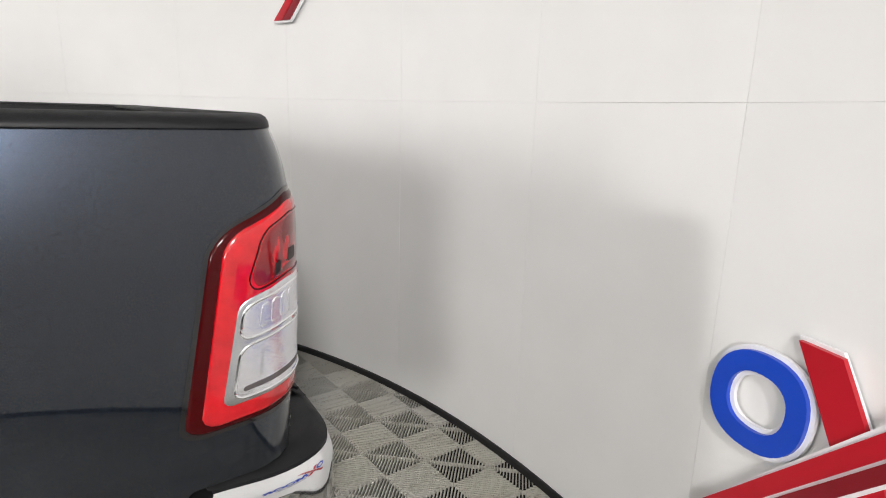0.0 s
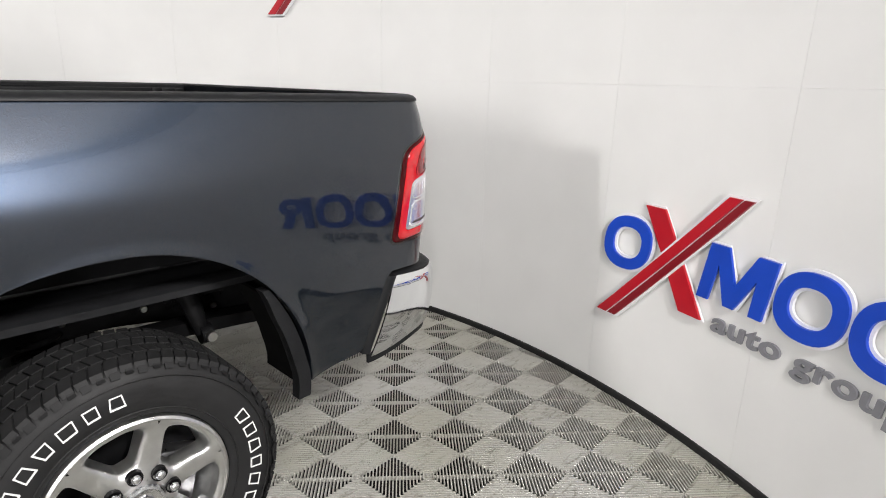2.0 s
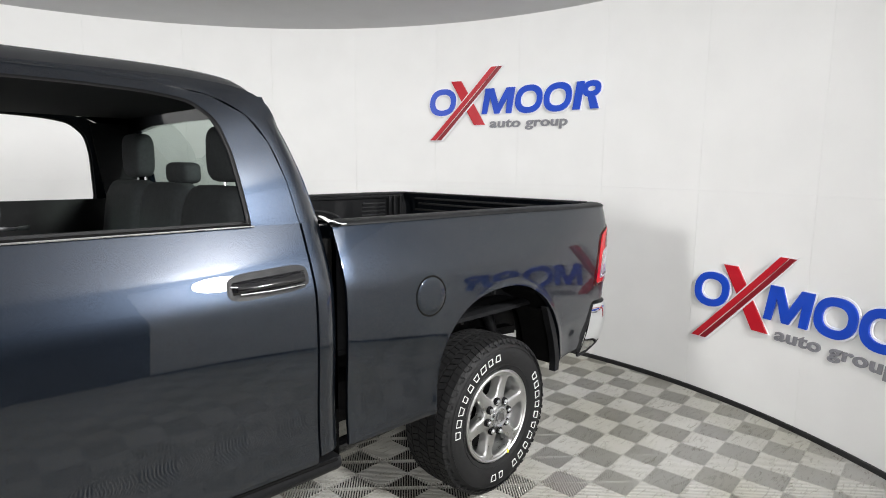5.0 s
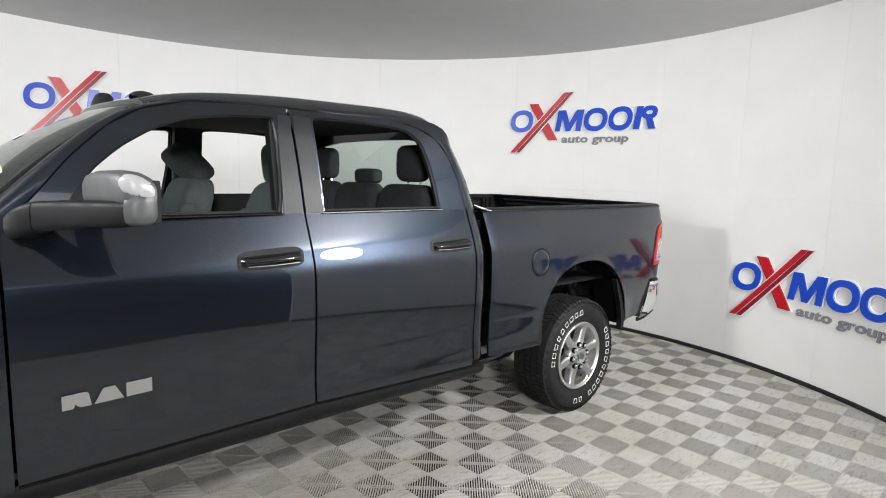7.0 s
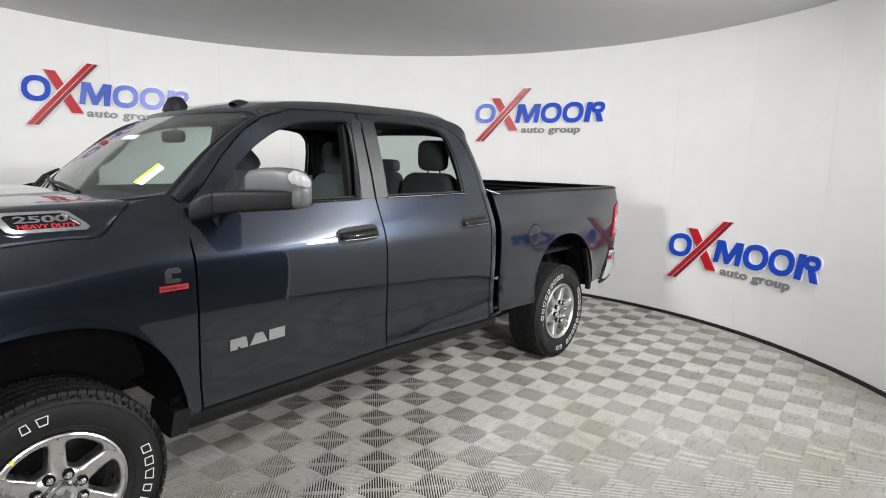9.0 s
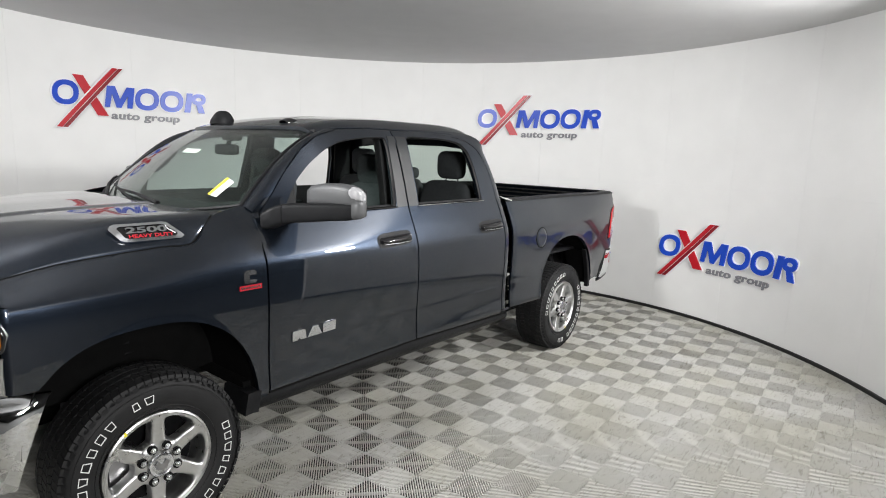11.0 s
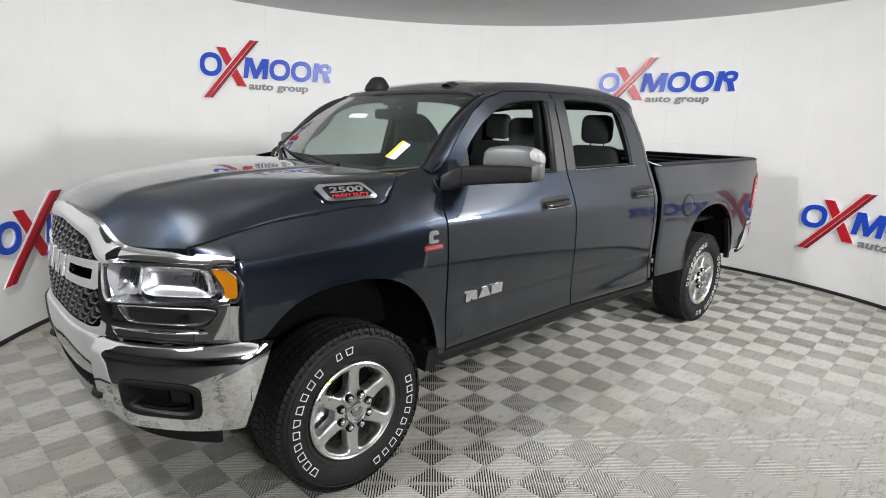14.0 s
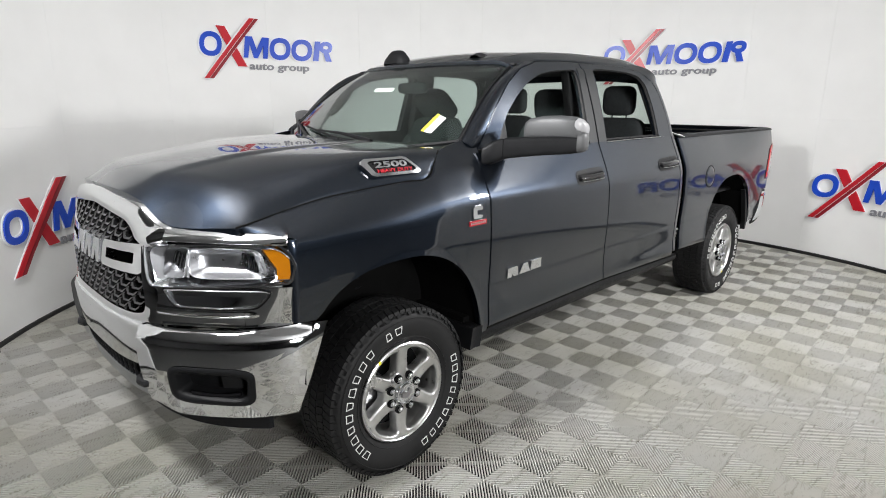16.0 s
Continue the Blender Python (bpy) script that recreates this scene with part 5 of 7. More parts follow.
def rrect(y0, y1, z0, z1, n=40, e=0.5, slant=0.0):
    out = []
    for k in range(n):
        c, s_ = math.cos(6.28319 * k / n), math.sin(6.28319 * k / n)
        yy, zz_ = math.copysign(abs(c) ** e, c), math.copysign(abs(s_) ** e, s_)
        out.append(((y0 + y1) / 2 + (y1 - y0) / 2 * yy + slant * zz_, (z0 + z1) / 2 + (z1 - z0) / 2 * zz_))
    return out


for far in (0, 1):
    # housing with a bright rim
    bm = loops(B(), [[lp(*p, -0.02) for p in hl], [lp(*p, 0.003) for p in hl], [lp(*shrink(p, 0.006), 0.003) for p in hl], [lp(*shrink(p, 0.010), -0.02) for p in hl], [lp(*shrink(p, 0.012), -0.055) for p in hl]], True)
    head = tpart("head_lamp", flip(bm) if far else bm, SILVER, None, "clear head lamp with chrome bowls and amber marker")
    bm = loops(B(), [[lp(*shrink(p, 0.004), 0.001) for p in hl], [lp(*shrink(p, 0.03), 0.006) for p in hl], [lp(*shrink(p, 0.06), 0.008) for p in hl]], True)
    tpart("lens", flip(bm) if far else bm, LENS, head, "clear lens")
    # inner block beside the grille
    bm = sheet(B(), 6, 6, lambda u, v: lp(0.402 + 0.062 * u + 0.018 * v * u, 1.040 + 0.132 * v, -0.012 - 0.03 * (1 - u)), (0.01, 0.01, 0))
    tpart("side_block", flip(bm) if far else bm, LAMPB, head, "satin grey inner block")
    # two bowls
    for y0, y1, sl, dep in ((0.322, 0.402, -0.004, 0.045), (0.104, 0.318, 0.010, 0.050)):
        o = rrect(y0, y1, 1.066, 1.180, 40, 0.38, sl)
        cy, cz = (y0 + y1) / 2 + 0.02, 1.122
        bm = loops(B(), [[lp(cy + (p[0] - cy) * q, cz + (p[1] - cz) * q, d) for p in o] for q, d in ((1.06, -0.014), (1.0, -0.010), (0.94, -0.016), (0.80, -0.012 - dep * 0.6), (0.55, -0.012 - dep), (0.3, -0.012 - dep * 1.1))], True)
        bowl = tpart("reflector", flip(bm) if far else bm, BOWL, head, "grey silvered reflector bowl")
        # faceted dark shield within
        for k in range(4):
            bm = sheet(B(), 2, 2, lambda u, v: lp(y0 + 0.018 + 0.014 * k + 0.012 * u - 0.006 * v, 1.085 + 0.020 * k * 0.4 + 0.055 * v, -0.030 - 0.006 * k - 0.008 * u), (0.004, 0.004, 0))
            tpart("facet", flip(bm) if far else bm, DARKCHROME, bowl)
    bm = sheet(B(), 3, 6, lambda u, v: lp(0.312 + 0.020 * u, 1.068 + 0.108 * v, -0.008 - 0.016 * u), (0.006, 0.006, 0))
    tpart("divider", flip(bm) if far else bm, LAMPB, head, "satin grey divider between the bowls")
    # bright sill under the bowls
    bm = sheet(B(), 26, 4, lambda u, v: lp(0.055 + 0.400 * u, 1.036 - 0.006 * u + 0.026 * v + 0.016 * step(0.15, 0.0, u) * v, -0.003 - 0.035 * v), (0.004, 0.004, 0))
    tpart("light_guide", flip(bm) if far else bm, CHROME, head, "bright chrome light guide")
    # amber marker at the outer end, with a silver frame
    am = [(0.098, 1.184), (0.068, 1.188), (0.034, 1.148), (0.024, 1.112), (0.036, 1.066), (0.066, 1.064), (0.066, 1.108)]
    am = dense(am, 3)
    bm = prism(B(), am, lambda a, b, d: lp(a, b, -0.014 + d), 0.010)
    amb = tpart("amber_marker", flip(bm) if far else bm, AMBER, head, "amber side marker")
    bm = tube(B(), [lp(p[0] + (0.005 if p[0] > 0.06 else -0.004), p[1], -0.005) for p in am], 0.0032, 5, closed=True)
    tpart("marker_frame", flip(bm) if far else bm, SILVER, amb, "bright marker frame")
    # clear turn lens below, in a dark recess
    tl = round_path([(0.088, 1.022), (0.092, 0.996), (0.120, 0.958), (0.145, 0.950), (0.345, 0.950), (0.366, 0.958), (0.392, 1.000), (0.402, 1.022)])
    bm = loops(B(), [[lp(*p, -0.012) for p in tl], [lp(*p, 0.004) for p in tl], [lp(0.25 + (p[0] - 0.25) * 0.985, 0.984 + (p[1] - 0.984) * 0.93, 0.004) for p in tl], [lp(0.25 + (p[0] - 0.25) * 0.95, 0.984 + (p[1] - 0.984) * 0.84, -0.016) for p in tl]], True)
    turn = tpart("turn_lamp", flip(bm) if far else bm, TURN, head, "clear lower turn lamp")
    bm = tube(B(), [lp(*p, 0.004) for p in tl], 0.0032, 5, closed=True)
    tpart("turn_rim", flip(bm) if far else bm, TURN, turn, "bright rim")
    bm = loops(B(), [[lp(0.25 + (p[0] - 0.25) * q, 0.984 + (p[1] - 0.984) * q, 0.005) for p in tl] for q in (0.97, 0.6)], True)
    tpart("turn_lens", flip(bm) if far else bm, LENS, turn, "clear lens")
    # chrome brow above, running into the grille
    bm = sheet(B(), 36, 5, lambda u, v: brow(u, round(v * 5)), (0.006, 0.006, 0))
    tpart("brow_strip", flip(bm) if far else bm, CHROME, head, "chrome brow strip above the lamp", smooth=50)
    # chrome filler between lamp and bumper, with a raised bead and an outer end that sweeps forward
    def fill(u, v):
        y, z = 0.026 + 0.016 * (1 - v) * (1 - u) + 0.414 * u, 0.856 + 0.180 * v
        bead = 0.007 * math.exp(-((z - 0.920 - 0.006 * u) / 0.0065) ** 2) * step(0.22, 0.26, u)
        end = 0.034 * step(0.30, 0.06, u) * (v - 0.45) - 0.006 * step(0.08, 0.0, u)
        return lp(y, z, -0.012 + bead + end + 0.010 * math.sin(3.1416 * min(1.0, v * 1.3)) * step(0.2, 0.5, u))
    bm = sheet(B(), 40, 44, fill, (0.012, 0.004, 0))
    filler = tpart("filler_panel", flip(bm) if far else bm, CHROME, None, "polished chrome panel below the head lamp")
    bm = tube(B(), [fill(0.30, k / 20) + Vector((-0.0005, -0.0005, 0)) for k in range(2, 11)], 0.0014, 5)
    tpart("gap", flip(bm) if far else bm, LINER, filler)
    bm = loops(B(), [[lp(0.25 + (p[0] - 0.25) * q, 0.986 + (p[1] - 0.986) * q2, d) for p in tl] for q, q2, d in ((1.05, 1.18, -0.012), (1.05, 1.18, 0.0035), (1.0, 1.0, 0.0035), (1.0, 1.0, -0.012))])
    tpart("recess", flip(bm) if far else bm, GLOSSB, filler, "gloss black recess round the lower lamp")

# --- front bumper ---
def fb(y, z):
    t = (z - 0.47) / 0.42
    base = -1.000 + 0.060 * (1 - min(1, max(0, t))) ** 2 + 0.035 * step(0.90, 1.0, t)
    return nose(y, base, 0.46)


def bumper_pt(y, z, d=0.0):
    """The skin with the pocket for the fog lamp and the air slot left as shallow recesses."""
    return Vector((fb(y, z) - d, y, z))


# plan of a bumper end, from the rear tip round to the middle section
END = smooth_line([(-0.395, 0.002, 0), (-0.500, 0.012, 0), (-0.600, 0.050, 0), (-0.715, 0.130, 0), (-0.825, 0.250, 0), (-0.915, 0.380, 0), (-0.965, 0.500, 0)], 80)


def end_pt(a, z, d=0.0):
    """a from 0 at the rear tip to 1 at the middle section; d forward of the skin."""
    f_ = min(1.0, max(0.0, a)) * 80
    k = min(79, int(f_))
    p = END[k].lerp(END[k + 1], f_ - k)
    t = (END[k + 1] - END[k]).normalized()
    nrm = Vector((t.y, -t.x, 0))
    if nrm.x > 0 or (nrm.x == 0 and nrm.y > 0):
        nrm = -nrm
    q = min(1, max(0, (z - 0.47) / 0.40))
    swell = 0.010 * math.sin(math.pi * q) - 0.055 * (1 - q) ** 2.2 - 0.040 * step(0.86, 1.03, q) * step(0.0, 0.14, a)
    return Vector((p.x, p.y, z)) + nrm * (swell + d)


for far in (0, 1):
    def edge_pts(n=20):
        pts = []
        for k in range(n):
            q = k / n
            pts.append((0.17 + 0.83 * q, 0.487 + 0.045 * step(0.75, 1.0, q)))
        for k in range(n):
            pts.append((1.0, 0.532 + 0.330 * k / n))
        for k in range(n):
            q = 1 - k / n
            pts.append((q, 0.862 + 0.012 * step(0.5, 0.1, q)))
        for k in range(n):
            q = k / n
            pts.append((0.17 * q ** 0.8, 0.874 - 0.387 * q))
        return pts
    outer = edge_pts()
    ca, cz = 0.60, 0.640
    def fogp(p, grow):
        a = math.atan2((p[1] - cz) / 0.20, (p[0] - ca) / 0.40)
        c, s_ = math.cos(a), math.sin(a)
        e = 0.42
        return (ca + (0.205 + grow * 1.3) * math.copysign(abs(c) ** e, c) - 0.02 * s_, cz + (0.074 + grow) * math.copysign(abs(s_) ** e, s_) + 0.012 * c)
    bm = B()
    n = len(outer)
    inner = [fogp(p, 0.006) for p in outer]
    rings_ = []
    for q in (0.0, 0.06, 0.15, 0.3, 0.5, 0.7, 0.9, 1.0):
        rings_.append([bm.verts.new(end_pt(o[0] + (i[0] - o[0]) * q, o[1] + (i[1] - o[1]) * q)) for o, i in zip(outer, inner)])
    rings_.append([bm.verts.new(end_pt(i[0], i[1], -0.03)) for i in inner])
    for a, b in zip(rings_, rings_[1:]):
        for k in range(n):
            bm.faces.new((a[k], a[(k + 1) % n], b[(k + 1) % n], b[k]))
    back_ = [bm.verts.new(end_pt(o[0], o[1], -0.02)) for o in outer]
    for k in range(n):
        bm.faces.new((rings_[0][k], back_[k], back_[(k + 1) % n], rings_[0][(k + 1) % n]))
    fbp = tpart("front_bumper", flip(bm) if far else bm, CHROME, None, "polished chrome front bumper end", smooth=50)
    # fog lamp pocket
    bm = B()
    rg = []
    for g, d in ((0.012, 0.003), (0.002, 0.008), (-0.012, 0.006), (-0.022, -0.006), (-0.034, -0.07)):
        rg.append([bm.verts.new(end_pt(*fogp(p, g), d)) for p in outer])
    for a, b in zip(rg, rg[1:]):
        for k in range(n):
            bm.faces.new((a[k], a[(k + 1) % n], b[(k + 1) % n], b[k]))
    bm.faces.new(rg[-1])
    pk = tpart("fog_pocket", flip(bm) if far else bm, BLACKP, fbp, "black plastic fog lamp pocket", smooth=50)
    bm = B()
    tube(bm, [end_pt(0.46 + 0.26 * k / 10, 0.604 - 0.010 * math.sin(3.1 * k / 10), -0.016) for k in range(11)], 0.008, 6)
    tpart("pocket_blade", flip(bm) if far else bm, GLOSSB, pk)
    bm = sheet(B(), 6, 6, lambda u, v: end_pt(0.455 + 0.10 * u, 0.622 + 0.055 * v, -0.030), (0.01, 0.01, 0))
    tpart("fog_cover", flip(bm) if far else bm, BLACKP, pk)
    # grey middle section
    bm = sheet(B(), 24, 14, lambda u, v: (lambda y: bumper_pt(y, 0.675 + v * 0.187, 0.0))(0.500 + 0.5005 * u), (0.03, 0, 0))
    tpart("bumper_middle", flip(bm) if far else bm, CHROME, fbp)
    bm = sheet(B(), 24, 6, lambda u, v: (lambda y: bumper_pt(y, 0.515 + v * 0.075, -0.004))(0.46 + 0.5405 * u), (0.03, 0, 0))
    tpart("lower_lip", flip(bm) if far else bm, mat("grey_lower_lip", (0.30, 0.31, 0.32), 0.35, 0.6, rvar=0.06) if not far else bpy.data.materials["grey_lower_lip"], fbp, "grey lower bumper lip")
    bm = sheet(B(), 24, 4, lambda u, v: (lambda y: bumper_pt(y, 0.585 + v * 0.095, -0.035))(0.49 + 0.5105 * u), (0.03, 0, 0))
    tpart("air_slot", flip(bm) if far else bm, LINER, fbp)
    bm = B()
    for k in range(9):
        y = 0.58 + k * 0.048
        tube(bm, [bumper_pt(y, 0.592, -0.012), bumper_pt(y + 0.024, 0.672, -0.012)], 0.006, 5)
        tube(bm, [bumper_pt(y + 0.024, 0.592, -0.012), bumper_pt(y, 0.672, -0.012)], 0.006, 5)
    tpart("slot_mesh", flip(bm) if far else bm, BLACKP, fbp)
    # tow hook
    bm = B()
    hx = fb(0.53, 0.62)
    tube(bm, [(hx + 0.06, 0.49, 0.615), (hx + 0.01, 0.49, 0.612), (hx - 0.025, 0.505, 0.610), (hx - 0.032, 0.54, 0.610), (hx - 0.022, 0.575, 0.610), (hx + 0.01, 0.585, 0.612), (hx + 0.06, 0.585, 0.615)], 0.017, 8)
    tpart("tow_hook", flip(bm) if far else bm, BLACKP, fbp, "black tow hook")
    # air dam
    bm = sheet(B(), 24, 4, lambda u, v: (lambda y: Vector((fb(y, 0.50) + 0.10, y, 0.38 + 0.12 * v)))(0.20 + 0.8005 * u), (0.02, 0, 0))
    tpart("air_dam", flip(bm) if far else bm, BLACKP, fbp, "black air dam")


# --- door mirrors: thick black arm, silver-grey cap above it, clear lens at the outer end ---
MIRROR_LENS = mat("milky_clear_lens", (0.36, 0.36, 0.37), 0.34, 0.0, var=0.1, scale=60)
CAPM = mat("grey_silver_cap", (0.088, 0.090, 0.093), 0.48, 0.15, rvar=0.06, scale=20, bump=0.05, bscale=400)


def on_arm(s, b, z):
    """s from 0 at the door to 1 at the outer end, b metres behind the front face."""
    return Vector((0.610 + 0.262 * s + 0.88 * b, 0.050 - 0.375 * s + 0.25 * b, z))


def body_of(rows, n=24, e=0.45):
    """A closed body of rounded-box sections (s, b0, b1, z0, z1)."""
    bm = B()
    rg = []
    for s, b0, b1, z0, z1 in rows:
        rg.append([on_arm(s, (b0 + b1) / 2 + (b1 - b0) / 2 * math.copysign(abs(math.cos(6.28319 * k / n)) ** e, math.cos(6.28319 * k / n)),
                          (z0 + z1) / 2 + (z1 - z0) / 2 * math.copysign(abs(math.sin(6.28319 * k / n)) ** e, math.sin(6.28319 * k / n))) for k in range(n)])
    loops(bm, rg, True)
    bm.faces.new([bm.verts.new(p) for p in rg[0]])
    return bm


for far in (0, 1):
    bm = body_of([(-0.06, -0.02, 0.09, 1.412, 1.500), (0.02, -0.03, 0.085, 1.415, 1.522), (0.09, -0.025, 0.080, 1.428, 1.536), (0.16, -0.012, 0.075, 1.440, 1.545)])
    base = tpart("mirror_base", flip(bm) if far else bm, BLACKP, None, "black towing mirror with silver cap", smooth=50)
    bm = body_of([(0.165, -0.010, 0.075, 1.442, 1.545), (0.35, -0.004, 0.085, 1.452, 1.550), (0.60, 0.0, 0.10, 1.462, 1.553), (0.86, 0.002, 0.10, 1.470, 1.555), (0.93, 0.010, 0.10, 1.476, 1.555)])
    tpart("mirror_arm", flip(bm) if far else bm, BLACKP, base, smooth=50)
    bm = body_of([(0.27, 0.135, 0.180, 1.538, 1.590), (0.29, 0.120, 0.205, 1.538, 1.620), (0.34, 0.106, 0.200, 1.538, 1.637), (0.50, 0.074, 0.175, 1.538, 1.650), (0.70, 0.038, 0.145, 1.538, 1.653), (0.86, 0.008, 0.118, 1.538, 1.648), (0.95, 0.010, 0.108, 1.538, 1.634), (1.0, 0.030, 0.095, 1.538, 1.610)], e=0.55)
    tpart("mirror_cap", flip(bm) if far else bm, CAPM, base, "silver-grey mirror cap", smooth=50)
    bm = body_of([(0.925, 0.004, 0.108, 1.474, 1.575), (0.97, 0.008, 0.105, 1.478, 1.575), (1.0, 0.022, 0.095, 1.486, 1.572), (1.012, 0.045, 0.080, 1.505, 1.5555)], e=0.62)
    tpart("mirror_corner", flip(bm) if far else bm, CAPM, base, smooth=50)
    bm = body_of([(0.895, 0.004, 0.05, 1.598, 1.628), (0.92, 0.003, 0.06, 1.580, 1.642), (0.965, 0.009, 0.07, 1.572, 1.634), (0.995, 0.022, 0.08, 1.570, 1.618), (1.006, 0.038, 0.085, 1.570, 1.600)], e=0.6)
    tpart("turn_lens", flip(bm) if far else bm, MIRROR_LENS, base, "clear mirror turn lens", smooth=50)
    bm = body_of([(0.30, 0.190, 0.222, 1.490, 1.625), (0.98, 0.085, 0.118, 1.484, 1.622)], e=0.3)
    tpart("mirror_bezel", flip(bm) if far else bm, BLACKP, base)
    bm = sheet(B(), 4, 4, lambda u, v: on_arm(0.34 + 0.60 * u, 0.2155 - 0.0900 * u, 1.505 + 0.10 * v), (0.002, 0, 0))
    tpart("mirror_glass", flip(bm) if far else bm, CHROME, base, "mirror glass")

# --- door badges: plain chrome blocks ---
for far in (0, 1):
    bx = 0.695
    shapes = [[(0, 0), (0.034, 0), (0.040, 0.014), (0.056, 0.0), (0.090, 0.0), (0.082, 0.048), (0.070, 0.054), (0, 0.054)],
              [(0.098, 0), (0.194, 0), (0.166, 0.054), (0.128, 0.054)],
              [(0.202, 0), (0.290, 0), (0.290, 0.054), (0.202, 0.054)]]
    for s in shapes:
        bm = B()
        prism(bm, [(bx + p[0], 0.815 + p[1] + p[0] * 0.03) for p in s], lambda a, b, d: Vector((a, side(b) - 0.0015 - d, b)), 0.006)
        tpart("door_badge", flip(bm) if far else bm, SATIN, None, "plain silver badge block on the door")
    bm = B()
    prism(bm, [(0.395, 1.140), (0.515, 1.140), (0.515, 1.163), (0.395, 1.163)], lambda a, b, d: Vector((a, fender_skin(a, b).y - 0.001 - d, b)), 0.005)
    fbad = tpart("fender_badge", flip(bm) if far else bm, BADGE_RED, None, "silver and red fender badge")
    bm = B()
    prism(bm, [(0.425, 1.172), (0.480, 1.172), (0.488, 1.185), (0.470, 1.190), (0.448, 1.190), (0.448, 1.212), (0.485, 1.212), (0.488, 1.225), (0.475, 1.236), (0.435, 1.236), (0.422, 1.222), (0.420, 1.185)], lambda a, b, d: Vector((a, fender_skin(a, b).y - 0.001 - d, b)), 0.006)
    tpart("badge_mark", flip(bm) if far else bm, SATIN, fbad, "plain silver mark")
    for k in range(8):
        x = 0.402 + k * 0.0138
        bm = B()
        prism(bm, [(x, 1.146), (x + 0.009, 1.146), (x + 0.009, 1.157), (x, 1.157)], lambda a, b, d: Vector((a, fender_skin(a, b).y - 0.006 - d, b)), 0.001)
        tpart("badge_bar", flip(bm) if far else bm, SATIN, fbad)


# --- wheels ---
TR = 0.413


def build_wheel(name, turn):
    """A wheel about its own centre, outer face towards -y."""
    w = new(name)
    w.empty_display_size = 0.1
    tagged(w, "aluminium six-spoke wheel with outlined all-terrain tyre")
    # carcass
    prof = [(0.243, 0.030), (0.250, 0.012), (0.262, 0.004), (0.300, -0.010), (0.340, -0.012), (0.370, -0.004), (0.392, 0.012), (0.401, 0.030), (0.404, 0.138), (0.401, 0.245), (0.392, 0.262), (0.370, 0.280), (0.340, 0.288), (0.300, 0.286), (0.262, 0.270), (0.243, 0.245)]
    part("tyre", lathe(B(), prof, 72), RUBBER, w, "black all-terrain tyre with white outlined marks")
    # tread blocks in staggered rows
    bm = B()
    for rowi, (ya, yb, off, cnt) in enumerate(((0.010, 0.055, 0.0, 74), (0.061, 0.108, 0.4, 74), (0.115, 0.161, 0.1, 74), (0.168, 0.215, 0.6, 74), (0.221, 0.266, 0.2, 74))):
        for k in range(cnt):
            a0 = 6.28319 * (k + off) / cnt
            a1 = a0 + 6.28319 / cnt * 0.84
            sk = 0.35 * 6.28319 / cnt * (1 if rowi % 2 else -1)
            edge = rowi in (0, 4)
            ra, rb_ = (0.400, TR - 0.002)
            va, vb = [], []
            for y, sgn in ((ya, 0), (yb, 1)):
                drop = 0.012 if (edge and ((rowi == 0 and sgn == 0) or (rowi == 4 and sgn == 1))) else 0
                for a in ((a0, a1) if sgn == 0 else (a1, a0)):
                    aa = a + sk * sgn
                    va.append(bm.verts.new(((ra - drop) * math.cos(aa), y - (0.006 if drop and rowi == 0 else 0), (ra - drop) * math.sin(aa))))
                    vb.append(bm.verts.new(((rb_ - drop * 0.5) * math.cos(aa), y, (rb_ - drop * 0.5) * math.sin(aa))))
            bm.faces.new(vb)
            for q in range(4):
                bm.faces.new((va[q], va[(q + 1) % 4], vb[(q + 1) % 4], vb[q]))
    # shoulder lugs running down the sidewall
    for k in range(74):
        a0 = 6.28319 * k / 74
        a1 = a0 + 6.28319 / 74 * (0.66 if k % 2 else 0.55)
        lo = 0.380 if k % 2 else 0.386
        vv = []
        for r, y in ((lo, -0.0045), (0.390, 0.006), (0.403, 0.020)):
            vv.append([bm.verts.new((r * math.cos(a), y - 0.004, r * math.sin(a))) for a in (a0, a1)])
        ww = []
        for r, y in ((lo, -0.0025), (0.390, 0.012), (0.400, 0.028)):
            ww.append([bm.verts.new((r * math.cos(a), y, r * math.sin(a))) for a in (a0, a1)])
        for a, b in zip(vv, vv[1:]):
            bm.faces.new((a[0], a[1], b[1], b[0]))
        bm.faces.new((vv[0][0], vv[0][1], ww[0][1], ww[0][0]))
        for i in (0, 1):
            bm.faces.new((vv[0][i], vv[1][i], ww[1][i], ww[0][i])), bm.faces.new((vv[1][i], vv[2][i], ww[2][i], ww[1][i]))
    tagged(part("tread", bm, RUBBER, w, "chunky tread blocks", smooth=0), "chunky tread blocks", kind="stuff")
    for rr in (0.268, 0.362):
        bm = lathe(B(), [(rr, -0.0125 if rr > 0.3 else 0.0005), (rr + 0.002, -0.0145 if rr > 0.3 else -0.002), (rr + 0.004, -0.0125 if rr > 0.3 else 0.0)], 72)
        part("sidewall_ring", bm, RUBBER, w)

    shapes_ = [[(-1, -1), (1, -1), (1, 1), (-1, 1)],
               [(-1, -1), (0.8, -1), (1, 1), (-0.8, 1)],
               [(-1, -1), (1, -1), (0.7, 1), (-0.7, 1)],
               [(-0.75, -1), (0.75, -1), (1, 1), (-1, 1)]]

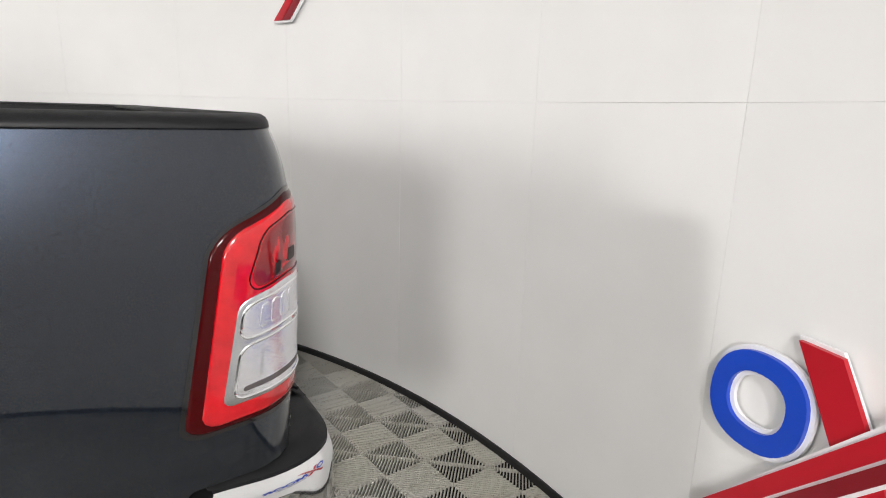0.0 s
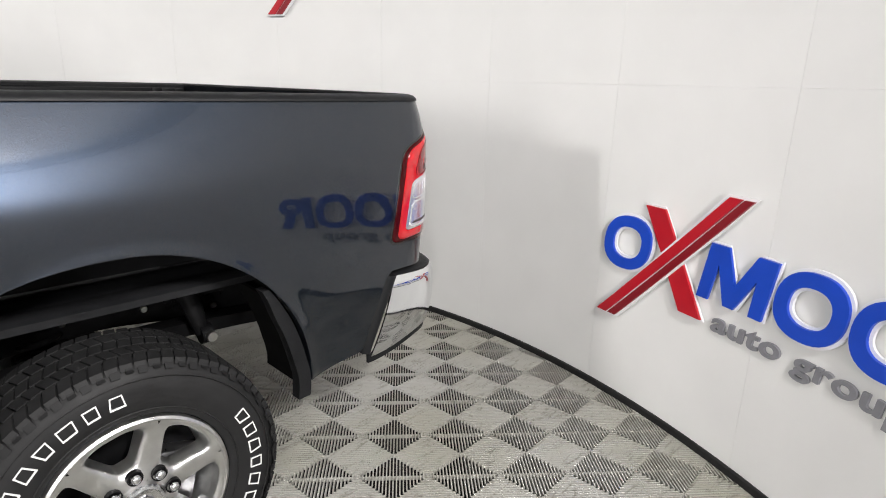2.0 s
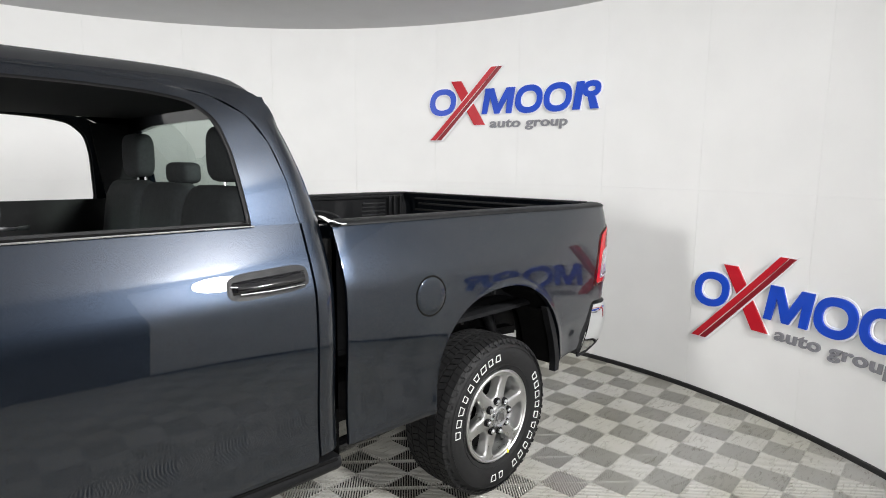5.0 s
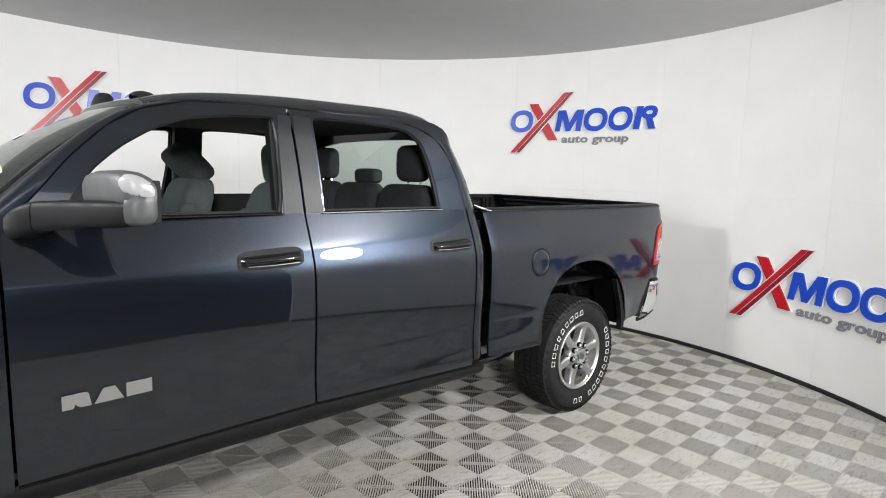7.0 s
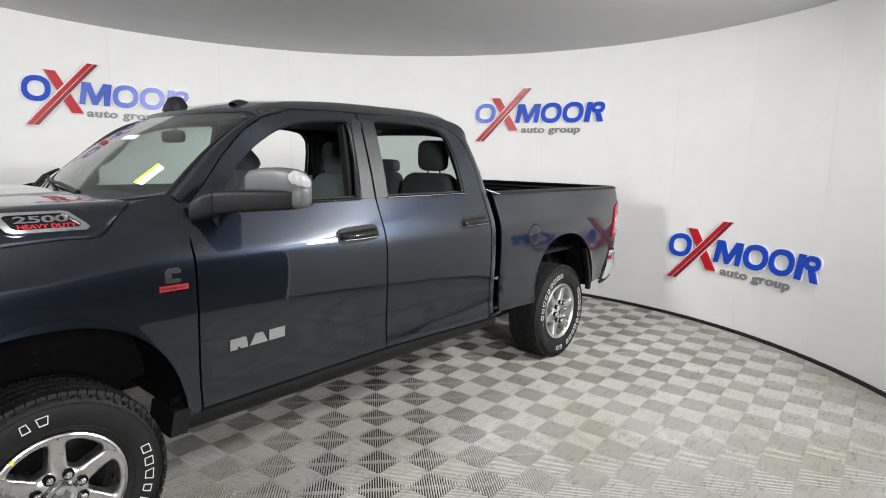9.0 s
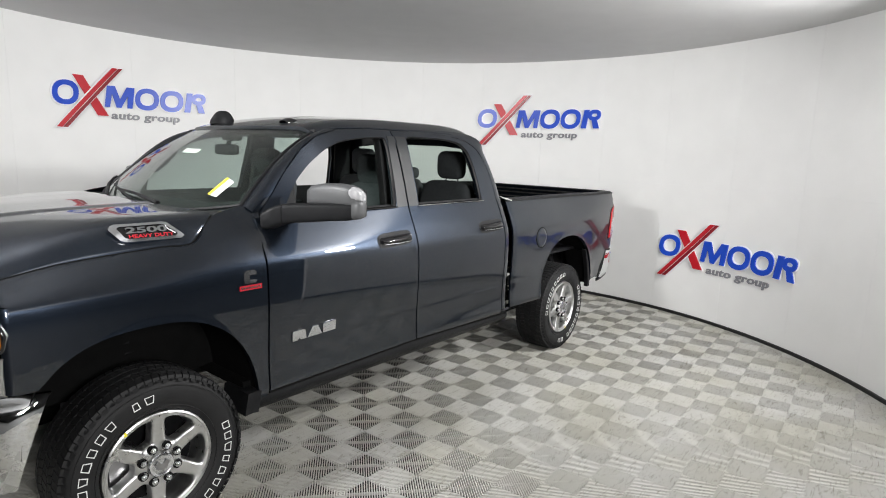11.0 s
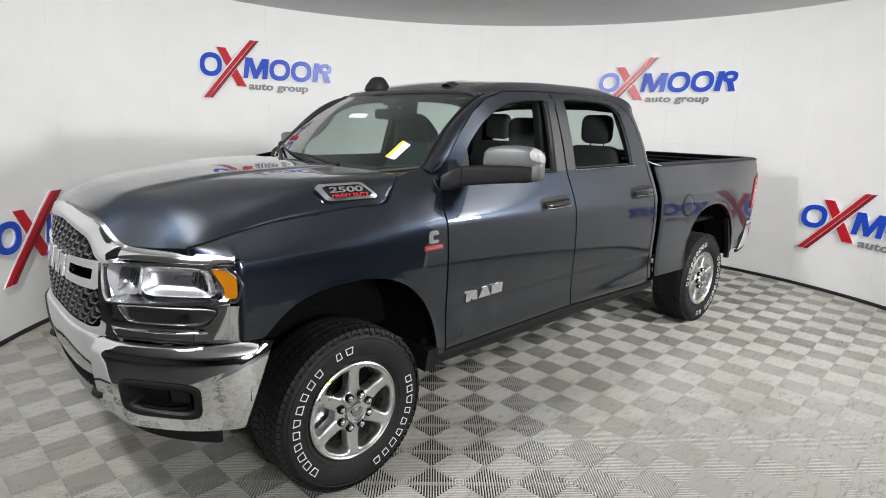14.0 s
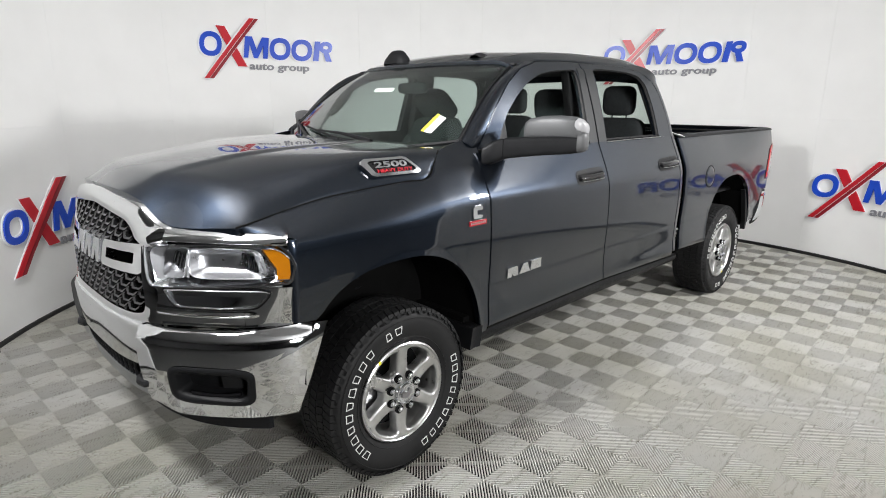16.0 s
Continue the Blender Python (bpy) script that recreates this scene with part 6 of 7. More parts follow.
    def outlined(a, h, wd, r0, shape):
        """One white outlined block at angle a on the sidewall."""
        bm = B()
        t = 0.0032
        o = [(p[0] * wd, p[1] * h) for p in shapes_[shape]]
        n = len(o)
        i = []
        for k in range(n):
            p0, p1, p2 = (Vector(o[j % n]) for j in (k - 1, k, k + 1))
            d1, d2 = (p1 - p0).normalized(), (p2 - p1).normalized()
            n1, n2 = Vector((-d1.y, d1.x)), Vector((-d2.y, d2.x))
            i.append(p1 + (n1 + n2) * (t / max(0.4, 1 + n1.dot(n2))))

        def P(p, d):
            ang = a - p[0] / r0
            r = r0 + p[1]
            return Vector((r * math.cos(ang), -0.0128 - d, r * math.sin(ang)))
        q = [[bm.verts.new(P(p, d)) for p in s] for s, d in ((o, -0.003), (o, 0.0015), (i, 0.0015), (i, -0.003))]
        for x_, y_ in zip(q, q[1:]):
            for k in range(n):
                bm.faces.new((x_[k], x_[(k + 1) % n], y_[(k + 1) % n], y_[k]))
        part("outlined_mark", bm, WHITE_RUB, w, smooth=0)
    for a0, cnt, gaps, pitch, sh in ((radians(222), 13, (10,), 0.182, (3, 0, 2, 0, 1, 3, 2, 0, 1, 3, 0, 2, 3)), (radians(14), 9, (), 0.182, (1, 0, 3, 1, 2, 3, 1, 0, 2))):
        for k in range(cnt):
            if k not in gaps:
                outlined(a0 - k * pitch, 0.0175, (0.0205, 0.0165, 0.0225, 0.0185)[(k * 7) % 4], 0.322, sh[k])
    # rim: barrel and lip
    prof = [(0.246, 0.016), (0.243, 0.004), (0.236, 0.000), (0.229, 0.006), (0.224, 0.022), (0.212, 0.05), (0.205, 0.12), (0.205, 0.20), (0.235, 0.25), (0.246, 0.25)]
    part("rim", lathe(B(), prof, 72), ALLOY, w, "machined aluminium rim")
    bm = lathe(B(), [(0.205, 0.13), (0.06, 0.14), (0.0, 0.14)], 40)
    part("brake_disc", bm, FRAME, w, "dark brake disc")
    bm = box(B(), -0.19, -0.06, 0.085, 0.16, -0.09, 0.09, 0.02)
    part("brake_caliper", bm, ALLOY_IN, w)
    # six spokes with rounded windows between them
    for k in range(6):
        mid = 6.28319 * (k + 0.5) / 6 + turn
        R0, HALF = 0.160, 0.5236

        def at(p, y):
            ang, r = mid + p[0] / R0, R0 + p[1]
            return Vector((r * math.cos(ang), y, r * math.sin(ang)))
        win, out = [], []
        for q in range(56):
            f = 6.28319 * (q + 0.5) / 56
            c, s_ = math.cos(f), math.sin(f)
            b_ = 0.056 * math.copysign(abs(s_) ** 0.55, s_)
            win.append(((0.0525 + 0.27 * b_) * math.copysign(abs(c) ** 0.46, c), b_))
            m_ = min((HALF * R0) / max(1e-6, abs(c)), (0.072 if s_ > 0 else 0.103) / max(1e-6, abs(s_)))
            out.append((m_ * c, m_ * s_))
        bm = B()
        rows = []
        for q, dy in ((1.0, 0.0005), (0.50, 0.0), (0.30, 0.0015), (0.14, 0.004), (0.05, 0.008), (0.0, 0.014)):
            row_ = []
            for w_, o_ in zip(win, out):
                p = (w_[0] + (o_[0] - w_[0]) * q, w_[1] + (o_[1] - w_[1]) * q)
                r = R0 + p[1]
                row_.append(at(p, dy + interp(r, [(0.056, 0.002), (0.10, 0.012), (0.15, 0.015), (0.20, 0.010), (0.23, 0.004)])))
            rows.append(row_)
        rows.append([at((w_[0] * 0.93, w_[1] * 0.93), 0.068) for w_ in win])
        vr = [[bm.verts.new(p) for p in r_] for r_ in rows]
        for p, q in zip(vr, vr[1:]):
            for i in range(56):
                j = (i + 1) % 56
                bm.faces.new((p[i], p[j], q[j], q[i]))
        part("spoke", bm, ALLOY, w, smooth=30)
    # hub, cap, nuts
    bm = lathe(B(), [(0.064, 0.030), (0.063, 0.008), (0.060, 0.002), (0.058, 0.000), (0.056, -0.006), (0.050, -0.008), (0.036, -0.010), (0.034, -0.006), (0.0, -0.006)], 48)
    part("hub", bm, ALLOY, w, "aluminium hub")
    bm = lathe(B(), [(0.056, -0.006), (0.053, -0.013), (0.047, -0.015), (0.040, -0.011), (0.0, -0.012)], 40)
    cap = part("hub_cap", bm, SATIN, w, "silver centre cap")
    bm = B()
    prism(bm, [(-0.018, -0.012), (0.0, -0.020), (0.018, -0.012), (0.024, 0.008), (0.014, 0.018), (0.006, 0.006), (-0.006, 0.006), (-0.014, 0.018), (-0.024, 0.008)], lambda a, b, d: Vector((a * 1.25, -0.0125 - d, b * 1.25)), 0.003)
    part("cap_mark", bm, ALLOY_IN, w)
    for k in range(8):
        a = 6.28319 * (k + 0.5) / 8
        bm = lathe(B(), [(0.017, 0.012), (0.016, 0.004), (0.0135, 0.003), (0.0135, -0.010), (0.011, -0.016), (0.006, -0.019), (0.0, -0.0195)], 12, (0.082 * math.cos(a), 0.004, 0.082 * math.sin(a)))
        part("lug_nut", bm, SATIN, w, smooth=40)
        # dark ring round each nut, its shadow put in as a part
        bm = lathe(B(), [(0.0215, 0.0125), (0.0205, -0.0015), (0.0185, -0.002), (0.0175, 0.006), (0.0, 0.006)], 16, (0.082 * math.cos(a), 0.0, 0.082 * math.sin(a)))
        part("nut_shadow", bm, FRAME, w, smooth=40)
    bm = box(B(), -0.006, 0.006, -0.002, 0.004, -0.008, 0.008)
    for v in bm.verts:
        v.co += Vector((0.237 * math.cos(2.2), 0.0, 0.237 * math.sin(2.2)))
    part("wheel_weight", bm, YELLOW, w, "small yellow sticker")
    return w


def put_wheel(w, x, y, flipz):
    w.parent = truck
    w.matrix_basis = T_INV @ (pose(x, y, HUB) if not flipz else pose(x, y, HUB, 0, 0, 180))


front_left = build_wheel("wheel", radians(28))
put_wheel(front_left, 0, 0.006, False)
for x, y, fl, spin in ((WB, 0.006, False, 195), (0, 1.994, True, 15), (WB, 1.994, True, 40)):
    wc = copy_thing(front_left, pose(0, 0, 0))
    wc.parent = truck
    wc.matrix_basis = T_INV @ (pose(x, y, HUB, 0, spin, 0) if not fl else pose(x, y, HUB, 0, spin, 180))

# --- chassis ---
for far in (0, 1):
    def f_(bm):
        return flip(bm) if far else bm
    bm = sheet(B(), 60, 1, lambda u, v: Vector((-0.80 + 5.55 * u, 0.46, (0.60 + 0.14 * math.exp(-((-0.8 + 5.55 * u - 3.80) / 0.55) ** 2) + 0.12 * math.exp(-((-0.8 + 5.55 * u) / 0.5) ** 2)) + 0.15 * v)), (0, 0.07, 0))
    fr_ = tpart("frame_rail", f_(bm), FRAME, None, "black boxed chassis rail")
    for k in range(9):
        x = 3.30 + k * 0.115
        z = 0.60 + 0.14 * math.exp(-((x - 3.80) / 0.55) ** 2) + 0.05 + 0.05 * (k % 2)
        bm = lathe(B(), [(0.0, -0.008), (0.010, -0.008), (0.012, 0.0)], 10, (x, 0.456, z))
        tpart("bolt", f_(bm), BOLT, fr_)
    # shock absorber and bracket behind the rear axle
    bm = B()
    tube(bm, [(4.075, 0.36, 0.865), (4.085, 0.355, 0.850), (4.100, 0.34, 0.79), (4.115, 0.31, 0.70)], [0.034, 0.036, 0.032, 0.024], 12)
    tube(bm, [(4.10, 0.30, 0.70), (4.14, 0.30, 0.70)], 0.030, 12)
    # bracket plate with its two bolts
    box(bm, 4.03, 4.24, 0.385, 0.40, 0.80, 0.93, 0.006)
    tpart("shock_absorber", f_(bm), FRAME)
    bm = lathe(B(), [(0.0, -0.012), (0.016, -0.012), (0.019, 0.0), (0.019, 0.02)], 12, (4.125, 0.270, 0.700))
    tpart("shock_bolt", f_(bm), BOLT)
    for bx_ in (4.080, 4.172):
        bm = lathe(B(), [(0.0, -0.012), (0.012, -0.012), (0.014, 0.0), (0.014, 0.02)], 10, (bx_, 0.375, 0.878))
        tpart("bracket_bolt", f_(bm), BOLT)
    bm = tube(B(), [(3.42, 0.20, 0.62), (3.52, 0.20, 0.66), (3.56, 0.22, 0.70)], 0.022, 10)
    tpart("spring_shackle", f_(bm), FRAME)
    bm = lathe(B(), [(0.0, -0.012), (0.016, -0.012), (0.019, 0.0), (0.019, 0.02)], 12, (3.545, 0.195, 0.715))
    tpart("shackle_bolt", f_(bm), BOLT)
    bm = sheet(B(), 30, 3, lambda u, v: Vector((3.25 + 1.12 * u, 0.36, 0.60 + 0.06 * u + 0.05 * math.sin(math.pi * u) + 0.045 * v)), (0, 0.07, 0))
    tpart("leaf_spring", f_(bm), FRAME, None, "black rear leaf spring")
    bm = tube(B(), [(4.00, 0.33, 0.72), (4.03, 0.31, 0.66), (4.035, 0.31, 0.60)], 0.008, 8)
    tpart("brake_line", f_(bm), FRAME)
    # coil spring
    for x in (0.06, 3.70):
        bm = B()
        tube(bm, [(x + 0.065 * math.cos(k * 0.5), 0.50 + 0.065 * math.sin(k * 0.5), 0.50 + 0.0042 * k) for k in range(86)], 0.010, 6)
        tpart("coil_spring", f_(bm), FRAME)
    # wheel house liners
    for arch, x0 in ((REAR_ARCH, WB), (FRONT_ARCH, 0.0)):
        cx, wl, wr = arch[:3]
        pts = []
        for k in range(41):
            a = math.pi * k / 40
            x = cx - (wl if a < 1.5708 else wr) * math.cos(a) * 1.01
            pts.append((x, superarch(cx + (x - cx) / 1.011, *arch) + 0.012))
        y1 = 0.42
        bm = sheet(B(), 40, 3, lambda u, v: Vector((pts[round(u * 40)][0], 0.012 + v * y1 if arch is FRONT_ARCH else 0.012 + v * 0.30, pts[round(u * 40)][1] + 0.02 * v)), (0, 0, 0.004))
        tpart("wheel_liner", f_(bm), LINER, None, "black wheel house liner")
        if arch is FRONT_ARCH:
            bm = B()
            bm.faces.new([bm.verts.new((p[0], y1 + 0.01, p[1] + 0.03)) for p in pts])
            tpart("inner_shield", f_(bm), LINER)
    # mud flaps behind the wheels
    edge_ = lambda z: sm(z, [(0.525, 4.300), (0.60, 4.304), (0.648, 4.294), (0.786, 4.252), (0.886, 4.198), (0.94, 4.160)])
    bm = sheet(B(), 3, 14, lambda u, v: (lambda z: Vector((edge_(z) - 0.034 * (1 - u) * (0.35 + 0.65 * step(0.93, 0.80, z)) + 0.012 * u, -0.012 + 0.004 * u, z)))(0.530 + 0.39 * v), (0, 0.04, 0))
    flap = tpart("mud_flap", f_(bm), BLACKP, None, "black moulded mud flap")
    bm = sheet(B(), 3, 10, lambda u, v: (lambda z: Vector((edge_(z) - 0.010, 0.028 + 0.20 * u, z)))(0.560 + 0.34 * v), (0.012, 0, 0))
    tpart("flap_web", f_(bm), LINER, flap)
    bm = sheet(B(), 10, 12, lambda u, v: Vector((0.425 + 0.075 * u - 0.02 * (1 - v), -0.030 + 0.006 * math.sin(3.14 * u), 0.500 + 0.11 * v)), (0.0, 0.22, 0))
    tpart("mud_flap", f_(bm), BLACKP, None, "black moulded mud flap")
    # spare structures under the box
    bm = tube(B(), [(2.45, 0.16, 0.50), (2.80, 0.16, 0.50), (3.20, 0.17, 0.505), (3.34, 0.24, 0.52)], 0.032, 12)
    tpart("side_rail", f_(bm), GLOSSB, None, "black tube under the bed")
    bm = box(B(), 2.95, 3.28, 0.30, 0.46, 0.52, 0.72, 0.02)
    tpart("bed_bracket", f_(bm), FRAME)
bm = B()
tube(bm, [(WB, 0.12, HUB), (WB, 0.62, HUB), (WB, 0.80, HUB), (WB, 1.20, HUB), (WB, 1.38, HUB), (WB, 1.88, HUB)], [0.05, 0.05, 0.13, 0.13, 0.05, 0.05], 16)
tpart("rear_axle", bm, FRAME, None, "black rear axle tube")
bm = B()
tube(bm, [(0.0, 0.12, HUB), (0.0, 0.60, HUB), (0.0, 0.72, HUB + 0.01), (0.0, 0.92, HUB + 0.01), (0.0, 1.05, HUB), (0.0, 1.88, HUB)], [0.045, 0.045, 0.11, 0.11, 0.045, 0.045], 16)
tpart("front_axle", bm, FRAME, None, "black front axle tube")
bm = B()
tube(bm, [(-0.1, 0.80, 0.50), (1.8, 0.82, 0.48), (3.6, 0.98, 0.45)], 0.05, 12)
tpart("drive_shaft", bm, FRAME)
tpart("fuel_tank", box(B(), 1.10, 2.70, 0.36, 0.78, 0.42, 0.66, 0.05), LINER, None, "black fuel tank")
tpart("floor_pan", box(B(), 0.45, 2.78, 0.06, 1.94, 0.60, 0.64), LINER)
bm = lathe(B(), [(0.10, 0.0), (0.30, 0.0), (0.37, 0.04), (0.37, 0.20), (0.30, 0.24), (0.10, 0.24)], 40)
for v in bm.verts:
    v.co = Vector((4.45 + v.co.x, 1.0 + v.co.z, 0.56 + v.co.y))
tpart("spare_tyre", bm, RUBBER, None, "spare tyre under the cargo box")
bm = B()
tube(bm, [(2.6, 1.30, 0.46), (3.4, 1.35, 0.55), (3.9, 1.40, 0.66), (4.4, 1.55, 0.55), (4.75, 1.80, 0.50)], 0.045, 12)
tpart("exhaust_pipe", bm, FRAME)
for x in (2.95, 4.60):
    tpart("cross_member", box(B(), x, x + 0.10, 0.42, 1.58, 0.64, 0.76, 0.01), FRAME)
tpart("engine_block", box(B(), -0.70, 0.40, 0.60, 1.40, 0.55, 1.15, 0.06), LINER)
tpart("radiator_support", box(B(), -0.76, -0.70, 0.42, 1.58, 0.50, 1.22, 0.02), LINER)


# --- cabin ---
def rounded(bm, x0, x1, y0, y1, z0, z1, e=0.5, lean=0.0, taper=0.0, n=20, m=12):
    """A soft pad: a squarish ellipsoid in the given box, leaning to the rear as it rises."""
    c = Vector(((x0 + x1) / 2, (y0 + y1) / 2, (z0 + z1) / 2))
    h = Vector(((x1 - x0) / 2, (y1 - y0) / 2, (z1 - z0) / 2))
    def pw(v):
        return math.copysign(abs(v) ** e, v)
    rows_ = []
    for j in range(1, m):
        b = math.pi * (j / m - 0.5)
        row_ = []
        for k in range(n):
            a = 6.28319 * k / n
            z = pw(math.sin(b))
            rr = pw(math.cos(b)) * (1 - taper * (z + 1) / 2)
            row_.append(bm.verts.new(c + Vector((h.x * rr * pw(math.cos(a)) + lean * (z + 1) * h.z, h.y * rr * pw(math.sin(a)), h.z * z))))
        rows_.append(row_)
    for p, q in zip(rows_, rows_[1:]):
        for k in range(n):
            bm.faces.new((p[k], p[(k + 1) % n], q[(k + 1) % n], q[k]))
    bm.faces.new(rows_[0]), bm.faces.new(rows_[-1])
    return bm


def posts(x, ym, dy, z0, z1, s):
    for yy in (ym - dy, ym + dy):
        tpart("headrest_post", tube(B(), [(x, yy, z0), (x + 0.005, yy, z1)], 0.007, 6), SATIN, s)


def seat(y0, y1, x, tilt=0.0):
    s = tpart("front_seat", rounded(B(), x + 0.34, x + 0.56, y0, y1, 0.98, 1.605, 0.40, 0.27, 0.08), CLOTH, None, "dark grey cloth seat", smooth=60)
    tpart("cushion", rounded(B(), x - 0.14, x + 0.44, y0 - 0.01, y1 + 0.01, 0.86, 1.04, 0.45), CLOTH, s, smooth=60)
    ym = (y0 + y1) / 2
    g = 0.022 if tilt else 0.0
    bm = rounded(B(), x + 0.545 - g, x + 0.665 + g, ym - 0.135 - g, ym + 0.135 + g, 1.575 - g, 1.800 + g * 1.6, 0.55, -0.10)
    if tilt:
        r = Matrix.Translation((x + 0.60, ym, 1.69)) @ Matrix.Rotation(radians(tilt), 4, "Y") @ Matrix.Translation((-x - 0.60, -ym, -1.69))
        bm.transform(r)
    tpart("headrest", bm, CLOTH, s, "padded headrest" + (" tipped forward" if tilt else ""), smooth=60)
    posts(x + 0.60, ym, 0.05, 1.52, 1.63, s)
    tpart("side_bolster", rounded(B(), x + 0.33, x + 0.45, y0 - 0.015, y0 + 0.09, 1.00, 1.46, 0.5, 0.28), CLOTH, s, smooth=60)
    tpart("side_bolster", rounded(B(), x + 0.33, x + 0.45, y1 - 0.09, y1 + 0.015, 1.00, 1.46, 0.5, 0.28), CLOTH, s, smooth=60)
    return s


seat(0.24, 0.74, 1.165)
seat(1.24, 1.74, 1.030, -40)
tpart("centre_console", rounded(B(), 0.85, 1.45, 0.86, 1.14, 0.80, 1.18, 0.35), CABIN, None, "black centre console", smooth=60)
for y0, y1 in ((0.22, 0.74), (0.76, 1.24), (1.26, 1.78)):
    s = tpart("rear_seat", rounded(B(), 2.44, 2.60, y0, y1, 1.00, 1.60, 0.4, 0.12, 0.05), CLOTH, None, "dark grey cloth rear bench section", smooth=60)
    tpart("cushion", rounded(B(), 1.98, 2.52, y0, y1, 0.88, 1.06, 0.4), CLOTH, s, smooth=60)
    ym = (y0 + y1) / 2
    if 0.9 < ym < 1.1:
        tpart("headrest", rounded(B(), 2.60, 2.69, ym - 0.13, ym + 0.13, 1.590, 1.690, 0.5), CLOTH, s, "low centre headrest", smooth=60)
    else:
        tpart("headrest", rounded(B(), 2.57, 2.675, ym - 0.13, ym + 0.13, 1.610, 1.835, 0.5), CLOTH, s, "padded headrest", smooth=60)
    posts(2.63, ym, 0.06, 1.55, 1.65, s)
dash = tpart("dashboard", rounded(B(), 0.36, 0.86, 0.12, 1.88, 1.10, 1.475, 0.35), CABIN, None, "black dashboard", smooth=60)
tpart("instrument_hood", rounded(B(), 0.62, 0.90, 0.36, 0.78, 1.36, 1.50, 0.5), CABIN, dash, smooth=60)
tpart("centre_screen", box(B(), 0.80, 0.83, 0.86, 1.12, 1.18, 1.44, 0.01), GLOSSB, dash, "black touch screen")
bm = B()
wc = Vector((1.02, 0.57, 1.28))
ax = Vector((0.80, 0, 0.42)).normalized()
side_v = Vector((0, 1, 0))
up_v = ax.cross(side_v).normalized()
tube(bm, [wc + 0.19 * (math.cos(6.28319 * k / 40) * side_v + math.sin(6.28319 * k / 40) * up_v) for k in range(40)], 0.017, 8, closed=True)
for a in (0.1, 3.04, 4.71):
    tube(bm, [wc - ax * 0.03, wc + 0.185 * (math.cos(a) * side_v + math.sin(a) * up_v)], 0.016, 6)
st = tpart("steering_wheel", bm, CABIN, None, "black steering wheel")
tpart("steering_boss", rounded(B(), 0.95, 1.02, 0.49, 0.65, 1.20, 1.34, 0.6), CABIN, st, smooth=60)
# inside mirror, visor, grab handles
mi = tpart("inside_mirror", rounded(B(), 0.93, 0.97, 0.87, 1.13, 1.765, 1.835, 0.45), CABIN, None, "black inside mirror", smooth=60)
bm = B()
tube(bm, [(0.96, 1.0, 1.83), (0.985, 1.0, 1.885)], 0.014, 8)
rounded(bm, 0.94, 1.04, 0.94, 1.06, 1.855, 1.905, 0.5)
tpart("mirror_stalk", bm, CABIN, mi, smooth=60)
for far in (0, 1):
    bm = B()
    tube(bm, smooth_line([(0.80, 0.245, 1.64), (0.825, 0.27, 1.635), (0.90, 0.29, 1.70), (0.97, 0.285, 1.775), (0.975, 0.255, 1.80)], 16), 0.014, 8)
    tpart("grab_handle", flip(bm) if far else bm, CABIN, None, "black grab handle on the front pillar")
    bm = box(B(), 1.02, 1.20, 0.34, 0.80, 1.885, 1.905, 0.008)
    tpart("sun_visor", flip(bm) if far else bm, HEADLINER, None, "grey sun visor")
    bm = sheet(B(), 12, 3, lambda u, v: (lambda p: p + Vector((0.03, 0.045, -0.03)) + Vector((0.02 * v, 0.03 * v, -0.02 * v)))(Vector(dl[round(u * 24)])), (0.01, 0.02, 0))
    tpart("pillar_trim", flip(bm) if far else bm, CABIN)
    bm = sheet(B(), 10, 4, lambda u, v: Vector((2.56 + 0.19 * v - 0.10 * u, upper(1.47 + 0.43 * u) + 0.05, 1.46 + 0.43 * u)), (0, 0.02, 0))
    tpart("pillar_trim", flip(bm) if far else bm, CABIN)
    bm = B()
    tube(bm, smooth_line([(1.66, 0.21, 1.86), (1.66, 0.15, 1.50), (1.60, 0.20, 1.05)], 12), 0.012, 6)
    tpart("seat_belt", flip(bm) if far else bm, CABIN, None, "dark seat belt")


# --- papers behind and on the windscreen ---
def paper(q, material, label, d=0.004):
    """A sheet lying on the inside of the screen, by its four corners (u, v)."""
    def f(u, v):
        a = [q[0][k] * (1 - u) + q[1][k] * u for k in (0, 1)]
        b = [q[3][k] * (1 - u) + q[2][k] * u for k in (0, 1)]
        return screen(a[0] * (1 - v) + b[0] * v, a[1] * (1 - v) + b[1] * v) + Vector((-0.77, 0, 0.64)) * d
    return tpart("window_sticker", sheet(B(), 6, 6, f, (0.0006, 0, -0.0005)), material, ws, label)


paper([(0.100, 0.100), (0.079, 0.230), (0.120, 0.280), (0.140, 0.130)], PAPER, "white price sheet on the windscreen", 0.004)
paper([(0.1275, 0.1195), (0.1065, 0.2640), (0.120, 0.280), (0.140, 0.130)], YELLOW, "yellow strip of the price sheet", 0.0052)
paper([(0.1165, 0.128), (0.0985, 0.226), (0.101, 0.229), (0.119, 0.131)], mat("grey_print", (0.25, 0.25, 0.26), 0.7, var=0.2, scale=90), "grey printed line of the price sheet", 0.0052)
paper([(0.43, 0.545), (0.44, 0.600), (0.565, 0.600), (0.55, 0.545)], mat("pale_green_sticker", (0.62, 0.70, 0.66), 0.6, var=0.15, scale=60), "small pale sticker on the windscreen", 0.004)


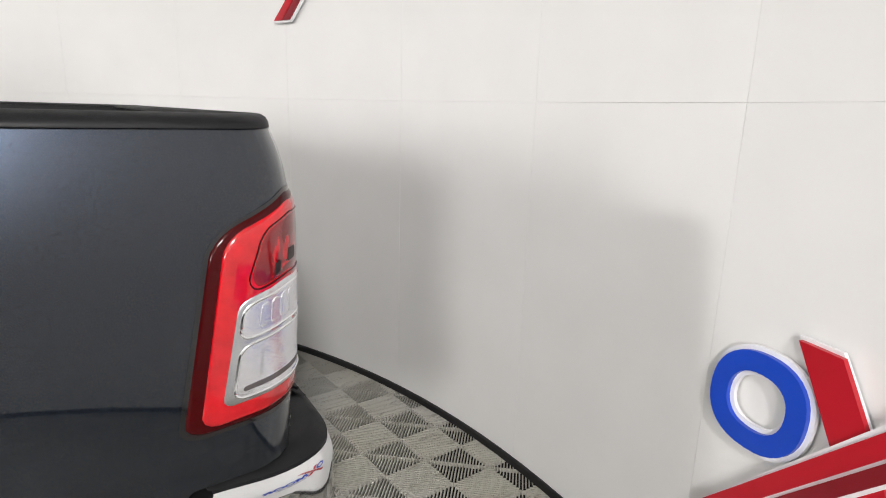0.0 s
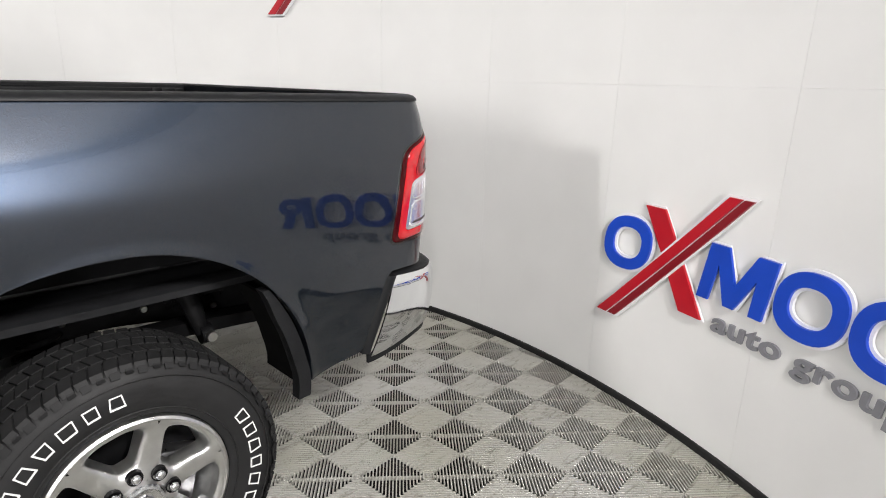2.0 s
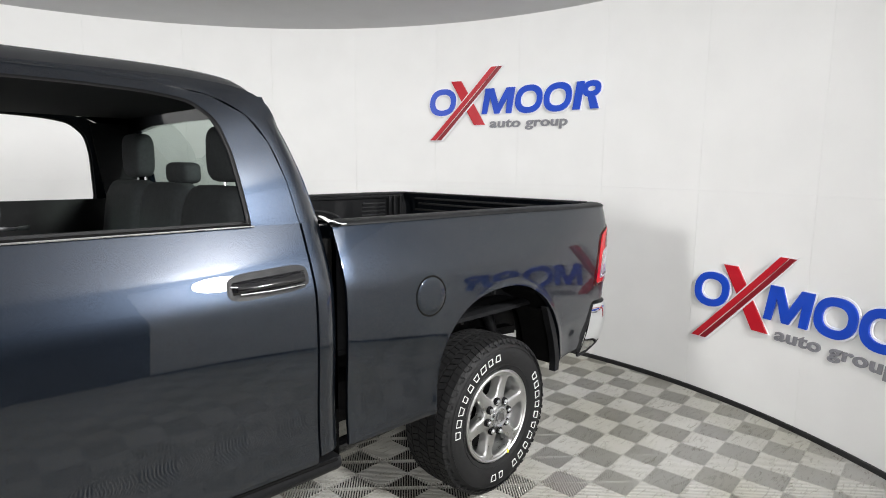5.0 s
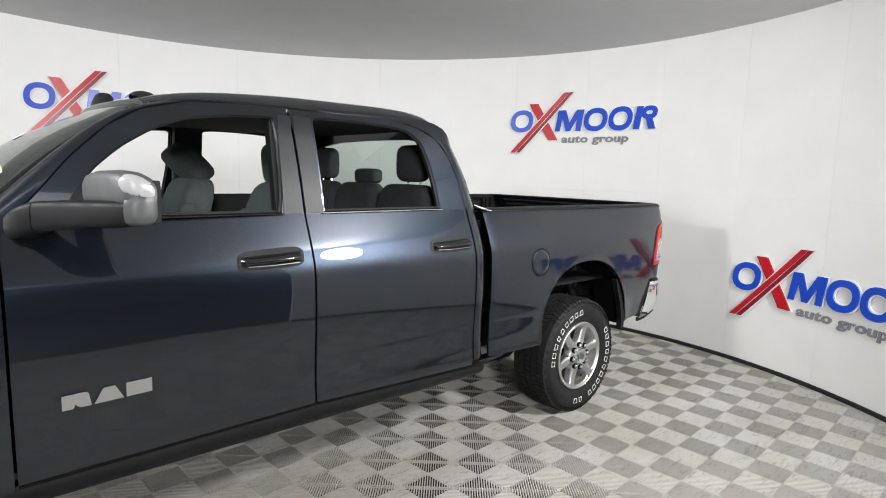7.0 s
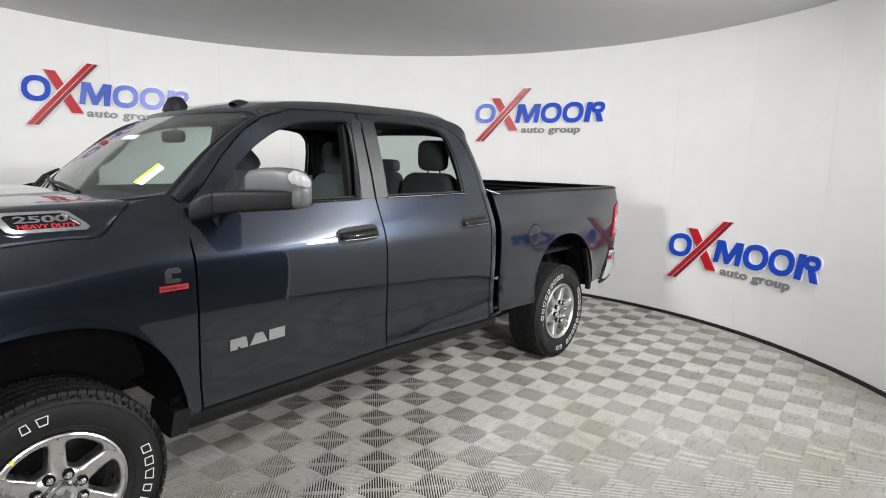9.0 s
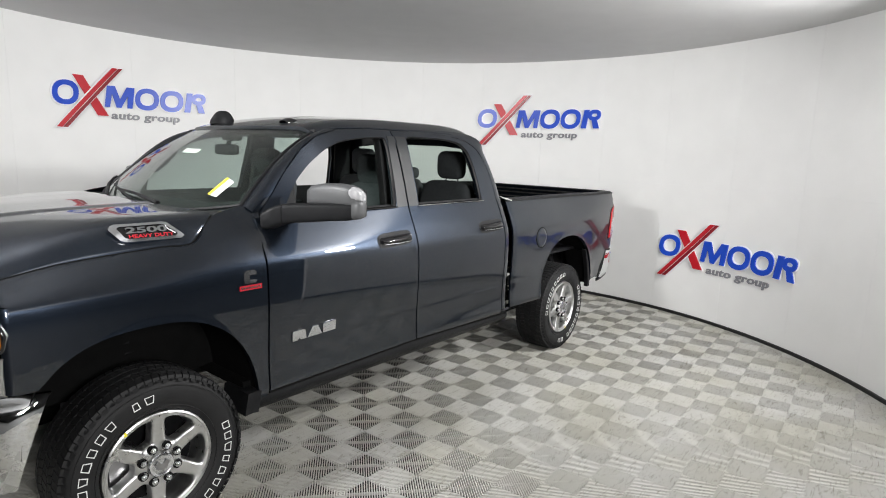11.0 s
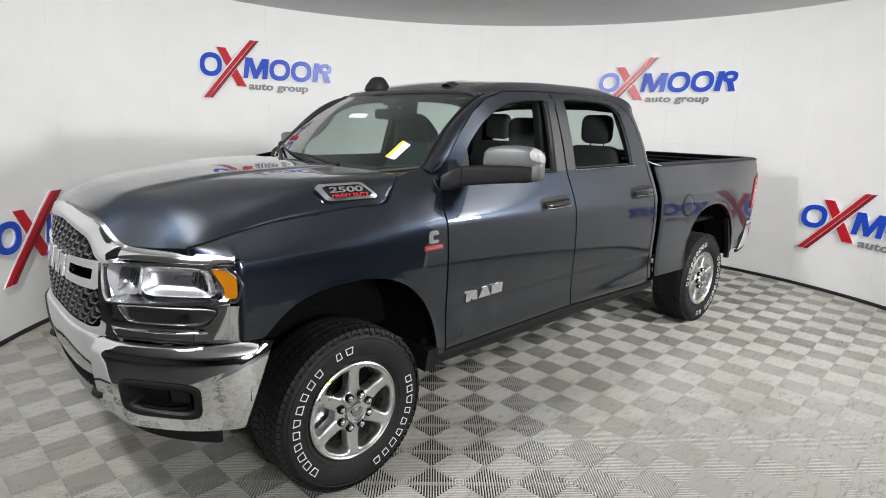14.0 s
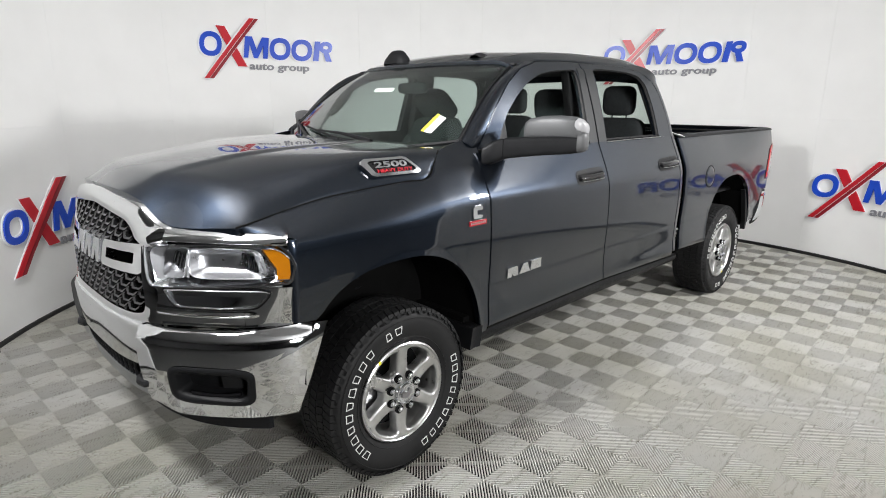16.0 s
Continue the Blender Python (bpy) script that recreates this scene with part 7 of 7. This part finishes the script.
# ---------- ribbed tile floor, laid last ----------
bm = B()
vs = [bm.verts.new(at_wall(a * 3, RAD + 0.09, -0.026)) for a in range(120)]
vt = [bm.verts.new(at_wall(a * 3, RAD + 0.09, -0.12)) for a in range(120)]
bm.faces.new(vs), bm.faces.new(vt)
for k in range(120):
    bm.faces.new((vs[k], vs[(k + 1) % 120], vt[(k + 1) % 120], vt[k]))
floor = tagged(new("floor", finish("floor", bm, UNDER)), "grey ribbed plastic tile floor in a checker pattern", "floor", kind="structure")


def tile_material():
    m, nt, b = nodes_of("grey_ribbed_tile")
    tc = nt.nodes.new("ShaderNodeTexCoord")
    geo = nt.nodes.new("ShaderNodeNewGeometry")
    n1 = nt.nodes.new("ShaderNodeTexNoise")
    n1.inputs["Scale"].default_value, n1.inputs["Detail"].default_value = 16, 8
    n1.inputs["Roughness"].default_value = 0.7
    n2 = nt.nodes.new("ShaderNodeTexNoise")
    n2.inputs["Scale"].default_value, n2.inputs["Detail"].default_value = 1.3, 4
    for n in (n1, n2):
        nt.links.new(geo.outputs["Position"], n.inputs["Vector"])
    n3 = nt.nodes.new("ShaderNodeTexNoise")
    n3.inputs["Scale"].default_value, n3.inputs["Detail"].default_value, n3.inputs["Distortion"].default_value = 24, 5, 1.6
    sq = nt.nodes.new("ShaderNodeMapping")
    sq.inputs["Rotation"].default_value, sq.inputs["Scale"].default_value = (0, 0, radians(48)), (0.35, 1.6, 1)
    nt.links.new(geo.outputs["Position"], sq.inputs["Vector"])
    nt.links.new(sq.outputs[0], n3.inputs["Vector"])

    def blend(fac, lo, hi, first, second):
        mr = nt.nodes.new("ShaderNodeMapRange")
        mr.inputs["From Min"].default_value, mr.inputs["From Max"].default_value = lo, hi
        nt.links.new(fac, mr.inputs["Value"])
        mx = nt.nodes.new("ShaderNodeMix")
        mx.data_type = "RGBA"
        nt.links.new(mr.outputs["Result"], mx.inputs["Factor"])
        for key, val in (("A", first), ("B", second)):
            if isinstance(val, tuple):
                mx.inputs[key].default_value = val
            else:
                nt.links.new(val, mx.inputs[key])
        return mx.outputs["Result"]
    # grey plastic, yellowed in patches, with scuffs of grime across it
    col = blend(n2.outputs["Fac"], 0.38, 0.62, (0.43, 0.42, 0.37, 1), (0.48, 0.475, 0.45, 1))
    col = blend(n3.outputs["Fac"], 0.54, 0.74, col, (0.25, 0.237, 0.20, 1))
    col = blend(n1.outputs["Fac"], 0.60, 0.78, col, (0.17, 0.158, 0.13, 1))
    nt.links.new(col, b.inputs["Base Color"])
    b.inputs["Roughness"].default_value = 0.55
    bp = nt.nodes.new("ShaderNodeBump")
    bp.inputs["Strength"].default_value, bp.inputs["Distance"].default_value = 0.15, 0.002
    nt.links.new(n1.outputs["Fac"], bp.inputs["Height"])
    nt.links.new(bp.outputs["Normal"], b.inputs["Normal"])
    return m


TILE = tile_material()
TS, TA, TX, TY = 0.4, 3.0, 0.805, -0.280
DEPTH, NRIB = 0.018, 21


def tile_geometry():
    """Vertices and faces of one tile: four squares with slanting ribs in turn, a tie across each, and a rim."""
    verts, faces = [], []

    def bar(a, b, hw, z=0.0):
        (ax_, ay_), (bx_, by_) = a, b
        dx, dy = bx_ - ax_, by_ - ay_
        l = math.hypot(dx, dy)
        if l < 0.006:
            return
        nx, ny = -dy / l * hw, dx / l * hw
        k = len(verts)
        for px, py in ((ax_ + nx, ay_ + ny), (bx_ + nx, by_ + ny), (bx_ - nx, by_ - ny), (ax_ - nx, ay_ - ny)):
            verts.append((px, py, z))
        for px, py in ((ax_ + nx, ay_ + ny), (bx_ + nx, by_ + ny), (bx_ - nx, by_ - ny), (ax_ - nx, ay_ - ny)):
            verts.append((px, py, z - DEPTH))
        faces.append((k + 3, k + 2, k + 1, k))
        faces.append((k, k + 1, k + 5, k + 4))
        faces.append((k + 2, k + 3, k + 7, k + 6))

    h = TS / 2
    for i in (0, 1):
        for j in (0, 1):
            x0, y0 = -h + i * h, -h + j * h
            up = (i + j) % 2
            for k in range(NRIB):
                c = (k + 0.5) / NRIB * 2 * h
                a = (x0 + min(c, h), y0 + max(0, c - h))
                b = (x0 + max(0, c - h), y0 + min(c, h))
                if up:
                    a, b = (2 * x0 + h - a[0], a[1]), (2 * x0 + h - b[0], b[1])
                bar(a, b, 0.0025)
            d0, d1 = ((x0, y0), (x0 + h, y0 + h)) if not up else ((x0 + h, y0), (x0, y0 + h))
            bar(d0, d1, 0.0009, -0.0022)
    return verts, faces


TV, TF = tile_geometry()
rot = Matrix.Rotation(radians(TA), 4, "Z")
mesh_tile = bpy.data.meshes.new("tile")
mesh_tile.from_pydata(TV, [], TF)
mesh_tile.materials.append(TILE)
spots = []
for i in range(-14, 15):
    for j in range(-14, 15):
        p = Vector((TX, TY, 0)) + rot @ Vector((i * TS, j * TS, 0))
        if (p.x - CX) ** 2 + (p.y - CY) ** 2 < (RAD + 0.22) ** 2:
            spots.append(p)
# those in the open part of the booth beside the truck are pieces of their own
spots.sort(key=lambda p: (math.hypot(p.x - CX, p.y - CY) > RAD - 0.25, p.y > 0.3, math.hypot(p.x - 1.5, p.y + 1.0)))
for p in spots[:280]:
    ob = new("tile", mesh_tile)
    ob.matrix_basis = Matrix.Translation(p) @ rot
    ob.parent = floor
av, af = [], []
base_v = np.array(TV)
R2 = np.array(rot.to_3x3())
for p in spots[280:]:
    k = len(av)
    w = base_v @ R2.T + np.array(p)
    # ribs are cut off under the wall
    lim = RAD + 0.06
    out = np.hypot(w[:, 0] - CX, w[:, 1] - CY) > lim
    drop = set()
    for q in range(0, len(w), 8):
        for near, away in ((q, q + 1), (q + 3, q + 2), (q + 1, q), (q + 2, q + 3)):
            if out[away] and not out[near]:
                p0, p1 = w[near], w[away]
                f = next(f for f in np.linspace(0.95, 0.0, 20) if np.hypot(*(p0 + (p1 - p0) * f)[:2] - (CX, CY)) <= lim or f == 0.0)
                for d in (0, 4):
                    w[away + d] = w[near + d] + (w[away + d] - w[near + d]) * f
        if out[q:q + 4].all():
            drop.update(range(q, q + 8))
    av.extend(w.tolist())
    af.extend([tuple(q + k for q in f) for f in TF if f[0] not in drop])
rest = bpy.data.meshes.new("far_tiles")
rest.from_pydata(av, [], af)
rest.materials.append(TILE)
ob = new("far_tiles", rest)
ob.parent = floor
tagged(ob, "grey ribbed floor tiles beyond the truck", kind="stuff")
